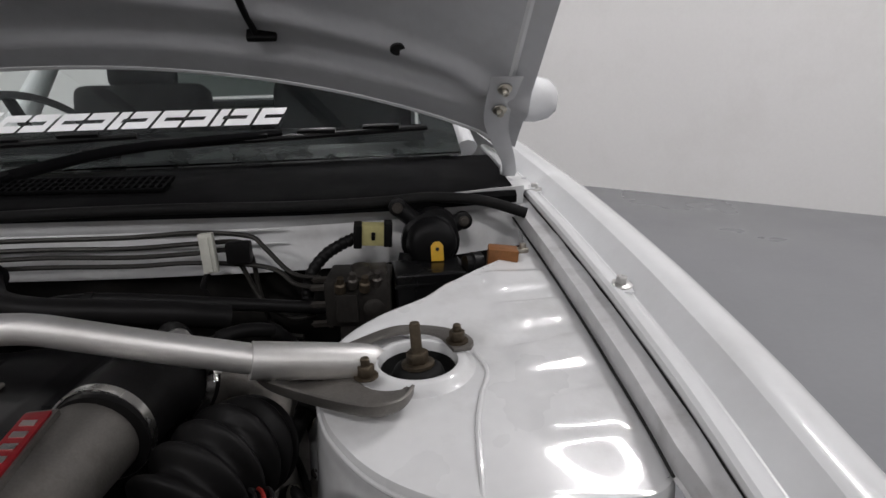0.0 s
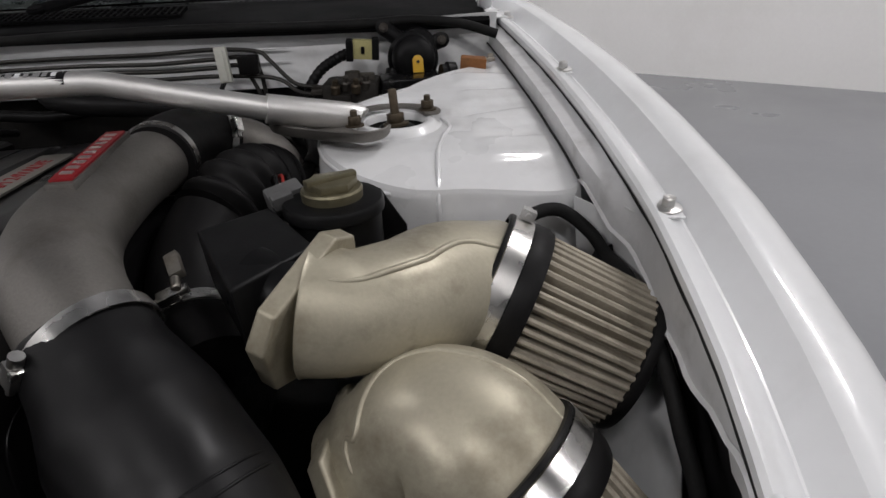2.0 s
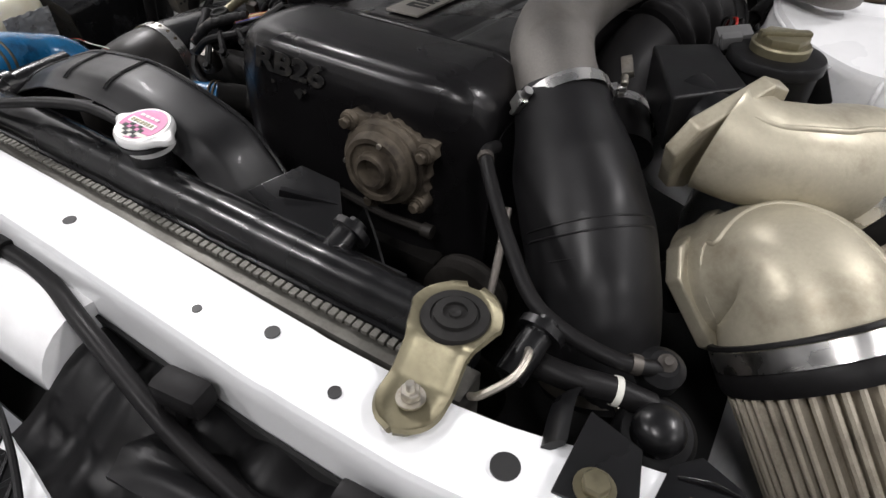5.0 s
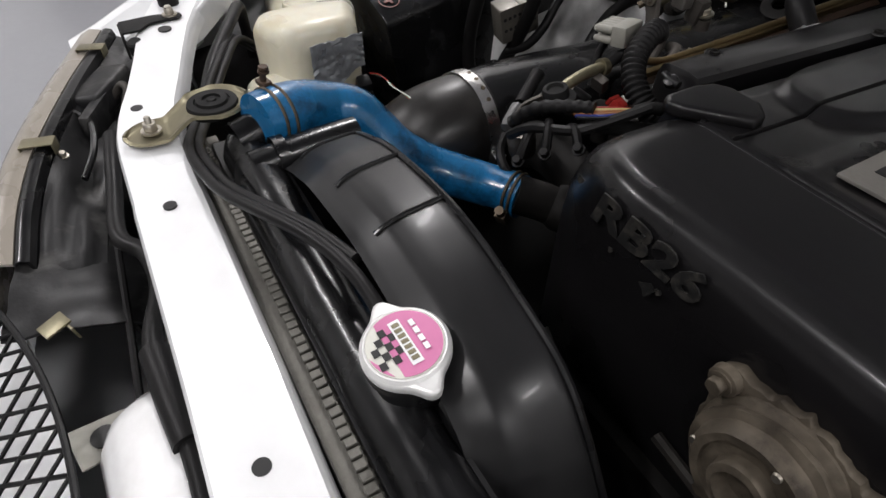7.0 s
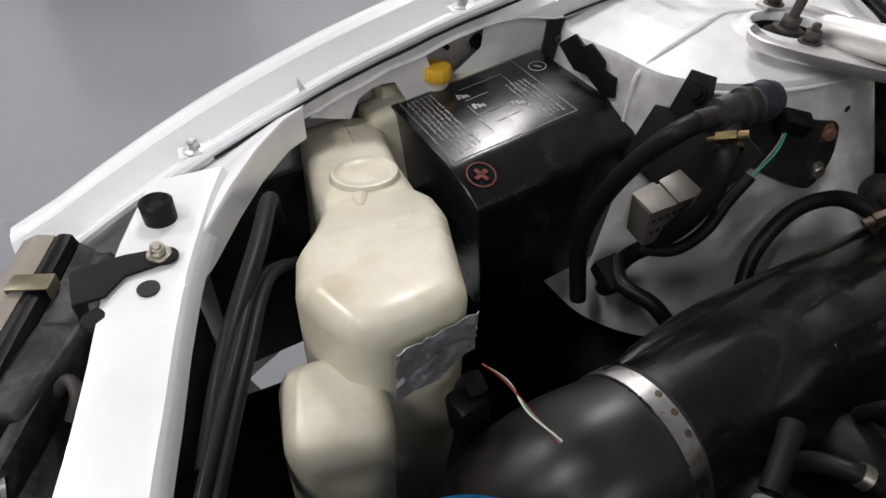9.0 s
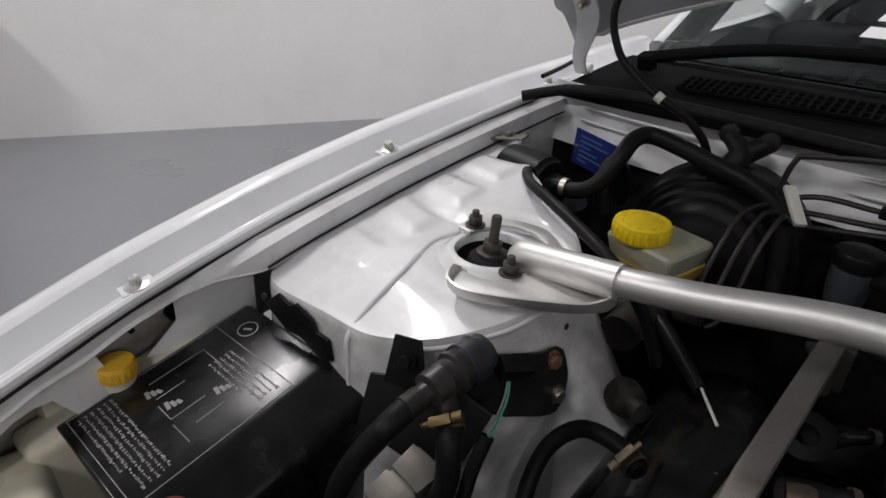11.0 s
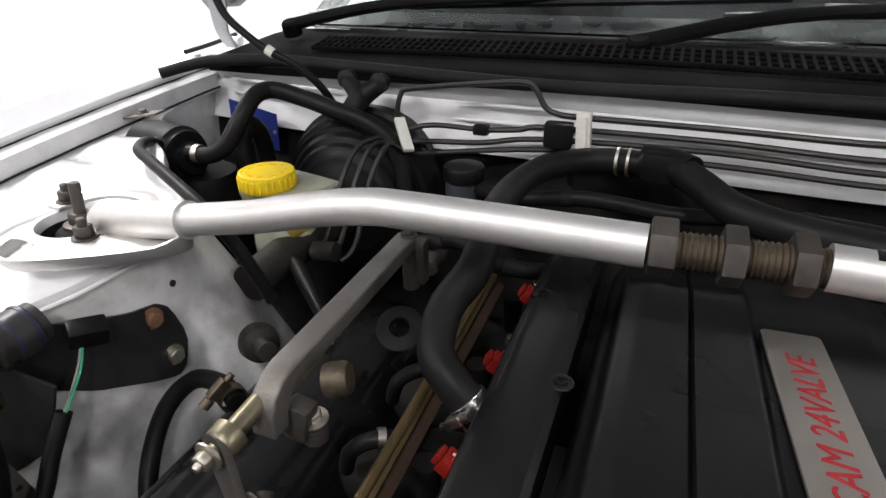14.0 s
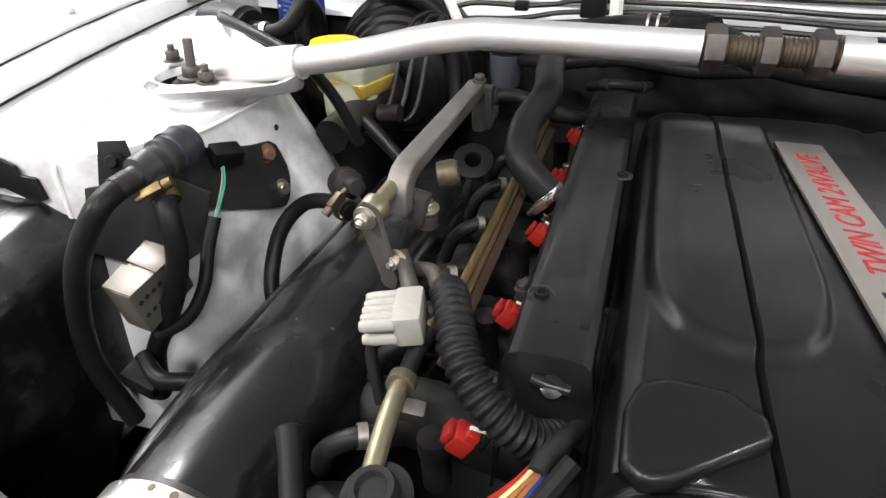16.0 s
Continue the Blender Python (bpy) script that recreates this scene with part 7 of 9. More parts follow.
for k in range(5):
    y = 0.140 - k * 0.1165
    inj = thing("injector", (-0.142, y, 0.76), "fuel injector with a red plastic plug", "injector", "injectors")
    bm = B()
    lathe(bm, (-0.148, y, 0.752), (-0.05, 0, 1), [(0, 0.009), (0.026, 0.009), (0.028, 0.010), (0.040, 0.010), (0.040, 0)], 16)
    part("injector_body", bm, DIRTY_BLOCK, inj)
    bm = B()
    m = pose(-0.133, y, 0.797, 0, 32, 8 * math.sin(k * 2.1))
    box(bm, (0.013, 0.015, 0.015), m, 0.002)
    box(bm, (0.008, 0.009, 0.007), m @ pose(0.002, -0.002, 0.009), 0.0015)
    box(bm, (0.004, 0.012, 0.010), m @ pose(-0.009, 0.0, 0.0), 0.001)
    plug = part("plug", bm, RED, inj, "red injector plug")
    bm = B()
    tube(bm, [m @ Vector((0.008, 0.004, 0.012)), m @ Vector((0.010, -0.002, 0.018)), m @ Vector((-0.004, -0.006, 0.018))], 0.0011, 6)
    part("plug_clip", bm, WHITE_PLASTIC, plug)
    bm = B()
    tube(bm, [m @ Vector((0.010, 0.0, 0)), (-0.118, y + 0.010, 0.80), (-0.114, y + 0.03, 0.795), (-0.118, y + 0.055, 0.785)], 0.0042, 8)
    part("plug_lead", bm, RUBBER, inj)
    bm = B()
    box(bm, (0.018, 0.022, 0.014), pose(-0.128, y + 0.052, 0.780, 8, 20, 0), 0.003)
    nut(bm, (-0.132, y + 0.048, 0.786), (-0.2, 0, 1), 0.009, 0.005, 0.007)
    part("runner_stud", bm, DARK_STEEL, inj)

# throttle linkage
tl = thing("throttle_linkage", (-0.25, -0.05, 0.78), "worn cast alloy throttle linkage arm with bolts", "linkage")
bm = B()
P0, P1 = Vector((-0.2515, -0.108, 0.851)), Vector((-0.243, 0.088, 0.864))
prism(bm, [(0.092, 0.871), (-0.102, 0.859), (-0.116, 0.855), (-0.126, 0.847), (-0.131, 0.836), (-0.132, 0.816), (-0.116, 0.816), (-0.114, 0.829), (-0.108, 0.838), (-0.097, 0.843), (0.092, 0.856)], 0.020, frame_at((-0.2570, 0, 0), (1, -0.043, 0), (0.043, 1, 0)), 0.0028, 3)
part("arm", bm, CAST, tl)
bm = B()
tube(bm, [P1 + Vector((0.002, 0, -0.008)), P1 + Vector((0.003, 0.002, -0.05))], 0.008, 12)
nut(bm, P1 + Vector((0.003, 0, 0.0065)), (0, 0, 1), 0.010, 0.006, 0.008)
box(bm, (0.022, 0.014, 0.045), pose(-0.236, 0.094, 0.842), 0.002)
part("pivot_post", bm, CAST_DARK, tl)
bm = B()
lathe(bm, (-0.262, -0.168, 0.832), (0.10, 1, 0.18), [(0, 0), (0, 0.006), (0.006, 0.0065), (0.006, 0.011), (0.009, 0.0125), (0.018, 0.0125), (0.018, 0.0075), (0.065, 0.0075), (0.065, 0)], 24)
part("pivot_shaft", bm, OLIVE, tl)
bm = B()
lathe(bm, (-0.228, -0.088, 0.838), (1, 0.3, 0.2), [(0, 0), (0, 0.012), (0.004, 0.013), (0.014, 0.013), (0.018, 0.011), (0.018, 0)], 22)
part("bush", bm, BRONZE_NUT, tl, "worn brown bush")
bm = B()
prism(bm, circle(0.012, 14, 90, 270, 0, 0) + [(0.052, -0.008)] + circle(0.009, 10, -90, 90, 0.056, 0) + [(0.052, 0.008)], 0.006, frame_at((-0.262, -0.160, 0.832), (-0.3, -1, 0.1), (0.42, -0.05, -0.9)), 0.001)
part("bell_crank", bm, CAST_DARK, tl)
for o, a in (((-0.237, -0.168, 0.796), (-0.3, -1, 0.1)), ((-0.235, -0.098, 0.808), (0, -0.2, 1)), ((-0.262, -0.170, 0.834), (-0.1, -1, -0.1))):
    bm = B()
    nut(bm, o, a, 0.0115, 0.007, 0.0105, 0.004, 0.003)
    part("link_bolt", bm, ZINC, tl)
for dx in (0, 0.012):
    bm = B()
    tube(bm, [(-0.236 + dx, -0.160, 0.798 - dx), (-0.215 + dx, -0.195 + 2 * dx, 0.790), (-0.19 + dx * 0.5, -0.235 + 2 * dx, 0.785)], [0.006, 0.0075, 0.0065], 12)
    part("link_rod", bm, CAST_DARK, tl)
bm = B()
box(bm, (0.020, 0.018, 0.030), pose(-0.243, -0.104, 0.812, 0, 10, 0), 0.004)
tube(bm, [(-0.236, -0.098, 0.803), (-0.236, -0.098, 0.790)], 0.0095, 14)
part("bracket", bm, CAST_DARK, tl)
bm = B()
lathe(bm, (-0.235, 0.05, 0.790), (0.1, -0.5, 0.8), [(0, 0.022), (0.004, 0.023), (0.006, 0.018), (0.006, 0.010), (0.002, 0.009)], 28)
part("throttle_pulley", bm, DIRTY_BLOCK, tl)

# grey plug with its corrugated loom
gp = thing("loom_plug", (-0.185, -0.29, 0.83), "pale grey multi-way cable plug with a corrugated black loom", "connector")
bm = B()
D = Vector((-0.9, -0.25, -0.12)).normalized()
m = frame_at((-0.176, -0.290, 0.848), D, (0, 0, 1))
m = m @ Matrix.Scale(0.86, 4)
box(bm, (0.024, 0.038, 0.020), m, 0.003)
pb_ = part("plug_body", bm, GREY_PLASTIC, gp)
for i in range(5):
    for j in range(2):
        bm = B()
        tube(bm, [m @ Vector((-0.0058 + 0.0116 * j, -0.0152 + 0.0076 * i, 0.008)), m @ Vector((-0.0058 + 0.0116 * j, -0.0152 + 0.0076 * i, 0.024 + 0.004 * ((i + j) % 2))), m @ Vector((-0.0058 + 0.0116 * j, -0.0152 + 0.0076 * i, 0.032))], [0.0042, 0.0040, 0.0028], 10, 2)
        part("plug_pin", bm, GREY_PLASTIC, pb_)
bm = B()
tube(bm, [(-0.162, -0.262, 0.848), (-0.157, -0.272, 0.853), (-0.148, -0.292, 0.852), (-0.137, -0.313, 0.845), (-0.123, -0.326, 0.835), (-0.107, -0.331, 0.824), (-0.093, -0.328, 0.814), (-0.081, -0.318, 0.806)], 0.0108, 20, 40, ripple=(0.0011, 26))
part("corrugated_loom", bm, RUBBER, gp, smooth=70)
for k, mat in enumerate((RED, PALE_YELLOW, BROWN, BROWN, BLUE_TAG, RUBBER)):
    bm = B()
    tube(bm, [(-0.089 + 0.0022 * k, -0.352, 0.824 + 0.001 * (k % 2)), (-0.0955 + 0.0028 * k, -0.366 + 0.0006 * k, 0.826), (-0.107 + 0.0034 * k, -0.381 - 0.001 * k, 0.825), (-0.125 + 0.003 * k, -0.395 - 0.001 * k, 0.819)], 0.0015, 6)
    part("wire", bm, mat, gp)
bm = B()
tube(bm, [(-0.072, -0.318, 0.818), (-0.077, -0.334, 0.826), (-0.083, -0.347, 0.827), (-0.086, -0.357, 0.825)], 0.0072, 14, flat=0.7)
part("taped_loom", bm, RUBBER_DULL, gp)
bm = B()
tube(bm, [(-0.165, -0.285, 0.836), (-0.170, -0.300, 0.828), (-0.171, -0.315, 0.820)], 0.0055, 10)
tube(bm, [(-0.196, -0.290, 0.838), (-0.200, -0.298, 0.818), (-0.19, -0.31, 0.79)], 0.004, 10)
part("lead", bm, RUBBER, gp)

# coolant sensor, bung, bleed parts near the thermostat
cs = thing("coolant_sensor", (-0.21, -0.38, 0.74), "grey and black coolant sensor plug on a short lead", "sensor")
bm = B()
d = Vector((-0.45, 0.75, 0.35)).normalized()
lathe(bm, Vector((-0.198, -0.405, 0.770)), d, [(-0.010, 0), (-0.010, 0.0075), (0.0, 0.009), (0.018, 0.0092), (0.020, 0.0075), (0.020, 0)], 8)
part("plug", bm, DARK_GREY_PLASTIC, cs)
bm = B()
lathe(bm, Vector((-0.198, -0.405, 0.770)) + d * 0.024, d, [(0, 0.0075), (0.03, 0.007), (0.045, 0.008), (0.047, 0.006), (0.047, 0)], 14)
tube(bm, [(-0.192, -0.415, 0.762), (-0.185, -0.425, 0.75), (-0.17, -0.43, 0.74), (-0.15, -0.42, 0.72)], 0.005, 8)
part("boot", bm, RUBBER, cs)
bg = thing("rubber_bung", (-0.158, -0.381, 0.79), "grey rubber bung on a small metal stay", "bung")
bm = B()
lathe(bm, (-0.158, -0.381, 0.798), (-0.1, -0.2, 1), [(0, 0.010), (0.008, 0.012), (0.010, 0.0185), (0.013, 0.019), (0.015, 0.013), (0.021, 0.0125), (0.0235, 0.0115), (0.0235, 0.0085), (0.0205, 0.007), (0.0205, 0)], 28)
part("bung_body", bm, RUBBER_DULL, bg)
bm = B()
tube(bm, [(-0.165, -0.395, 0.812), (-0.175, -0.41, 0.80), (-0.17, -0.42, 0.785)], 0.006, 8, flat=0.5)
part("stay", bm, DARK_STEEL, bg)
lo2 = thing("wiring_loom", (-0.1, -0.37, 0.82), "black taped wiring loom crossing the cam cover", "cable")
bm = B()
tube(bm, [(-0.17, -0.425, 0.79), (-0.150, -0.415, 0.812), (-0.125, -0.398, 0.822), (-0.105, -0.385, 0.826)], 0.0062, 12, 14, ripple=(0.0007, 9))
tube(bm, [(-0.165, -0.43, 0.78), (-0.14, -0.425, 0.80), (-0.105, -0.405, 0.81), (-0.09, -0.385, 0.82), (-0.07, -0.355, 0.838)], 0.005, 8)
part("loom", bm, RUBBER, lo2)
bm = B()
tube(bm, [(-0.108, -0.390, 0.812), (-0.094, -0.376, 0.812), (-0.080, -0.352, 0.808), (-0.078, -0.332, 0.80), (-0.082, -0.320, 0.78)], 0.0075, 12)
part("taped_loom", bm, RUBBER_DULL, lo2)
for k, (a, b) in enumerate((((-0.14, -0.405, 0.80), (-0.11, -0.43, 0.79)), ((-0.15, -0.41, 0.79), (-0.135, -0.44, 0.77)), ((-0.12, -0.40, 0.80), (-0.09, -0.41, 0.80)))):
    bm = B()
    tube(bm, [a, Vector(a).lerp(Vector(b), 0.5) + Vector((0, 0, 0.012)), b], 0.0045, 8)
    nut(bm, b, (0.2, -0.6, 0.8), 0.008, 0.006, 0.006)
    part("sensor_plug", bm, RUBBER, lo2)

# ---- strut brace ----
sb = thing("strut_brace", (0.0, -0.02, 0.88), "brushed aluminium strut brace with a threaded adjuster", "strut brace")
BAR_L = [(0.067, -0.0195, 0.9490), (0.19, -0.029, 0.9490), (0.225, -0.031, 0.9475), (0.262, -0.034, 0.9405), (0.33, -0.038, 0.926), (0.415, -0.042, 0.909)]
BAR_R = [(-0.410, -0.014, 0.9045), (-0.33, -0.016, 0.920), (-0.262, -0.018, 0.9375), (-0.222, -0.019, 0.9450), (-0.185, -0.020, 0.9470), (-0.0295, -0.024, 0.9480)]
for pts in (BAR_L, BAR_R):
    bm = B()
    tube(bm, pts, 0.0138, 28, 10)
    part("tube", bm, ALU, sb)
bm = B()
tube(bm, [(-0.036, -0.024, 0.948), (0.0245, -0.022, 0.9485), (0.085, -0.020, 0.949)], 0.0110, 20, 120, ripple=(0.0007, 40))
part("threaded_rod", bm, BRONZE_NUT, sb, "rusty threaded adjuster rod")
for x, wd in ((-0.0208, 0.0155), (0.0180, 0.0130), (0.0540, 0.0130)):
    bm = B()
    prism(bm, circle(0.0190, 6), wd, frame_at((x - wd / 2, -0.0236 + 0.004 * (x + 0.03) / 0.11, 0.9482), (1, 0.03, 0.008), (0, 0.3, 1)), 0.0022, 2)
    part("lock_nut", bm, DARK_STEEL, sb, "dark hexagonal lock nut")
bm = B()
m = frame_at((0.083, -0.020, 0.949), (1, -0.08, 0.0), (0, -0.5, 1))
sheet(bm, lambda u, v: m @ Vector((0.0142 * math.cos((u - 0.5) * 1.9), 0.0142 * math.sin((u - 0.5) * 1.9), 0.004 + v * 0.105)), 12, 10, 0.0004)
stk = part("sticker", bm, BLACK_GLOSS, sb, "black sticker with pale bars")
for k in range(9):
    bm = B()
    z0 = 0.012 + k * 0.0102
    sheet(bm, lambda u, v: m @ Vector((0.0147 * math.cos((u - 0.5) * 0.5), 0.0147 * math.sin((u - 0.5) * 0.5), z0 + v * (0.006 if k % 3 else 0.008))), 4, 2, 0.0002)
    part("sticker_mark", bm, INK_WHITE if k % 4 == 0 else INK_GREY, stk)
for s in (-1, 1):
    end = Vector(BAR_L[-1]) if s > 0 else Vector(BAR_R[0])
    bm = B()
    foot = Vector((s * 0.497, -0.020 if s > 0 else -0.008, 0.890))
    inner = end + (end - foot).normalized() * 0.012
    tube(bm, [inner, end, foot, foot + Vector((s * 0.012, 0.002, -0.004))], [0.0170, 0.0170, 0.0172, 0.0150], 24, 4)
    part("sleeve", bm, ALU, sb, "welded aluminium end sleeve")
    bm = B()
    cx = STRUT[0]
    inner = [(0.541, -0.062), (0.520, -0.064), (0.502, -0.054), (0.493, -0.030), (0.492, 0.0), (0.498, 0.024), (0.513, 0.043), (0.538, 0.054), (0.562, 0.052), (0.577, 0.040), (0.584, 0.020), (0.588, 0.006)]
    outer = [(0.606, 0.008), (0.611, 0.022), (0.604, 0.042), (0.583, 0.060), (0.556, 0.070), (0.528, 0.070), (0.498, 0.050), (0.466, 0.024), (0.440, 0.008), (0.412, -0.008), (0.404, -0.026), (0.424, -0.049), (0.466, -0.077), (0.500, -0.094), (0.518, -0.096), (0.532, -0.089), (0.541, -0.072)]
    outer = [q.to_2d()[:] for q in spline([Vector((a, b, 0)) for a, b in outer], 4)]
    path = [(x - cx, y) for x, y in [Vector((a, b, 0)).to_2d() for a, b in [q.to_2d()[:] for q in spline([Vector((a, b, 0)) for a, b in inner], 3)]] + outer]
    if s > 0:
        pts2 = [(cx + x, y) for x, y in path]
    else:
        pts2 = [(-(cx + x), y) for x, y in path][::-1]
    prism(bm, pts2, 0.0042, pose(0, 0, 0.8785), 0.0010)
    plate = part("foot_plate", bm, CAST if s > 0 else ALU, sb, "curved aluminium foot plate")
    bm = B()
    lip = [q.to_2d() for q in spline([Vector((a, b, 0)) for a, b in ((0.402, -0.014), (0.404, -0.028), (0.424, -0.050), (0.466, -0.078), (0.500, -0.0955), (0.518, -0.0975), (0.533, -0.090), (0.5415, -0.072), (0.540, -0.060))], 6)]
    b = bmesh.new()
    rows = []
    for i, p in enumerate(lip):
        d = (lip[min(i + 1, len(lip) - 1)] - lip[max(i - 1, 0)]).normalized()
        n = Vector((d.y, -d.x))
        h = 0.012 * min(1, 0.15 + (len(lip) - 1 - i) / 7) + 0.010 * max(0, 1 - i / 10)
        ring = []
        for o, z in ((0.0, 0.0), (0.0022, 0.003), (0.0036, h), (0.0016, h + 0.0008), (0.0002, h - 0.0005), (-0.0012, 0.0045), (-0.005, 0.0035), (-0.005, 0.0)):
            q = p + n * o
            ring.append(b.verts.new((s * q.x, q.y, 0.8790 + z)))
        rows.append(ring)
    for a, c in zip(rows, rows[1:]):
        for k in range(8):
            b.faces.new((a[k], a[(k + 1) % 8], c[(k + 1) % 8], c[k]))
    b.faces.new(rows[0])
    b.faces.new(rows[-1][::-1])
    bmesh.ops.recalc_face_normals(b, faces=b.faces[:])
    join(bm, b)
    part("turned_edge", bm, CAST if s > 0 else ALU, plate)
    for x, y in ((0.594, 0.023), (0.502, -0.036)):
        bm = B()
        nut(bm, (s * x, y, 0.8825), (0, 0, 1), 0.0145, 0.0105, 0.0115, 0.007, 0.0042)
        part("stud_nut", bm, BRONZE_NUT if s > 0 else DARK_STEEL, plate, "weathered flange nut")

# ---- firewall plumbing ----
LINES = (
    ((-0.363, 0.885), (-0.362, 0.92), (-0.356, 0.944), (-0.345, 0.950), (-0.27, 0.958), (-0.20, 0.965), (-0.183, 0.958), (-0.170, 0.938), (-0.155, 0.931), (-0.125, 0.929), (0.019, 0.931), (0.154, 0.931), (0.26, 0.934), (0.333, 0.930), (0.355, 0.915), (0.392, 0.880), (0.43, 0.872)),
    ((-0.375, 0.885), (-0.34, 0.90), (-0.31, 0.904), (-0.249, 0.903), (-0.20, 0.908), (-0.164, 0.914), (0.022, 0.918), (0.159, 0.916), (0.254, 0.919), (0.32, 0.921), (0.335, 0.90), (0.342, 0.84), (0.36, 0.79), (0.40, 0.785)),
    ((-0.37, 0.872), (-0.335, 0.883), (-0.25, 0.887), (-0.169, 0.900), (0.024, 0.907), (0.163, 0.904), (0.255, 0.906), (0.30, 0.908), (0.318, 0.888), (0.345, 0.835), (0.385, 0.815), (0.42, 0.82)),
    ((-0.35, 0.866), (-0.169, 0.888), (0.024, 0.894), (0.163, 0.892), (0.255, 0.893), (0.36, 0.890), (0.40, 0.868), (0.44, 0.862)),
)
for k, ln in enumerate(LINES):
    t = thing("brake_line", (0.0, 0.33, 0.90), "dark steel brake line run along the white firewall", "brake line", "brake lines")
    bm = B()
    pts = []
    for x, z in ln:
        y = firewall_y(x) - 0.030 - 0.004 * k - (0.045 * min(1, max(0, (x - 0.30) / 0.1)))
        if x < -0.30:
            y -= 0.35 * (-0.30 - x)
        pts.append((x, y, z))
    tube(bm, pts, 0.0036, 8, 6)
    part("line", bm, COPPER, t)
for x, y, z, tl_, wd in ((-0.118, 0.322, 0.913, 0.054, 0.017), (0.281, 0.281, 0.914, 0.056, 0.019)):
    t = thing("line_clip", (x, y, z - 0.03), "white plastic clip holding the brake lines", "clip", "line clips")
    bm = B()
    box(bm, (wd, 0.014, tl_), pose(x, y, z, -8, -4, 0), 0.002)
    box(bm, (wd * 0.5, 0.004, tl_ * 0.86), pose(x, y - 0.008, z, -8, -4, 0), 0.001)
    part("clip_body", bm, WHITE_PLASTIC, t)
    bm = B()
    box(bm, (0.034, 0.02, 0.030), pose(x - 0.030 if x < 0 else x + 0.040, y + 0.004, z - 0.002), 0.004)
    tube(bm, [(x, y, z - 0.02), (x - 0.012, y - 0.006, z - 0.045), (x - 0.008, y - 0.004, z - 0.06)], 0.004, 8)
    part("line_block", bm, RUBBER, t, "black rubber line block")
for x, z in ((-0.25, 0.903),):
    bm = B()
    box(bm, (0.020, 0.016, 0.013), pose(x, firewall_y(x) - 0.034, z), 0.003)
    part("line", bm, RUBBER, t, "black line sleeve")
for x0, x1 in ((-0.70, -0.48), (-0.30, 0.38)):
    for k in range(2):
        bm = B()
        z = 0.905 + 0.022 * k
        tube(bm, [(x, firewall_y(x) - 0.0005, z) for x in np.linspace(x0, x1, 12)], [0.0008] + [0.0026] * 10 + [0.0008], 8, 2)
        part("pressed_rib", bm, WHITE_IN, car)
# small studs on the firewall
for x, z in ((-0.15, 0.957), (0.10, 0.955), (0.16, 0.954)):
    t = thing("trim_stud", (x, firewall_y(x), z), "small dark trim stud in the firewall", "stud", "trim studs")
    bm = B()
    lathe(bm, (x, firewall_y(x) - 0.002, z), (0, -1, 0), [(0, 0.003), (0.008, 0.0025), (0.008, 0)], 10)
    part("stud_pin", bm, RUBBER, t)

# ABS unit, cover and wiper motor (far corner beyond the tower)
ab = thing("abs_unit", (0.49, 0.24, 0.75), "stained metal brake modulator with pipe unions", "brake unit")
bm = B()
box(bm, (0.088, 0.075, 0.066), pose(0.487, 0.250, 0.852, 0, 0, -6), 0.006)
box(bm, (0.066, 0.065, 0.07), pose(0.49, 0.25, 0.79), 0.005)
box(bm, (0.030, 0.010, 0.040), pose(0.470, 0.208, 0.850, 0, 0, -6), 0.003)
lathe(bm, (0.505, 0.214, 0.846), (0, -1, 0), [(0, 0.014), (0.006, 0.014), (0.008, 0.011), (0.008, 0)], 24)
part("modulator_block", bm, GRIMY_CAST, ab)
for k in range(4):
    bm = B()
    lathe(bm, (0.462 + 0.016 * k, 0.212 + 0.004 * (k % 2), 0.872 + 0.004 * (k % 2)), (0.1, -0.3, 1), [(0, 0.0075), (0.012, 0.0075), (0.014, 0.005), (0.022, 0.0045), (0.022, 0)], 14)
    part("solenoid", bm, DARK_STEEL if k % 2 else BRONZE_NUT, ab)
bm = B()
lathe(bm, (0.49, 0.235, 0.880), (0, 0, 1), [(0, 0.017), (0.008, 0.017), (0.010, 0.013), (0.020, 0.012), (0.020, 0)], 20)
box(bm, (0.03, 0.03, 0.014), pose(0.51, 0.25, 0.886), 0.003)
part("valve_top", bm, DARK_STEEL, ab)
for z, y in ((0.870, 0.235), (0.850, 0.225), (0.872, 0.262), (0.822, 0.225)):
    bm = B()
    lathe(bm, (0.448, y, z), (-1, 0, 0), [(0, 0.007), (0.006, 0.007), (0.006, 0.005), (0.026, 0.005), (0.026, 0.003), (0.03, 0)], 6)
    part("pipe_union", bm, DARK_STEEL, ab)
rb = thing("relay_box", (0.575, 0.235, 0.78), "black plastic relay cover beside the brake unit", "box")
bm = B()
box(bm, (0.099, 0.070, 0.088), pose(0.5835, 0.262, 0.840, 0, 0, 3), 0.004, 3)
box(bm, (0.103, 0.074, 0.006), pose(0.5835, 0.262, 0.868, 0, 0, 3), 0.002)
part("relay_cover", bm, BLACK_GLOSS, rb)
wm = thing("wiper_motor", (0.59, 0.33, 0.86), "black wiper motor bolted to the firewall", "motor")
bm = B()
lathe(bm, (0.592, 0.330, 0.900), (0.05, -1, 0.15), [(-0.01, 0.044), (0.008, 0.044), (0.012, 0.038), (0.030, 0.036), (0.038, 0.030), (0.042, 0.018), (0.043, 0)], 36)
tube(bm, [(0.560, 0.318, 0.885), (0.556, 0.312, 0.862), (0.560, 0.308, 0.835)], [0.016, 0.016, 0.014], 16)
lathe(bm, (0.60, 0.335, 0.915), (0, -1, 0.2), [(-0.02, 0.036), (0.0, 0.036), (0.012, 0.032), (0.014, 0)], 30)
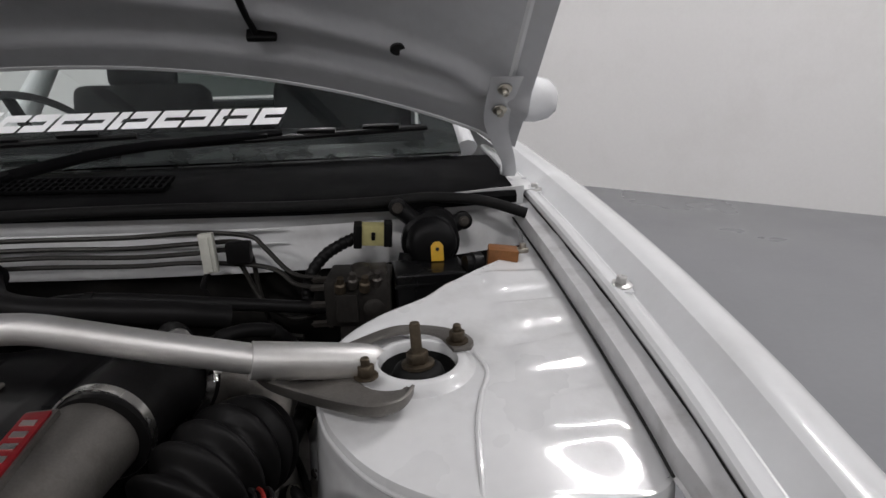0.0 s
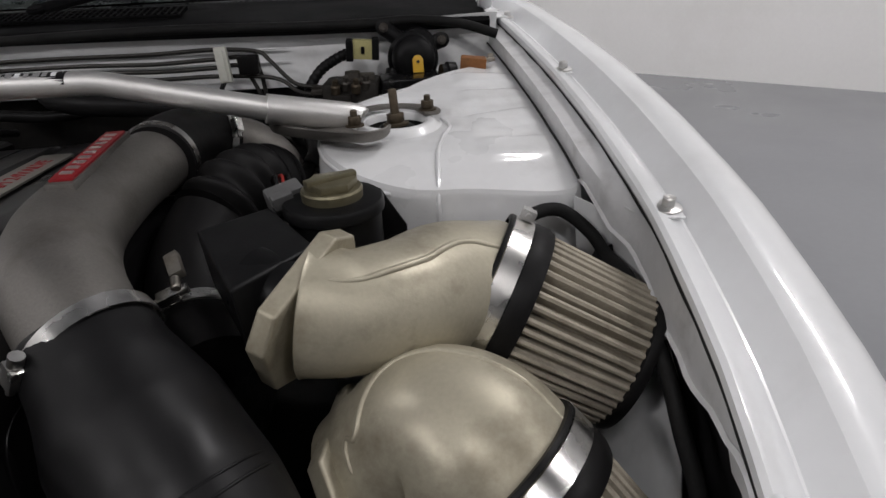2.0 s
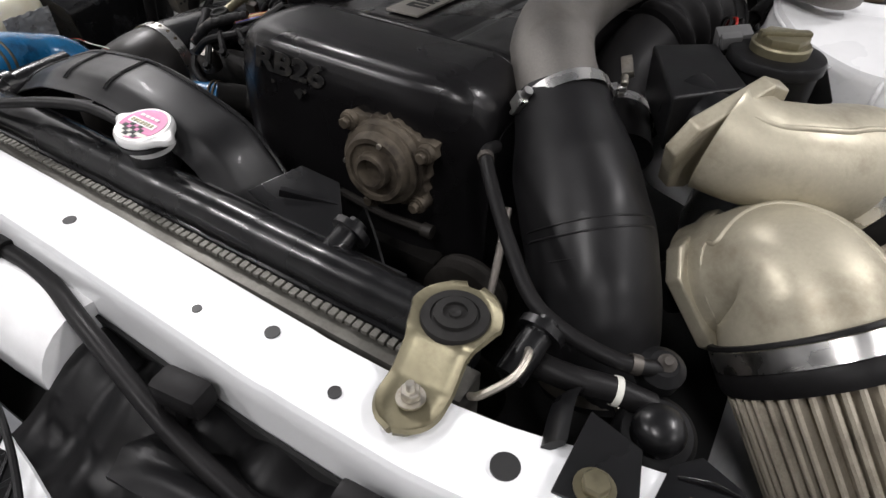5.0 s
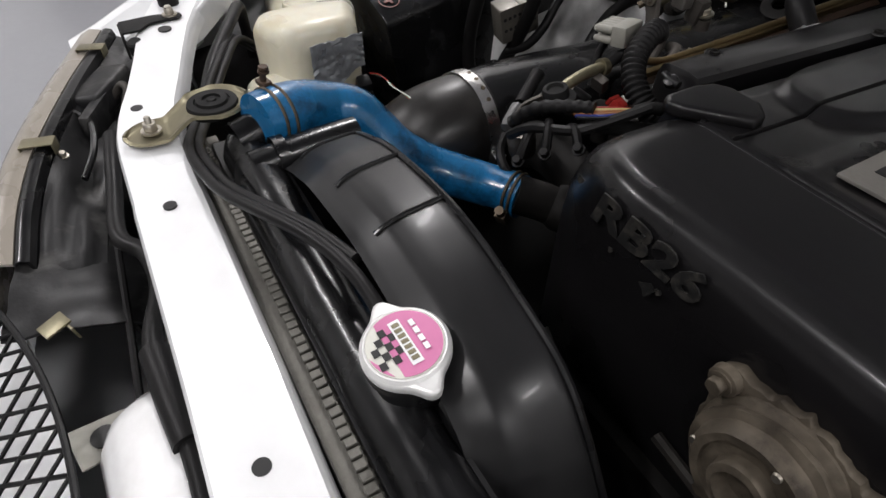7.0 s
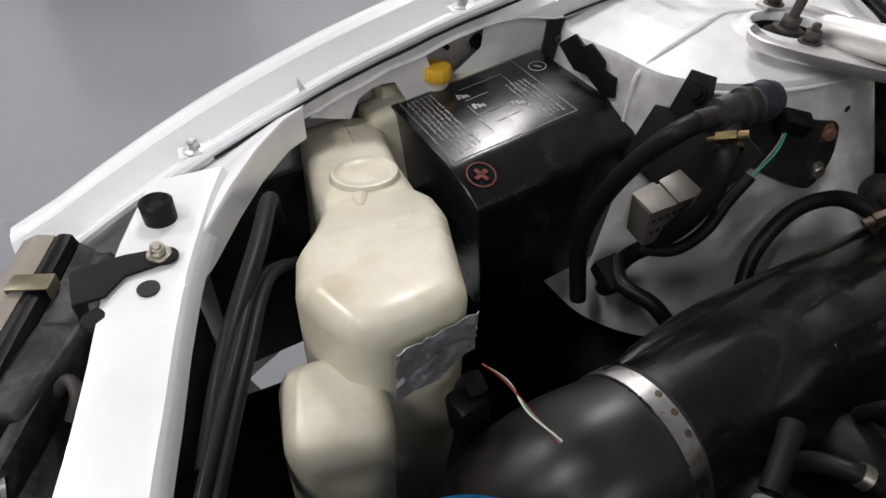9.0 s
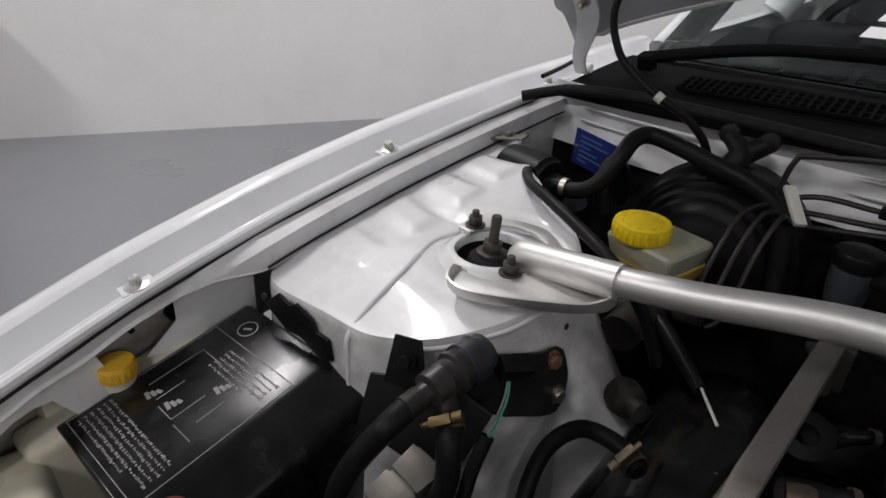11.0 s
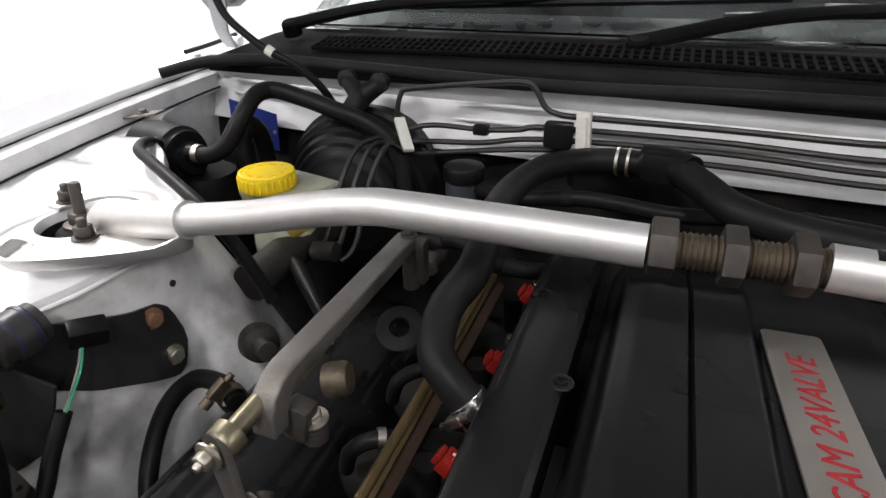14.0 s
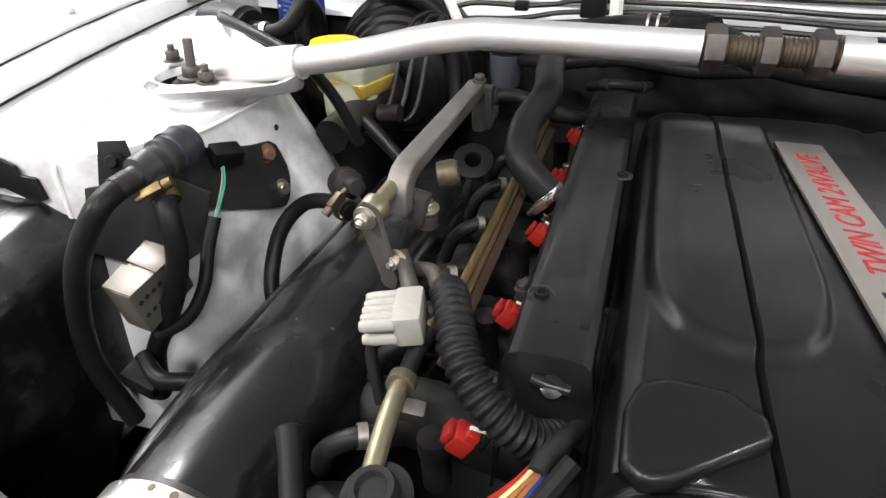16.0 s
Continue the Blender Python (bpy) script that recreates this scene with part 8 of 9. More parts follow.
part("motor_body", bm, BLACK_PLASTIC, wm)
for x, z in ((0.545, 0.951), (0.644, 0.926)):
    bm = B()
    tube(bm, [(x, 0.345, z), ((x + 0.595) / 2, 0.338, (z + 0.912) / 2), (0.595, 0.332, 0.912)], [0.013, 0.014, 0.018], 12)
    lathe(bm, (x, 0.350, z), (0, -1, 0.1), [(0, 0.0135), (0.016, 0.0135), (0.018, 0.010), (0.018, 0)], 20)
    arm = part("mount_arm", bm, BLACK_PLASTIC, wm)
    bm = B()
    nut(bm, (x, 0.331, z + 0.002), (0, -1, 0.1), 0.010, 0.005, 0.008)
    part("mount_bolt", bm, DARK_STEEL, arm)
bm = B()
prism(bm, [(-0.009, -0.014), (0.009, -0.014), (0.009, 0.008), (0.004, 0.014), (-0.004, 0.014), (-0.009, 0.008)], 0.002, frame_at((0.598, 0.282, 0.898), (0, -1, 0.3), (1, 0, 0)), 0.0005)
part("tag", bm, ORANGE_CAP, wm, "yellow plastic tag")
bm = B()
lathe(bm, (0.598, 0.2795, 0.902), (0, -1, 0.3), [(0, 0.0028), (0.0006, 0.0028), (0.0006, 0)], 10)
part("tag_hole", bm, INK_BLACK, wm)
cn = thing("cable_plug", (0.50, 0.30, 0.91), "black and pale yellow cable plug on a bracket", "connector")
bm = B()
box(bm, (0.040, 0.026, 0.030), pose(0.508, 0.300, 0.924, 0, 4, 0), 0.003)
part("plug_body", bm, PALE_YELLOW, cn)
for dx in (-0.022, 0.0, 0.021):
    bm = B()
    box(bm, (0.006 if dx == 0 else 0.012, 0.030, 0.034 if dx else 0.012), pose(0.508 + dx, 0.299, 0.924, 0, 4, 0), 0.002)
    part("plug_collar", bm, BLACK_PLASTIC, cn)
bm = B()
tube(bm, [(0.484, 0.300, 0.920), (0.46, 0.30, 0.910), (0.435, 0.295, 0.895), (0.415, 0.285, 0.87), (0.41, 0.275, 0.84)], 0.0085, 12, 12, ripple=(0.0008, 14))
part("loom", bm, RUBBER, cn)
bp = thing("brown_plug", (0.675, 0.24, 0.87), "brown plastic plug on a steel tab", "connector")
bm = B()
box(bm, (0.042, 0.030, 0.032), pose(0.686, 0.247, 0.894, 0, 6, -8), 0.003)
box(bm, (0.036, 0.024, 0.034), pose(0.684, 0.243, 0.866, 0, 6, -8), 0.003)
box(bm, (0.046, 0.006, 0.006), pose(0.686, 0.231, 0.884, 0, 6, -8), 0.0015)
part("plug_body", bm, BROWN, bp)
bm = B()
box(bm, (0.03, 0.014, 0.004), pose(0.700, 0.244, 0.905, 0, -6, 0), 0.001)
lathe(bm, (0.715, 0.246, 0.902), (0, 0, 1), [(0, 0.008), (0.005, 0.008), (0.006, 0.005), (0.012, 0.0045), (0.012, 0)], 16)
part("steel_tab", bm, ZINC, bp)
bm = B()
tube(bm, [(0.650, 0.25, 0.885), (0.640, 0.256, 0.872), (0.642, 0.262, 0.83)], 0.008, 10)
part("lead", bm, RUBBER, bp)
bm = B()
lathe(bm, (0.652, 0.250, 0.886), (-1, -0.25, 0.1), [(-0.004, 0), (-0.004, 0.017), (0.010, 0.0175), (0.012, 0.014), (0.020, 0.0135), (0.020, 0)], 24)
part("plug_collar", bm, BLACK_PLASTIC, bp, "round black connector shell")

# washer hose from the bonnet
wh = thing("washer_hose", (-0.5, 0.32, 0.93), "thin black washer hose from bonnet to firewall", "hose")
bm = B()
tube(bm, [hood_point(0.335, 0.20, -0.006), hood_point(0.30, 0.16, -0.015), (-0.555, 0.33, 1.18), (-0.600, 0.30, 1.105), (-0.585, 0.292, 1.045), (-0.545, 0.291, 1.010), (-0.516, 0.294, 0.993), (-0.485, 0.302, 0.975), (-0.462, 0.315, 0.948), (-0.455, 0.335, 0.915), (-0.46, 0.36, 0.89)], 0.0052, 10)
part("hose", bm, RUBBER, wh)
bm = B()
band(bm, (-0.520, 0.2935, 0.995), (0.8, 0.08, -0.5), 0.0052, 0.010, 0.0014, 16)
part("hose_joint", bm, WHITE_PLASTIC, wh)
gm = thing("bonnet_grommet", hood_in(0.735, 0.105), "black rubber hose guide on the bonnet underside", "grommet")
bm = B()
p = Vector(hood_in(0.735, 0.100))
box(bm, (0.046, 0.010, 0.022), frame_at(p + Vector((0, -0.004, -0.003)), (0, -0.683, -0.73), (1, 0, 0)), 0.004)
part("guide", bm, RUBBER, gm)
bm = B()
tube(bm, [p + Vector((-0.008, -0.010, 0.0)), p + Vector((-0.016, -0.050, 0.034)), p + Vector((-0.026, -0.125, 0.108)), p + Vector((-0.03, -0.22, 0.20))], 0.0052, 10)
part("hose", bm, RUBBER, gm)

# firewall plate, black stay
dt = thing("data_plate", (-0.63, 0.385, 0.84), "blue data plate riveted to the firewall", "sign")
a, b_, c_ = Vector((-0.682, 0.396, 0.902)), Vector((-0.582, 0.376, 0.890)), Vector((-0.690, 0.404, 0.842))
m = Matrix.Translation(c_ + Vector((0, -0.006, 0))) @ Matrix((((b_ - a).normalized()), ((a - c_).normalized()), ((b_ - a).cross(a - c_).normalized()))).transposed().to_4x4()
bm = B()
prism(bm, [(0, 0), (0.104, 0), (0.104, 0.062), (0, 0.062)], 0.0016, m, 0.0004)
dpl = part("plate", bm, BLUE_TAG, dt)
for k in range(6):
    bm = B()
    prism(bm, [(0.012, 0.008 + k * 0.0085), (0.030 + 0.05 * ((k * 37) % 10) / 10, 0.008 + k * 0.0085), (0.030 + 0.05 * ((k * 37) % 10) / 10, 0.011 + k * 0.0085), (0.012, 0.011 + k * 0.0085)], 0.0004, m @ pose(0, 0, 0.0016), 0)
    part("plate_bar", bm, material("pale_blue_print", (0.09, 0.14, 0.34), 0.4, bump=0) if k == 0 else bpy.data.materials["pale_blue_print"], dpl)
for x in (0.006, 0.098):
    bm = B()
    lathe(bm, m @ Vector((x, 0.031, 0.0015)), m.to_3x3() @ Vector((0, 0, 1)), [(0, 0.0035), (0.0015, 0.003), (0.002, 0)], 12)
    part("rivet", bm, ZINC, dpl)
st = thing("black_stay", (-0.41, 0.345, 0.90), "black forked bracket bolted to the firewall", "bracket")
bm = B()
tube(bm, [(-0.425, 0.320, 0.915), (-0.418, 0.332, 0.936), (-0.440, 0.345, 0.953)], [0.016, 0.014, 0.010], 10)
tube(bm, [(-0.425, 0.320, 0.915), (-0.416, 0.335, 0.934), (-0.392, 0.350, 0.951)], [0.016, 0.015, 0.011], 10)
for x, z in ((-0.440, 0.954), (-0.392, 0.952)):
    lathe(bm, (x, 0.352, z), (0, -1, 0.2), [(0, 0.0125), (0.012, 0.0125), (0.014, 0.009), (0.014, 0)], 18)
part("fork", bm, RUBBER, st)
ws = thing("white_strip", (-0.34, 0.30, 0.88), "short white plastic cable strip", "clip")
bm = B()
a, b_ = Vector((-0.352, 0.316, 0.916)), Vector((-0.322, 0.276, 0.888))
box(bm, (0.014, 0.006, (b_ - a).length), frame_at((a + b_) / 2, b_ - a, (1, 1, 0)), 0.0015)
part("strip", bm, WHITE_PLASTIC, ws)

# brake booster, master cylinder reservoir
bo = thing("brake_booster", (-0.42, 0.33, 0.66), "large black ribbed brake servo against the firewall", "brake servo")
bm = B()
lathe(bm, (-0.425, 0.385, 0.795), (0.0, -1, 0.02), [(0, 0.118), (0.030, 0.120), (0.034, 0.124), (0.040, 0.124), (0.044, 0.118), (0.060, 0.112), (0.064, 0.114), (0.070, 0.112), (0.073, 0.106), (0.079, 0.104), (0.081, 0.098), (0.088, 0.093), (0.091, 0.086), (0.097, 0.082), (0.100, 0.074), (0.106, 0.068), (0.109, 0.058), (0.114, 0.050), (0.118, 0.034), (0.13, 0.032), (0.13, 0)], 64)
part("servo_shell", bm, BLACK_PLASTIC, bo, "black ribbed servo shell", smooth=25)
bm = B()
tube(bm, [(-0.425, 0.26, 0.797), (-0.428, 0.18, 0.790), (-0.430, 0.08, 0.785)], [0.026, 0.024, 0.022], 20)
lathe(bm, (-0.400, 0.165, 0.79), (1, 0, 0.1), [(0, 0), (0, 0.012), (0.03, 0.012), (0.03, 0)], 12)
part("master_cylinder", bm, GRIMY_CAST, bo, "stained cast master cylinder")
br = thing("fluid_reservoir", (-0.45, 0.19, 0.79), "translucent brake fluid reservoir with a yellow ribbed cap", "reservoir")
bm = B()
b = bmesh.new()
bmesh.ops.create_cube(b, size=1, matrix=pose(-0.448, 0.198, 0.832, 0, 0, -14) @ Matrix.Diagonal((0.098, 0.088, 0.052, 1)))
for v in b.verts:
    if v.co.z < 0.83:
        v.co.x = -0.445 + (v.co.x + 0.445) * 0.78
        v.co.y = 0.19 + (v.co.y - 0.19) * 0.80
soften(b, 0.009, 3)
join(bm, b)
tube(bm, [(-0.449, 0.184, 0.816), (-0.446, 0.172, 0.786), (-0.445, 0.168, 0.772)], [0.040, 0.036, 0.030], 20)
rbd = part("reservoir_body", bm, FLUID, br)
bm = B()
b = bmesh.new()
bmesh.ops.create_cube(b, size=1, matrix=pose(-0.4475, 0.1968, 0.8195, 0, 0, -14) @ Matrix.Diagonal((0.0925, 0.0835, 0.026, 1)))
for v in b.verts:
    if v.co.z < 0.82:
        v.co.x = -0.445 + (v.co.x + 0.445) * 0.86
        v.co.y = 0.19 + (v.co.y - 0.19) * 0.87
soften(b, 0.008, 3)
join(bm, b)
part("fluid_level", bm, BRAKE_FLUID, rbd, "amber brake fluid showing through")
bm = B()
lathe(bm, (-0.466, 0.181, 0.857), (0, 0, 1), [(0, 0.0315), (0.004, 0.0335), (0.018, 0.0335), (0.021, 0.0325), (0.0215, 0.029), (0.0205, 0.0285), (0.0205, 0)], 48)
cap = part("reservoir_cap", bm, YELLOW, br, "yellow ribbed screw cap")
for k in range(26):
    a = 2 * math.pi * k / 26
    bm = B()
    box(bm, (0.0022, 0.0042, 0.014), pose(-0.466 + 0.0336 * math.cos(a), 0.181 + 0.0336 * math.sin(a), 0.867, 0, 0, math.degrees(a)), 0.0008, 1)
    part("cap_rib", bm, YELLOW, cap)
bm = B()
for k in range(10):
    a = 2 * math.pi * k / 10
    box(bm, (0.007, 0.0016, 0.0006), pose(-0.466 + 0.023 * math.cos(a), 0.181 + 0.023 * math.sin(a), 0.8778, 0, 0, math.degrees(a) + 90), 0)
part("cap_print", bm, ORANGE_CAP, cap)
for k in range(3):
    t = thing("brake_pipe", (-0.38, 0.2, 0.80), "bent steel brake pipe rising from the master cylinder", "brake line", "brake pipes")
    bm = B()
    dx = 0.020 * k
    tube(bm, [(-0.405 + dx, 0.165, 0.782), (-0.392 + dx, 0.18, 0.80), (-0.385 + dx, 0.215, 0.862 + 0.004 * k), (-0.378 + dx, 0.25, 0.895 + 0.003 * k), (-0.36 + dx * 0.6, 0.285, 0.90 - 0.008 * k), (-0.345 + dx * 0.3, 0.312, 0.893 - 0.008 * k)], 0.0032, 8)
    part("pipe", bm, COPPER, t)
cr = thing("clutch_reservoir", (-0.262, 0.30, 0.80), "small clutch fluid reservoir with a black cap", "reservoir")
bm = B()
lathe(bm, (-0.260, 0.305, 0.80), (0, 0, 1), [(0, 0), (0, 0.020), (0.02, 0.023), (0.045, 0.024), (0.046, 0.022), (0.052, 0.022), (0.052, 0)], 28)
part("reservoir_body", bm, material("milky_grey_blue_plastic", (0.045, 0.050, 0.058), 0.35, vary=0.15, bump=0.01), cr)
bm = B()
lathe(bm, (-0.260, 0.305, 0.850), (0, 0, 1), [(0, 0.0265), (0.014, 0.027), (0.017, 0.025), (0.018, 0)], 28)
part("reservoir_cap", bm, BLACK_PLASTIC, cr)
bm = B()
lathe(bm, (-0.262, 0.22, 0.80), (0.2, -1, -0.1), [(0, 0), (0, 0.014), (0.03, 0.014), (0.034, 0.010), (0.06, 0.009), (0.06, 0)], 20)
part("slave_fitting", bm, CAST_DARK, cr)

# servo hose and canister in the corner
sv = thing("servo_hose", (-0.45, 0.27, 0.88), "black rubber vacuum hose looping to the brake servo", "hose")
bm = B()
tube(bm, [(-0.605, 0.212, 0.876), (-0.575, 0.210, 0.876), (-0.550, 0.216, 0.890), (-0.535, 0.236, 0.922), (-0.530, 0.262, 0.944), (-0.518, 0.285, 0.948), (-0.480, 0.290, 0.940), (-0.43, 0.286, 0.929), (-0.385, 0.288, 0.915), (-0.355, 0.290, 0.895), (-0.338, 0.288, 0.860), (-0.330, 0.280, 0.81), (-0.318, 0.26, 0.76)], 0.0112, 14)
part("hose", bm, RUBBER, sv)
bm = B()
tube(bm, [(-0.555, 0.30, 0.84), (-0.553, 0.29, 0.885), (-0.556, 0.27, 0.902), (-0.558, 0.255, 0.88), (-0.55, 0.25, 0.84)], 0.013, 12)
part("hose", bm, RUBBER, sv)
ca = thing("vapour_canister", (-0.635, 0.22, 0.74), "black vapour canister held by a steel strap", "canister")
bm = B()
lathe(bm, (-0.66, 0.225, 0.868), (1, -0.15, -0.05), [(-0.04, 0), (-0.04, 0.036), (0.0, 0.040), (0.03, 0.040), (0.034, 0.036), (0.040, 0.035), (0.042, 0.022), (0.058, 0.020), (0.058, 0)], 36)
lathe(bm, (-0.62, 0.24, 0.72), (0, 0, 1), [(0, 0), (0, 0.05), (0.10, 0.05), (0.12, 0.045), (0.12, 0)], 30)
part("canister_body", bm, BLACK_PLASTIC, ca)
bm = B()
tube(bm, [(-0.640, 0.215, 0.874), (-0.628, 0.172, 0.900), (-0.590, 0.120, 0.910), (-0.545, 0.090, 0.911), (-0.480, 0.058, 0.903), (-0.428, 0.036, 0.890), (-0.39, 0.03, 0.855), (-0.37, 0.04, 0.80)], 0.0066, 12)
part("vapour_hose", bm, RUBBER, ca)
bm = B()
prism(bm, [(-0.027, -0.014), (0.026, -0.014), (0.026, 0.013), (-0.027, 0.013)], 0.003, pose(-0.720, 0.257, 0.905, 0, -8, 12), 0.0008)
prism(bm, [(-0.010, 0), (0.014, 0), (0.018, -0.045), (-0.012, -0.045)], 0.003, frame_at((-0.695, 0.252, 0.902), (0.3, -1, 0.1), (1, 0.3, 0)), 0.0008)
nut(bm, (-0.721, 0.256, 0.9085), (0, 0, 1), 0.010, 0.004, 0.0075)
part("strap", bm, CAST, ca, "bare steel strap")
bm = B()
band(bm, (-0.592, 0.211, 0.876), (1, 0, 0.0), 0.0115, 0.008, 0.001, 20)
part("hose_clip", bm, ZINC, ca)

# heater hoses
hh = thing("heater_hose", (-0.05, 0.25, 0.85), "black heater hose with a tee piece and wire clamps", "hose")
bm = B()
tube(bm, [(-0.034, 0.292, 0.896), (-0.075, 0.300, 0.894), (-0.115, 0.290, 0.893), (-0.150, 0.245, 0.894), (-0.168, 0.18, 0.890), (-0.165, 0.10, 0.890), (-0.156, 0.03, 0.882), (-0.168, -0.005, 0.862), (-0.165, -0.035, 0.842), (-0.146, -0.048, 0.826), (-0.125, -0.050, 0.806)], 0.0145, 18, 8)
part("hose", bm, RUBBER, hh)
bm = B()
tube(bm, [(-0.050, 0.294, 0.898), (-0.02, 0.290, 0.898), (0.002, 0.272, 0.897)], 0.019, 18)
box(bm, (0.042, 0.036, 0.034), pose(-0.026, 0.288, 0.898, 0, 0, -12), 0.008)
part("tee_piece", bm, BLACK_PLASTIC, hh)
bm = B()
tube(bm, [(-0.006, 0.276, 0.897), (0.016, 0.24, 0.895), (0.045, 0.205, 0.888), (0.10, 0.185, 0.882), (0.18, 0.18, 0.876), (0.26, 0.18, 0.868), (0.32, 0.20, 0.85)], 0.016, 18)
part("hose", bm, RUBBER, hh)
for x in (-0.062, -0.074):
    bm = B()
    band(bm, (x, 0.297, 0.895), (1, -0.1, 0.02), 0.0150, 0.003, 0.0012, 24)
    part("wire_clamp", bm, ZINC, hh)
bm = B()
band(bm, (-0.133, -0.0495, 0.814), (0.6, -0.1, -0.6), 0.0145, 0.009, 0.001, 22)
worm(bm, (-0.133, -0.0495, 0.814), (0.6, -0.1, -0.6), (-0.4, -0.8, 0.2), 0.0145, 0.008)
part("hose_clamp", bm, STEEL, hh)
# wiring behind the engine
for k, pts in enumerate((((-0.30, 0.20, 0.80), (-0.22, 0.17, 0.83), (-0.16, 0.15, 0.82), (-0.12, 0.19, 0.80)), ((-0.24, 0.30, 0.84), (-0.18, 0.26, 0.85), (-0.10, 0.26, 0.86), (0.0, 0.27, 0.85), (0.12, 0.27, 0.86), (0.30, 0.25, 0.85), (0.44, 0.26, 0.83)), ((-0.13, 0.20, 0.84), (-0.10, 0.17, 0.855), (-0.07, 0.20, 0.845), (-0.06, 0.26, 0.83)), ((0.30, 0.12, 0.84), (0.34, 0.14, 0.855), (0.38, 0.17, 0.84), (0.40, 0.20, 0.80)), ((0.42, -0.02, 0.80), (0.44, 0.03, 0.83), (0.43, 0.09, 0.835), (0.44, 0.15, 0.80)))):
    t = thing("wiring_loom", Vector(pts[0]), "black wiring loom behind the engine", "cable", "engine looms")
    bm = B()
    tube(bm, pts, 0.009 if k != 2 else 0.006, 10)
    part("loom", bm, RUBBER, t)
    for q in (0.3, 0.7):
        line = spline(pts, 8)
        i = int(q * (len(line) - 2))
        bm = B()
        band(bm, line[i], line[i + 1] - line[i], 0.0092 if k != 2 else 0.0062, 0.012, 0.001, 16)
        part("loom_tape", bm, RUBBER_DULL, t)
# stays, fittings and lines in the deep of the bay below the brace
dm = thing("clutch_cylinder", (-0.36, 0.06, 0.70), "grimy cast fittings and cable below the brake reservoir", "cylinder")
bm = B()
tube(bm, [(-0.41, 0.135, 0.79), (-0.375, 0.105, 0.784), (-0.33, 0.065, 0.774)], [0.0085, 0.0095, 0.007], 14)
part("cable_end", bm, RUBBER, dm)
bm = B()
tube(bm, [(-0.33, 0.065, 0.778), (-0.30, 0.03, 0.772)], 0.0016, 8)
part("inner_cable", bm, WHITE_PLASTIC, dm)
bm = B()
lathe(bm, (-0.40, 0.04, 0.745), (0.7, -0.5, 0.2), [(0, 0), (0, 0.019), (0.008, 0.021), (0.022, 0.019), (0.026, 0.011), (0.045, 0.010), (0.045, 0)], 24)
part("cylinder_body", bm, GRIMY_CAST, dm)
lp = thing("looped_hose", (-0.40, -0.10, 0.68), "black hose looping beside the strut tower", "hose")
bm = B()
tube(bm, [(-0.328, -0.075, 0.776), (-0.355, -0.060, 0.776), (-0.395, -0.055, 0.765), (-0.418, -0.075, 0.735), (-0.415, -0.11, 0.69), (-0.39, -0.14, 0.65)], 0.0085, 12)
part("hose", bm, RUBBER, lp)
bm = B()
band(bm, (-0.336, -0.071, 0.776), (-1, 0.5, 0.0), 0.0108, 0.010, 0.0012, 20)
worm(bm, (-0.336, -0.071, 0.776), (-1, 0.5, 0.0), (0, -0.6, 0.8), 0.0108, 0.008)
part("hose_clamp", bm, BRONZE_NUT, lp)

# solenoid valve cluster on the tower
vc = thing("air_valve", (-0.48, -0.14, 0.80), "grey air valve with blue bands and two black hoses", "valve")
bm = B()
A0, A1 = Vector((-0.470, -0.200, 0.848)), Vector((-0.465, -0.112, 0.856))
d = (A1 - A0).normalized()
lathe(bm, A0, d, [(0, 0), (0, 0.009), (0.012, 0.010), (0.014, 0.0155), (0.030, 0.017), (0.032, 0.0155), (0.040, 0.0155), (0.042, 0.019), (0.046, 0.019), (0.048, 0.0175), (0.053, 0.0175), (0.055, 0.0195), (0.072, 0.0195), (0.074, 0.0175), (0.080, 0.017), (0.080, 0)], 28)
vb = part("valve_body", bm, material("dull_grey_valve_body", (0.026, 0.025, 0.024), 0.34, 0.1, vary=0.25, grain=250, stain=30, bump=0.04, dirt=(0.05, 0.045, 0.04), dirt_amount=0.6, dirt_scale=30), vc)
for q in (0.055, 0.070):
    bm = B()
    band(bm, A0 + d * q, d, 0.0195, 0.0025, 0.0005, 28)
    part("blue_band", bm, material("faded_blue_band", (0.018, 0.022, 0.055), 0.5, bump=0) if q < 0.07 else bpy.data.materials["faded_blue_band"], vb)
bm = B()
tube(bm, [A0 + d * 0.03 + Vector((0.010, -0.006, -0.010)), A0 + d * 0.03 + Vector((0.020, -0.014, -0.017))], 0.010, 14)
part("side_port", bm, GRIMY_CAST, vb)
bm = B()
tube(bm, [A0 + d * 0.005, A0 - d * 0.012], 0.0105, 14)
part("end_port", bm, GRIMY_CAST, vb)
for o, dd in ((A0 + d * 0.03 + Vector((0.022, -0.016, -0.020)), Vector((0.7, -0.5, -0.6))),):
    bm = B()
    band(bm, o, dd, 0.0115, 0.010, 0.0012, 22)
    worm(bm, o, dd, (0.2, -0.7, 0.6), 0.0115, 0.008)
    part("hose_clamp", bm, BRASS, vc)
bm = B()
tube(bm, [A0 - d * 0.006, (-0.473, -0.232, 0.838), (-0.492, -0.248, 0.800), (-0.512, -0.250, 0.755), (-0.530, -0.248, 0.70), (-0.535, -0.245, 0.65), (-0.52, -0.24, 0.58)], 0.0102, 14)
part("hose", bm, RUBBER, vc)
bm = B()
tube(bm, [A0 + d * 0.03 + Vector((0.018, -0.012, -0.015)), (-0.436, -0.198, 0.822), (-0.432, -0.204, 0.790), (-0.446, -0.206, 0.745), (-0.470, -0.206, 0.70), (-0.50, -0.205, 0.65), (-0.52, -0.20, 0.58)], 0.0100, 14)
part("hose", bm, RUBBER, vc)
bm = B()
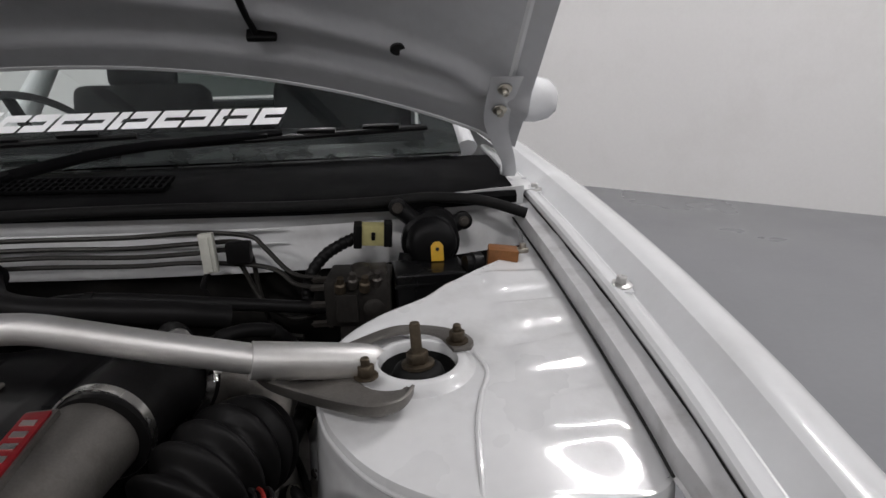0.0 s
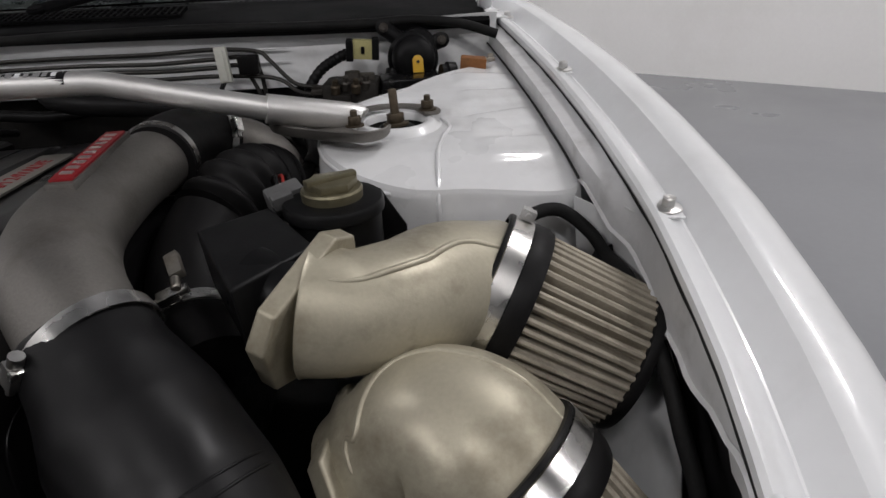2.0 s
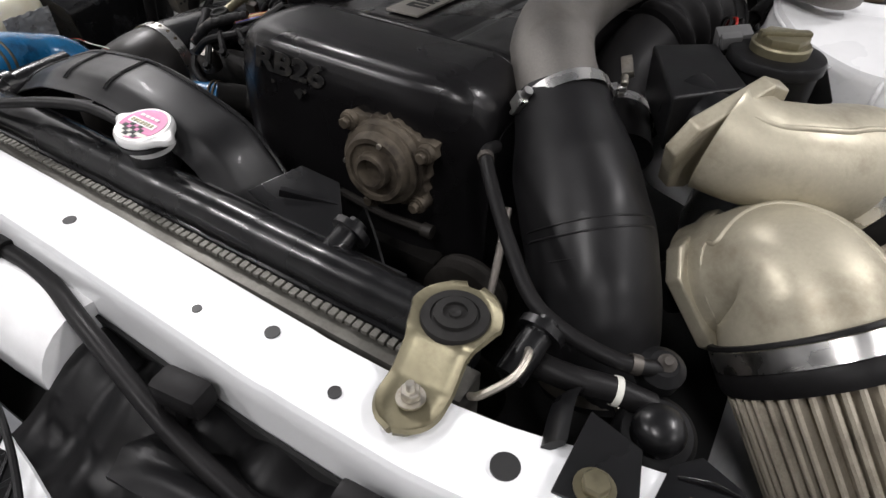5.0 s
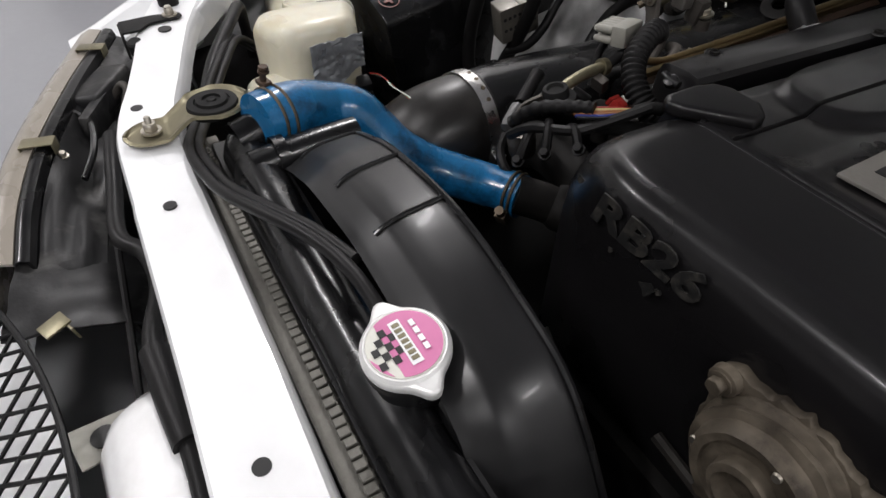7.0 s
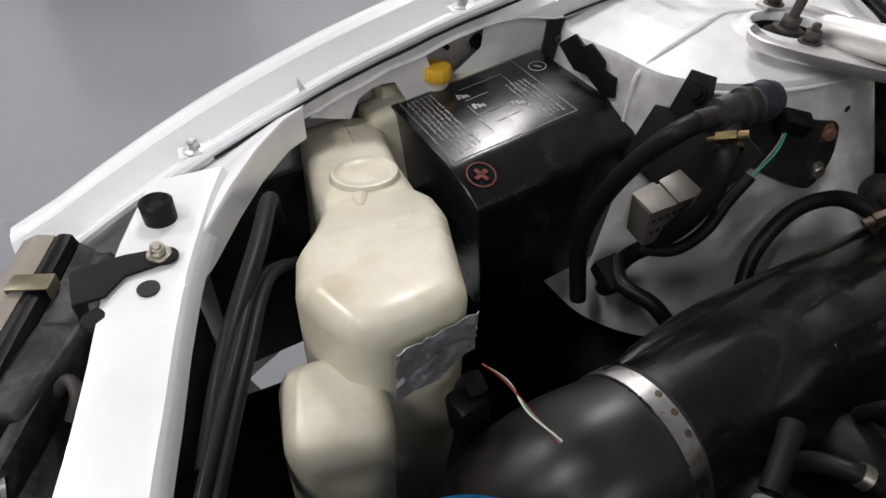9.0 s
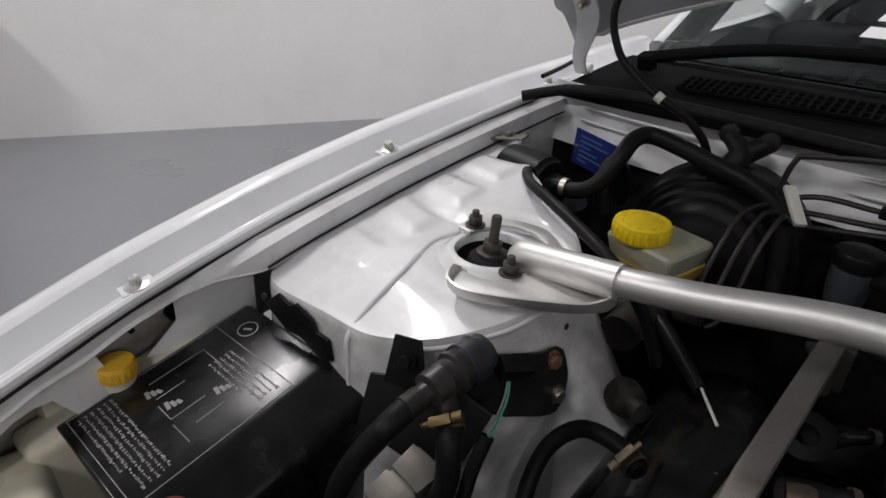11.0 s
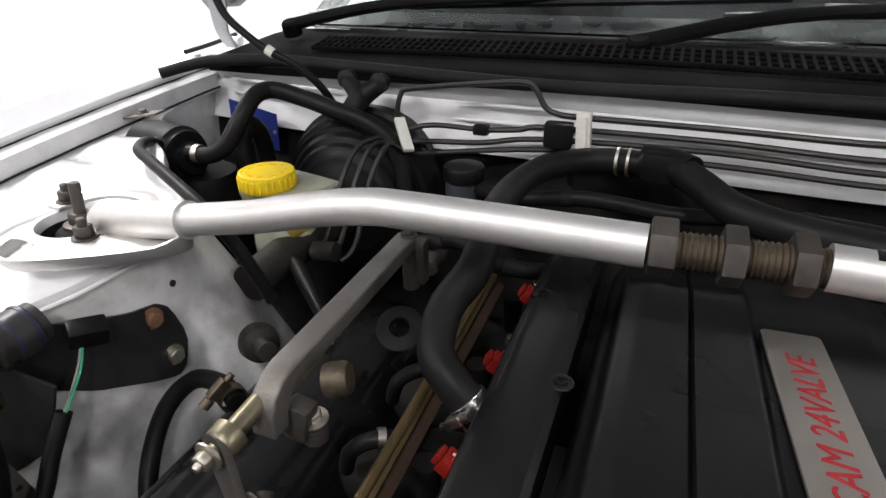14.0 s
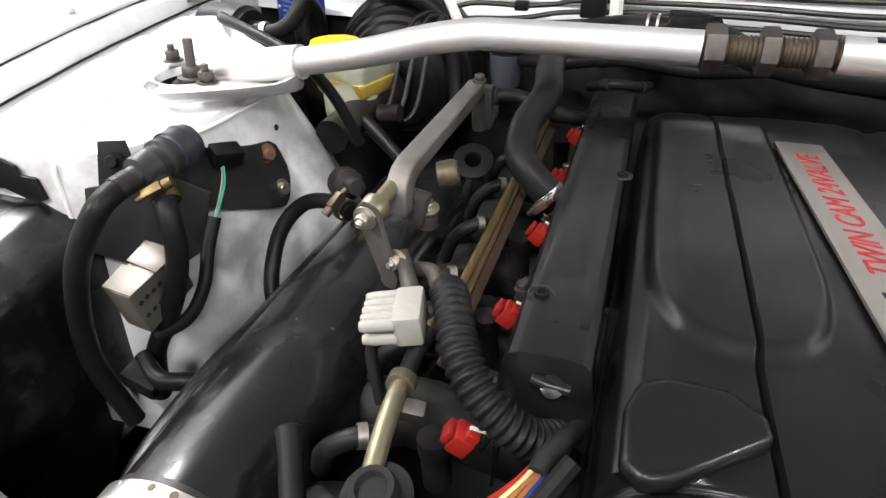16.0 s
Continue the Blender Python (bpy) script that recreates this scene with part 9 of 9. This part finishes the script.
tube(bm, [(-0.440, -0.141, 0.788), (-0.440, -0.160, 0.762), (-0.437, -0.181, 0.733), (-0.448, -0.200, 0.706), (-0.475, -0.215, 0.690)], 0.0066, 12)
part("wire_sleeve", bm, RUBBER, vc)
for k, mat in enumerate((GREY_PLASTIC, material("green_wire", (0.02, 0.30, 0.16), 0.4, bump=0))):
    bm = B()
    tube(bm, [(-0.446 + 0.002 * k, -0.108, 0.826), (-0.441 + 0.003 * k, -0.120, 0.812), (-0.440 + 0.002 * k, -0.142, 0.786)], 0.0011, 6)
    part("wire", bm, mat, vc)
bm = B()
box(bm, (0.03, 0.02, 0.018), pose(-0.447, -0.098, 0.834, 20, 10, 60), 0.003)
part("plug", bm, BLACK_PLASTIC, vc)
tb = thing("valve_bracket", (-0.49, -0.09, 0.74), "black steel plate bolted to the strut tower", "bracket")
bm = B()


def tower_in(y, z, d=0.004):
    """A place on the inner face of the tower on the brake side."""
    xs = [c for a, c in TOWER_EDGE[7:15]]
    x = float(np.interp(y, xs[::-1], [a for a, c in TOWER_EDGE[7:15]][::-1]))
    return Vector((-(x - d - 0.10 * (0.87 - z)), y, z))


PLATE_TOP = ((-0.150, 0.803), (-0.128, 0.848), (-0.060, 0.828), (-0.030, 0.822), (-0.020, 0.813), (-0.013, 0.785))
PLATE_LOW = ((-0.150, 0.800), (-0.100, 0.772), (-0.040, 0.746), (-0.030, 0.744), (-0.020, 0.752), (-0.013, 0.772))


def tower_plate(u, v):
    y = -0.150 + 0.137 * u
    a, c = lerp(PLATE_TOP, y), lerp(PLATE_LOW, y)
    return tower_in(y, a + (c - a) * v, 0.008)


sheet(bm, tower_plate, 30, 6, 0.003)
pb = part("plate", bm, INK_BLACK, tb, "black steel plate")
for (y, z), mat in (((-0.040, 0.812), RUST), ((-0.032, 0.767), ZINC)):
    bm = B()
    nut(bm, tower_in(y, z, 0.010), (1, -0.25, 0.1), 0.013, 0.007, 0.0105)
    part("plate_bolt", bm, mat, pb)
bm = B()
prism(bm, [(-0.030, -0.03), (0.028, -0.035), (0.020, 0.026), (-0.016, 0.030)], 0.004, frame_at((-0.513, -0.166, 0.846), (0.25, -0.9, 0.35), (1, 0.2, 0.2)) @ Matrix.Scale(0.72, 4), 0.001)
nut(bm, (-0.508, -0.171, 0.850), (0.25, -0.9, 0.35), 0.011, 0.006, 0.009)
part("ear", bm, BLACK_PLASTIC, tb)
bm = B()
prism(bm, [(-0.545, 0.822), (-0.562, 0.752), (-0.496, 0.722), (-0.458, 0.750), (-0.436, 0.815), (-0.470, 0.835)], 0.003, Matrix(((1, 0, 0, 0), (0.35, 0, -1, 0.0), (0, 1, 0, 0), (0, 0, 0, 1))) @ pose(0, 0, -0.012), 0.0008)
part("lower_plate", bm, INK_BLACK, tb, "black steel plate below the valve")
rl = thing("resistor_box", (-0.475, -0.21, 0.73), "bare silver metal resistor box with a folded lid", "electrical box")
bm = B()
m = pose(-0.474, -0.206, 0.742, 14, 6, -4)
box(bm, (0.030, 0.062, 0.054), m, 0.0025)
rbx = part("box_body", bm, RESISTOR, rl, "bare silver metal case")
for k in (-1, 1):
    bm = B()
    prism(bm, [(-0.016, -0.030 + 0.031 * (k > 0)), (0.017, -0.030 + 0.031 * (k > 0)), (0.019, -0.002 + 0.031 * (k > 0)), (-0.018, -0.003 + 0.031 * (k > 0))], 0.0016, m @ pose(0, 0, 0.0274, 0, 3 * k, 0), 0.0005)
    part("lid_flap", bm, RESISTOR, rbx)
for k in range(7):
    for q in range(2):
        bm = B()
        lathe(bm, m @ Vector((0.0152, -0.024 + 0.008 * k, 0.012 - 0.018 * q)), m.to_3x3() @ Vector((1, 0, 0)), [(0, 0.0026), (0.0005, 0.0026), (0.0005, 0)], 10)
        part("case_hole", bm, INK_BLACK, rbx)
bm = B()
tube(bm, [(-0.50, -0.22, 0.66), (-0.47, -0.235, 0.65), (-0.43, -0.23, 0.655), (-0.41, -0.22, 0.64)], 0.009, 12)
box(bm, (0.04, 0.025, 0.025), pose(-0.49, -0.235, 0.645, 10, 20, 0), 0.006)
part("lower_plug", bm, BLACK_PLASTIC, rl)

# battery under its cover
ba = thing("battery", (-0.64, -0.31, 0.60), "battery under a black cover with a printed warning panel", "battery")
BAT = pose(-0.688, -0.279, 0.776, 9.4, 0.9, 1.3)
bm = B()
prism(bm, [(-0.077, -0.20), (-0.077, -0.012), (-0.074, -0.003), (-0.066, 0.0), (0.071, 0.0), (0.078, -0.002), (0.120, -0.016), (0.126, -0.022), (0.128, -0.032), (0.124, -0.20)], 0.214, BAT @ Matrix(((1, 0, 0, 0), (0, 0, -1, 0.107), (0, 1, 0, 0), (0, 0, 0, 1))), 0.0032, 3)
cov = part("battery_cover", bm, LID_GLOSS, ba, "gloss black plastic cover with rounded edges")
TOP = BAT @ pose(0, 0, 0.0005)
bm = B()
for a, b_ in (((-0.066, -0.098), (0.070, -0.098)), ((0.070, -0.098), (0.070, 0.062)), ((0.070, 0.062), (-0.066, 0.062)), ((-0.066, 0.062), (-0.066, -0.098))):
    c_ = ((a[0] + b_[0]) / 2, (a[1] + b_[1]) / 2)
    box(bm, (abs(a[0] - b_[0]) + 0.0008, abs(a[1] - b_[1]) + 0.0008, 0.0004), TOP @ pose(c_[0], c_[1], 0), 0)
part("printed_border", bm, INK_GREY, cov)
rnd = random.Random(4)


def bars(x0, y0, rows, length, gap, h=0.0030):
    """Rows of small printed bars running along x, as the unreadable warning text."""
    for r in range(rows):
        bm = B()
        x = x0
        while x < x0 + length - 0.004 - 0.03 * (r == 0):
            w = rnd.uniform(0.0012, 0.0026)
            box(bm, (w, h * rnd.uniform(0.45, 1.0), 0.0003), TOP @ pose(x, y0 + r * gap + rnd.uniform(-0.0006, 0.0006), 0), 0)
            x += w + rnd.choice((0.0011, 0.0014, 0.0022))
        tagged(part("printed_line", bm, INK_GREY, cov), kind="stuff")


bars(-0.058, -0.090, 6, 0.122, 0.0062)
bars(-0.020, 0.026, 5, 0.084, 0.0062)
for x, y, w, h in ((-0.046, 0.004, 0.0009, 0.060), (-0.030, 0.034, 0.034, 0.0009), (0.012, -0.016, 0.0009, 0.036), (0.0, -0.034, 0.024, 0.0009), (-0.022, -0.016, 0.0009, 0.030), (0.034, -0.006, 0.0009, 0.030), (0.034, -0.036, 0.030, 0.0009)):
    bm = B()
    box(bm, (w, h, 0.0003), TOP @ pose(x, y, 0), 0)
    part("diagram_line", bm, INK_GREY, cov)
for x, y in ((-0.006, -0.028), (0.016, 0.012), (-0.034, -0.034)):
    bm = B()
    for k in range(3):
        box(bm, (0.011 - 0.002 * k, 0.004, 0.0003), TOP @ pose(x + 0.002 * k, y + 0.005 * k, 0, 0, 0, 14 * k - 10), 0)
    part("diagram_symbol", bm, INK_GREY, cov)
bm = B()
lathe(bm, TOP @ Vector((-0.034, 0.081, -0.0002)), TOP.to_3x3() @ Vector((0, 0, 1)), [(0, 0.0115), (0.0005, 0.0115), (0.0005, 0.0100), (0, 0.0100)], 32)
box(bm, (0.010, 0.003, 0.0004), TOP @ pose(-0.034, 0.081, 0, 0, 0, 30), 0)
part("diagram_symbol", bm, INK_GREY, cov)
SIDE = BAT @ pose(0.096, -0.082, -0.0066, 0, 18.4, 20)
bm = B()
lathe(bm, SIDE @ Vector((0, 0, 0)), SIDE.to_3x3() @ Vector((0, 0, 1)), [(0, 0.0165), (0.0006, 0.0165), (0.0006, 0.0148), (0, 0.0148)], 36)
for a in (0, 90):
    box(bm, (0.018, 0.005, 0.0008), SIDE @ pose(0, 0, 0.0004, 0, 0, a), 0.0003, 1)
part("plus_sign", bm, material("faded_red_print", (0.13, 0.018, 0.012), 0.5, bump=0), cov, "faded red plus sign")
bm = B()
prism(bm, [(-0.06, -0.012), (-0.04, 0.012), (-0.02, 0.008), (-0.012, 0.016), (0.016, 0.010), (0.02, 0.002), (0.04, 0.004), (0.05, -0.016), (0.036, -0.024), (0.0, -0.018), (-0.02, -0.024)], 0.004, frame_at((-0.653, -0.1745, 0.822), (0.05, -1, 0.1), (1, 0.0, -0.16)), 0.001)
hk = part("bracket", bm, BLACK_PLASTIC, ba, "black plastic cable bracket on the tower")

# washer tank
wt = thing("washer_tank", (-0.55, -0.50, 0.52), "yellowed cream washer tank patched with foil tape", "tank")
bm = B()
TANK = ((-0.80, 0.740, -0.394, -0.492), (-0.76, 0.743, -0.398, -0.501), (-0.67, 0.749, -0.416, -0.518), (-0.60, 0.757, -0.426, -0.531), (-0.55, 0.784, -0.432, -0.552), (-0.50, 0.808, -0.447, -0.580), (-0.45, 0.823, -0.468, -0.594), (-0.386, 0.829, -0.489, -0.575))
tx = [a[0] for a in TANK]
rings = []
for k in range(46):
    x, inset = -0.766 + 0.362 * min(max((k - 5) / 35, 0), 1), 0.0
    if k < 5 or k > 40:
        a = (5 - k if k < 5 else k - 40) / 5 * math.pi / 2
        inset = 0.014 * (1 - math.cos(a))
        x += 0.018 * math.sin(a) * (-1 if k < 5 else 1)
    zt, yr, yl = (float(np.interp(min(max(x, tx[0]), tx[-1]), tx, [row[c] for row in TANK])) for c in (1, 2, 3))
    zt, yr, yl, r = zt - inset, yr - inset, yl + inset, 0.020
    ring = [(yl - 0.002, 0.55), (yl, zt - 0.10), (yl, zt - 0.05)]
    ring += [(yl + r - r * math.cos(q), zt - r + r * math.sin(q)) for q in np.linspace(0, math.pi / 2, 6)]
    ring += [(yl + (yr - yl) * f, zt + 0.0015 * math.sin(f * math.pi)) for f in (0.35, 0.5, 0.65)]
    ring += [(yr - r + r * math.sin(q), zt - r + r * math.cos(q)) for q in np.linspace(0, math.pi / 2, 6)]
    ring += [(yr, zt - 0.05), (yr, zt - 0.10), (yr + 0.002, 0.55)]
    rings.append([bm.verts.new((x + wob(x, y, z, 9, 0.0015), y + wob(z, x, y, 9, 0.0015), z)) for y, z in ring])
for a, b in zip(rings, rings[1:]):
    for k in range(len(a) - 1):
        bm.faces.new((a[k], a[k + 1], b[k + 1], b[k]))
    bm.faces.new((a[-1], a[0], b[0], b[-1]))
bm.faces.new(rings[0])
bm.faces.new(rings[-1][::-1])
tk = part("tank_body", bm, CREAM, wt, smooth=60)
bm = B()
box(bm, (0.080, 0.075, 0.16), pose(-0.392, -0.590, 0.690, 0, 0, -12), 0.026, 5)
part("tank_foot", bm, CREAM, tk)
bm = B()
tube(bm, [(-0.772, -0.444, 0.7420), (-0.735, -0.450, 0.7450), (-0.69, -0.456, 0.7480)], [0.0010, 0.0032, 0.0010], 10)
part("moulded_seam", bm, CREAM, tk)
bm = B()
lathe(bm, (-0.641, -0.467, 0.7515), (-0.12, 0, 1), [(-0.006, 0.037), (0.003, 0.0365), (0.0065, 0.0345), (0.007, 0.032), (0.0045, 0.029), (0.0035, 0.018), (0.005, 0.008), (0.0055, 0)], 44)
part("moulded_disc", bm, CREAM, tk)
bm = B()
tube(bm, [(-0.604, -0.486, 0.752), (-0.588, -0.492, 0.760), (-0.566, -0.500, 0.774)], [0.010, 0.008, 0.004], 12)
part("disc_lug", bm, CREAM, tk)
bm = B()
sheet(bm, lambda u, v: (-0.3745 - 0.010 * u + wob(u * 2, v * 2, 0, 6, 0.0025) + 0.001, -0.553 + 0.066 * u, 0.812 - 0.056 * v * (1 - 0.25 * u) + 0.004 * math.sin(u * 9) * v + wob(u, v, 4, 8, 0.002)), 26, 18, 0.0006)
part("foil_patch", bm, FOIL, tk, "crumpled silver foil tape patch")
bm = B()
box(bm, (0.024, 0.026, 0.050), pose(-0.362, -0.500, 0.728, 10, 0, 10), 0.006)
box(bm, (0.018, 0.016, 0.03), pose(-0.366, -0.498, 0.752, 0, 20, 0), 0.004)
tube(bm, [(-0.358, -0.505, 0.71), (-0.350, -0.515, 0.67), (-0.355, -0.52, 0.62)], 0.007, 10)
part("washer_pump", bm, BLACK_PLASTIC, wt)
nk = thing("coolant_bottle", (-0.755, -0.345, 0.62), "cream overflow bottle with an amber screw cap", "bottle")
bm = B()
box(bm, (0.052, 0.200, 0.13), pose(-0.772, -0.310, 0.700, 8, 0, 2), 0.012, 3)
tube(bm, [(-0.763, -0.322, 0.74), (-0.763, -0.322, 0.784)], 0.0155, 20)
box(bm, (0.028, 0.038, 0.028), pose(-0.795, -0.371, 0.758, 0, 0, 8), 0.006)
part("bottle_body", bm, CREAM, nk)
bm = B()
lathe(bm, (-0.763, -0.322, 0.779), (0, 0, 1), [(0, 0.0182), (0.014, 0.0182), (0.0165, 0.0165), (0.0175, 0)], 32)
bcap = part("bottle_cap", bm, ORANGE_CAP, nk, "amber screw cap")
for k in range(20):
    a = 2 * math.pi * k / 20
    bm = B()
    box(bm, (0.0012, 0.0028, 0.011), pose(-0.763 + 0.0183 * math.cos(a), -0.322 + 0.0183 * math.sin(a), 0.786, 0, 0, math.degrees(a)), 0.0005, 1)
    part("cap_rib", bm, ORANGE_CAP, bcap)
hz = thing("wing_hose", (-0.60, -0.56, 0.75), "black hoses lying along the support by the tank", "hose")
bm = B()
tube(bm, [(-0.37, -0.675, 0.775), (-0.44, -0.645, 0.79), (-0.53, -0.60, 0.795), (-0.595, -0.575, 0.785), (-0.635, -0.565, 0.745), (-0.65, -0.56, 0.69)], 0.0075, 12)
part("hose", bm, RUBBER, hz)
for k, mat in enumerate((RED, bpy.data.materials["green_wire"], WHITE_PLASTIC)):
    t = thing("spliced_wire", (-0.36, -0.45, 0.76), "thin coloured wire hanging beside the tank", "wire", "spliced wires")
    bm = B()
    tube(bm, [(-0.372, -0.486, 0.766), (-0.350, -0.482 + 0.002 * k, 0.772 - 0.002 * k), (-0.322, -0.477 - 0.002 * k, 0.768 + 0.0015 * k), (-0.292, -0.472 + 0.0015 * k, 0.764), (-0.275, -0.465, 0.74)], 0.0007, 6)
    part("wire", bm, mat, t)
bs = thing("bump_stop", (-0.571, -0.661, 0.80), "black rubber bonnet buffer on the support", "buffer")
bm = B()
lathe(bm, (-0.571, -0.661, 0.806), (0, 0, 1), [(0, 0.012), (0.022, 0.0125), (0.024, 0.010), (0.020, 0.006), (0.020, 0)], 22)
part("buffer", bm, RUBBER, bs)

# ---- grimy castings and pipes low in the bay ----
tu = thing("turbocharger", (0.40, -0.05, 0.60), "grimy cast turbocharger housing beside the strut tower", "turbocharger", "turbochargers")
bm = B()
lathe(bm, (0.405, -0.015, 0.70), (0, 1, 0.1), [(-0.04, 0), (-0.04, 0.030), (-0.02, 0.052), (0.01, 0.058), (0.03, 0.050), (0.045, 0.030), (0.07, 0.028), (0.07, 0)], 36)
part("compressor_housing", bm, CAST_DARK, tu)
bm = B()
tube(bm, [(0.43, -0.05, 0.74), (0.436, -0.09, 0.77), (0.43, -0.13, 0.76), (0.42, -0.17, 0.72)], 0.010, 14)
part("oil_pipe", bm, DARK_STEEL, tu)
for o, a in (((0.425, -0.055, 0.748), (0.3, -0.6, 0.7)), ((0.44, 0.02, 0.735), (0.2, -0.4, 1)), ((0.40, -0.06, 0.735), (-0.2, -0.8, 0.6))):
    bm = B()
    nut(bm, o, a, 0.014, 0.009, 0.012, 0.005, 0.004)
    part("flange_bolt", bm, DARK_STEEL, tu)
rnd = random.Random(11)
for k in range(7):
    y = 0.17 - 0.055 * k
    t = thing("vacuum_pipe", (0.43, y, 0.70), "thin black pipe with a clip low in the engine bay", "pipe", "vacuum pipes")
    bm = B()
    x0 = 0.395 + 0.012 * (k % 3)
    tube(bm, [(x0, y + 0.03, 0.74), (x0 + 0.02, y + rnd.uniform(-0.02, 0.02), 0.775 + 0.010 * (k % 2)), (x0 + 0.038, y - 0.02, 0.755), (x0 + 0.042, y - 0.04, 0.70)], 0.0042 + 0.0015 * (k % 3), 10)
    part("pipe", bm, RUBBER, t)
    bm = B()
    band(bm, (x0 + 0.02, y, 0.773 + 0.008 * (k % 2)), (1, -0.4, 0.1), 0.0062, 0.006, 0.0012, 18)
    part("pipe_clip", bm, DARK_STEEL if k % 2 else ZINC, t)
for k in range(6):
    y = 0.10 - 0.085 * k
    t = thing("vacuum_pipe", (-0.20, y, 0.76), "short black hose with a metal clip beside the inlet", "pipe", "inlet pipes")
    bm = B()
    tube(bm, [(-0.175, y, 0.782), (-0.192, y - 0.015, 0.792), (-0.212, y - 0.02, 0.778), (-0.225, y - 0.01, 0.745)], 0.0065, 10)
    part("pipe", bm, RUBBER, t)
    bm = B()
    band(bm, (-0.190, y - 0.013, 0.7915), (-1, -0.6, 0.2), 0.0066, 0.006, 0.0012, 18)
    part("pipe_clip", bm, ZINC, t)

# ---- tool chest against the wall ----
tc = thing("tool_chest", (-4.75, -0.35, 0.0), "red steel tool chest with a dark base by the wall", "tool chest")
m = pose(-4.64, -0.42, 0, 0, 0, 58)
bm = B()
box(bm, (1.1, 0.55, 1.0), m @ pose(0, 0, 0.62), 0.01)
body = part("chest_body", bm, CHEST, tc)
for k in range(4):
    bm = B()
    box(bm, (1.0, 0.02, 0.19), m @ pose(0, -0.28, 0.26 + 0.22 * k), 0.006)
    dr = part("drawer", bm, CHEST, tc)
    bm = B()
    box(bm, (0.7, 0.015, 0.02), m @ pose(0, -0.295, 0.32 + 0.22 * k), 0.004)
    part("drawer_handle", bm, DARK_STEEL, dr)
bm = B()
box(bm, (1.04, 0.5, 0.12), m @ pose(0, 0, 0.06), 0.005)
part("base", bm, UNDER, tc)
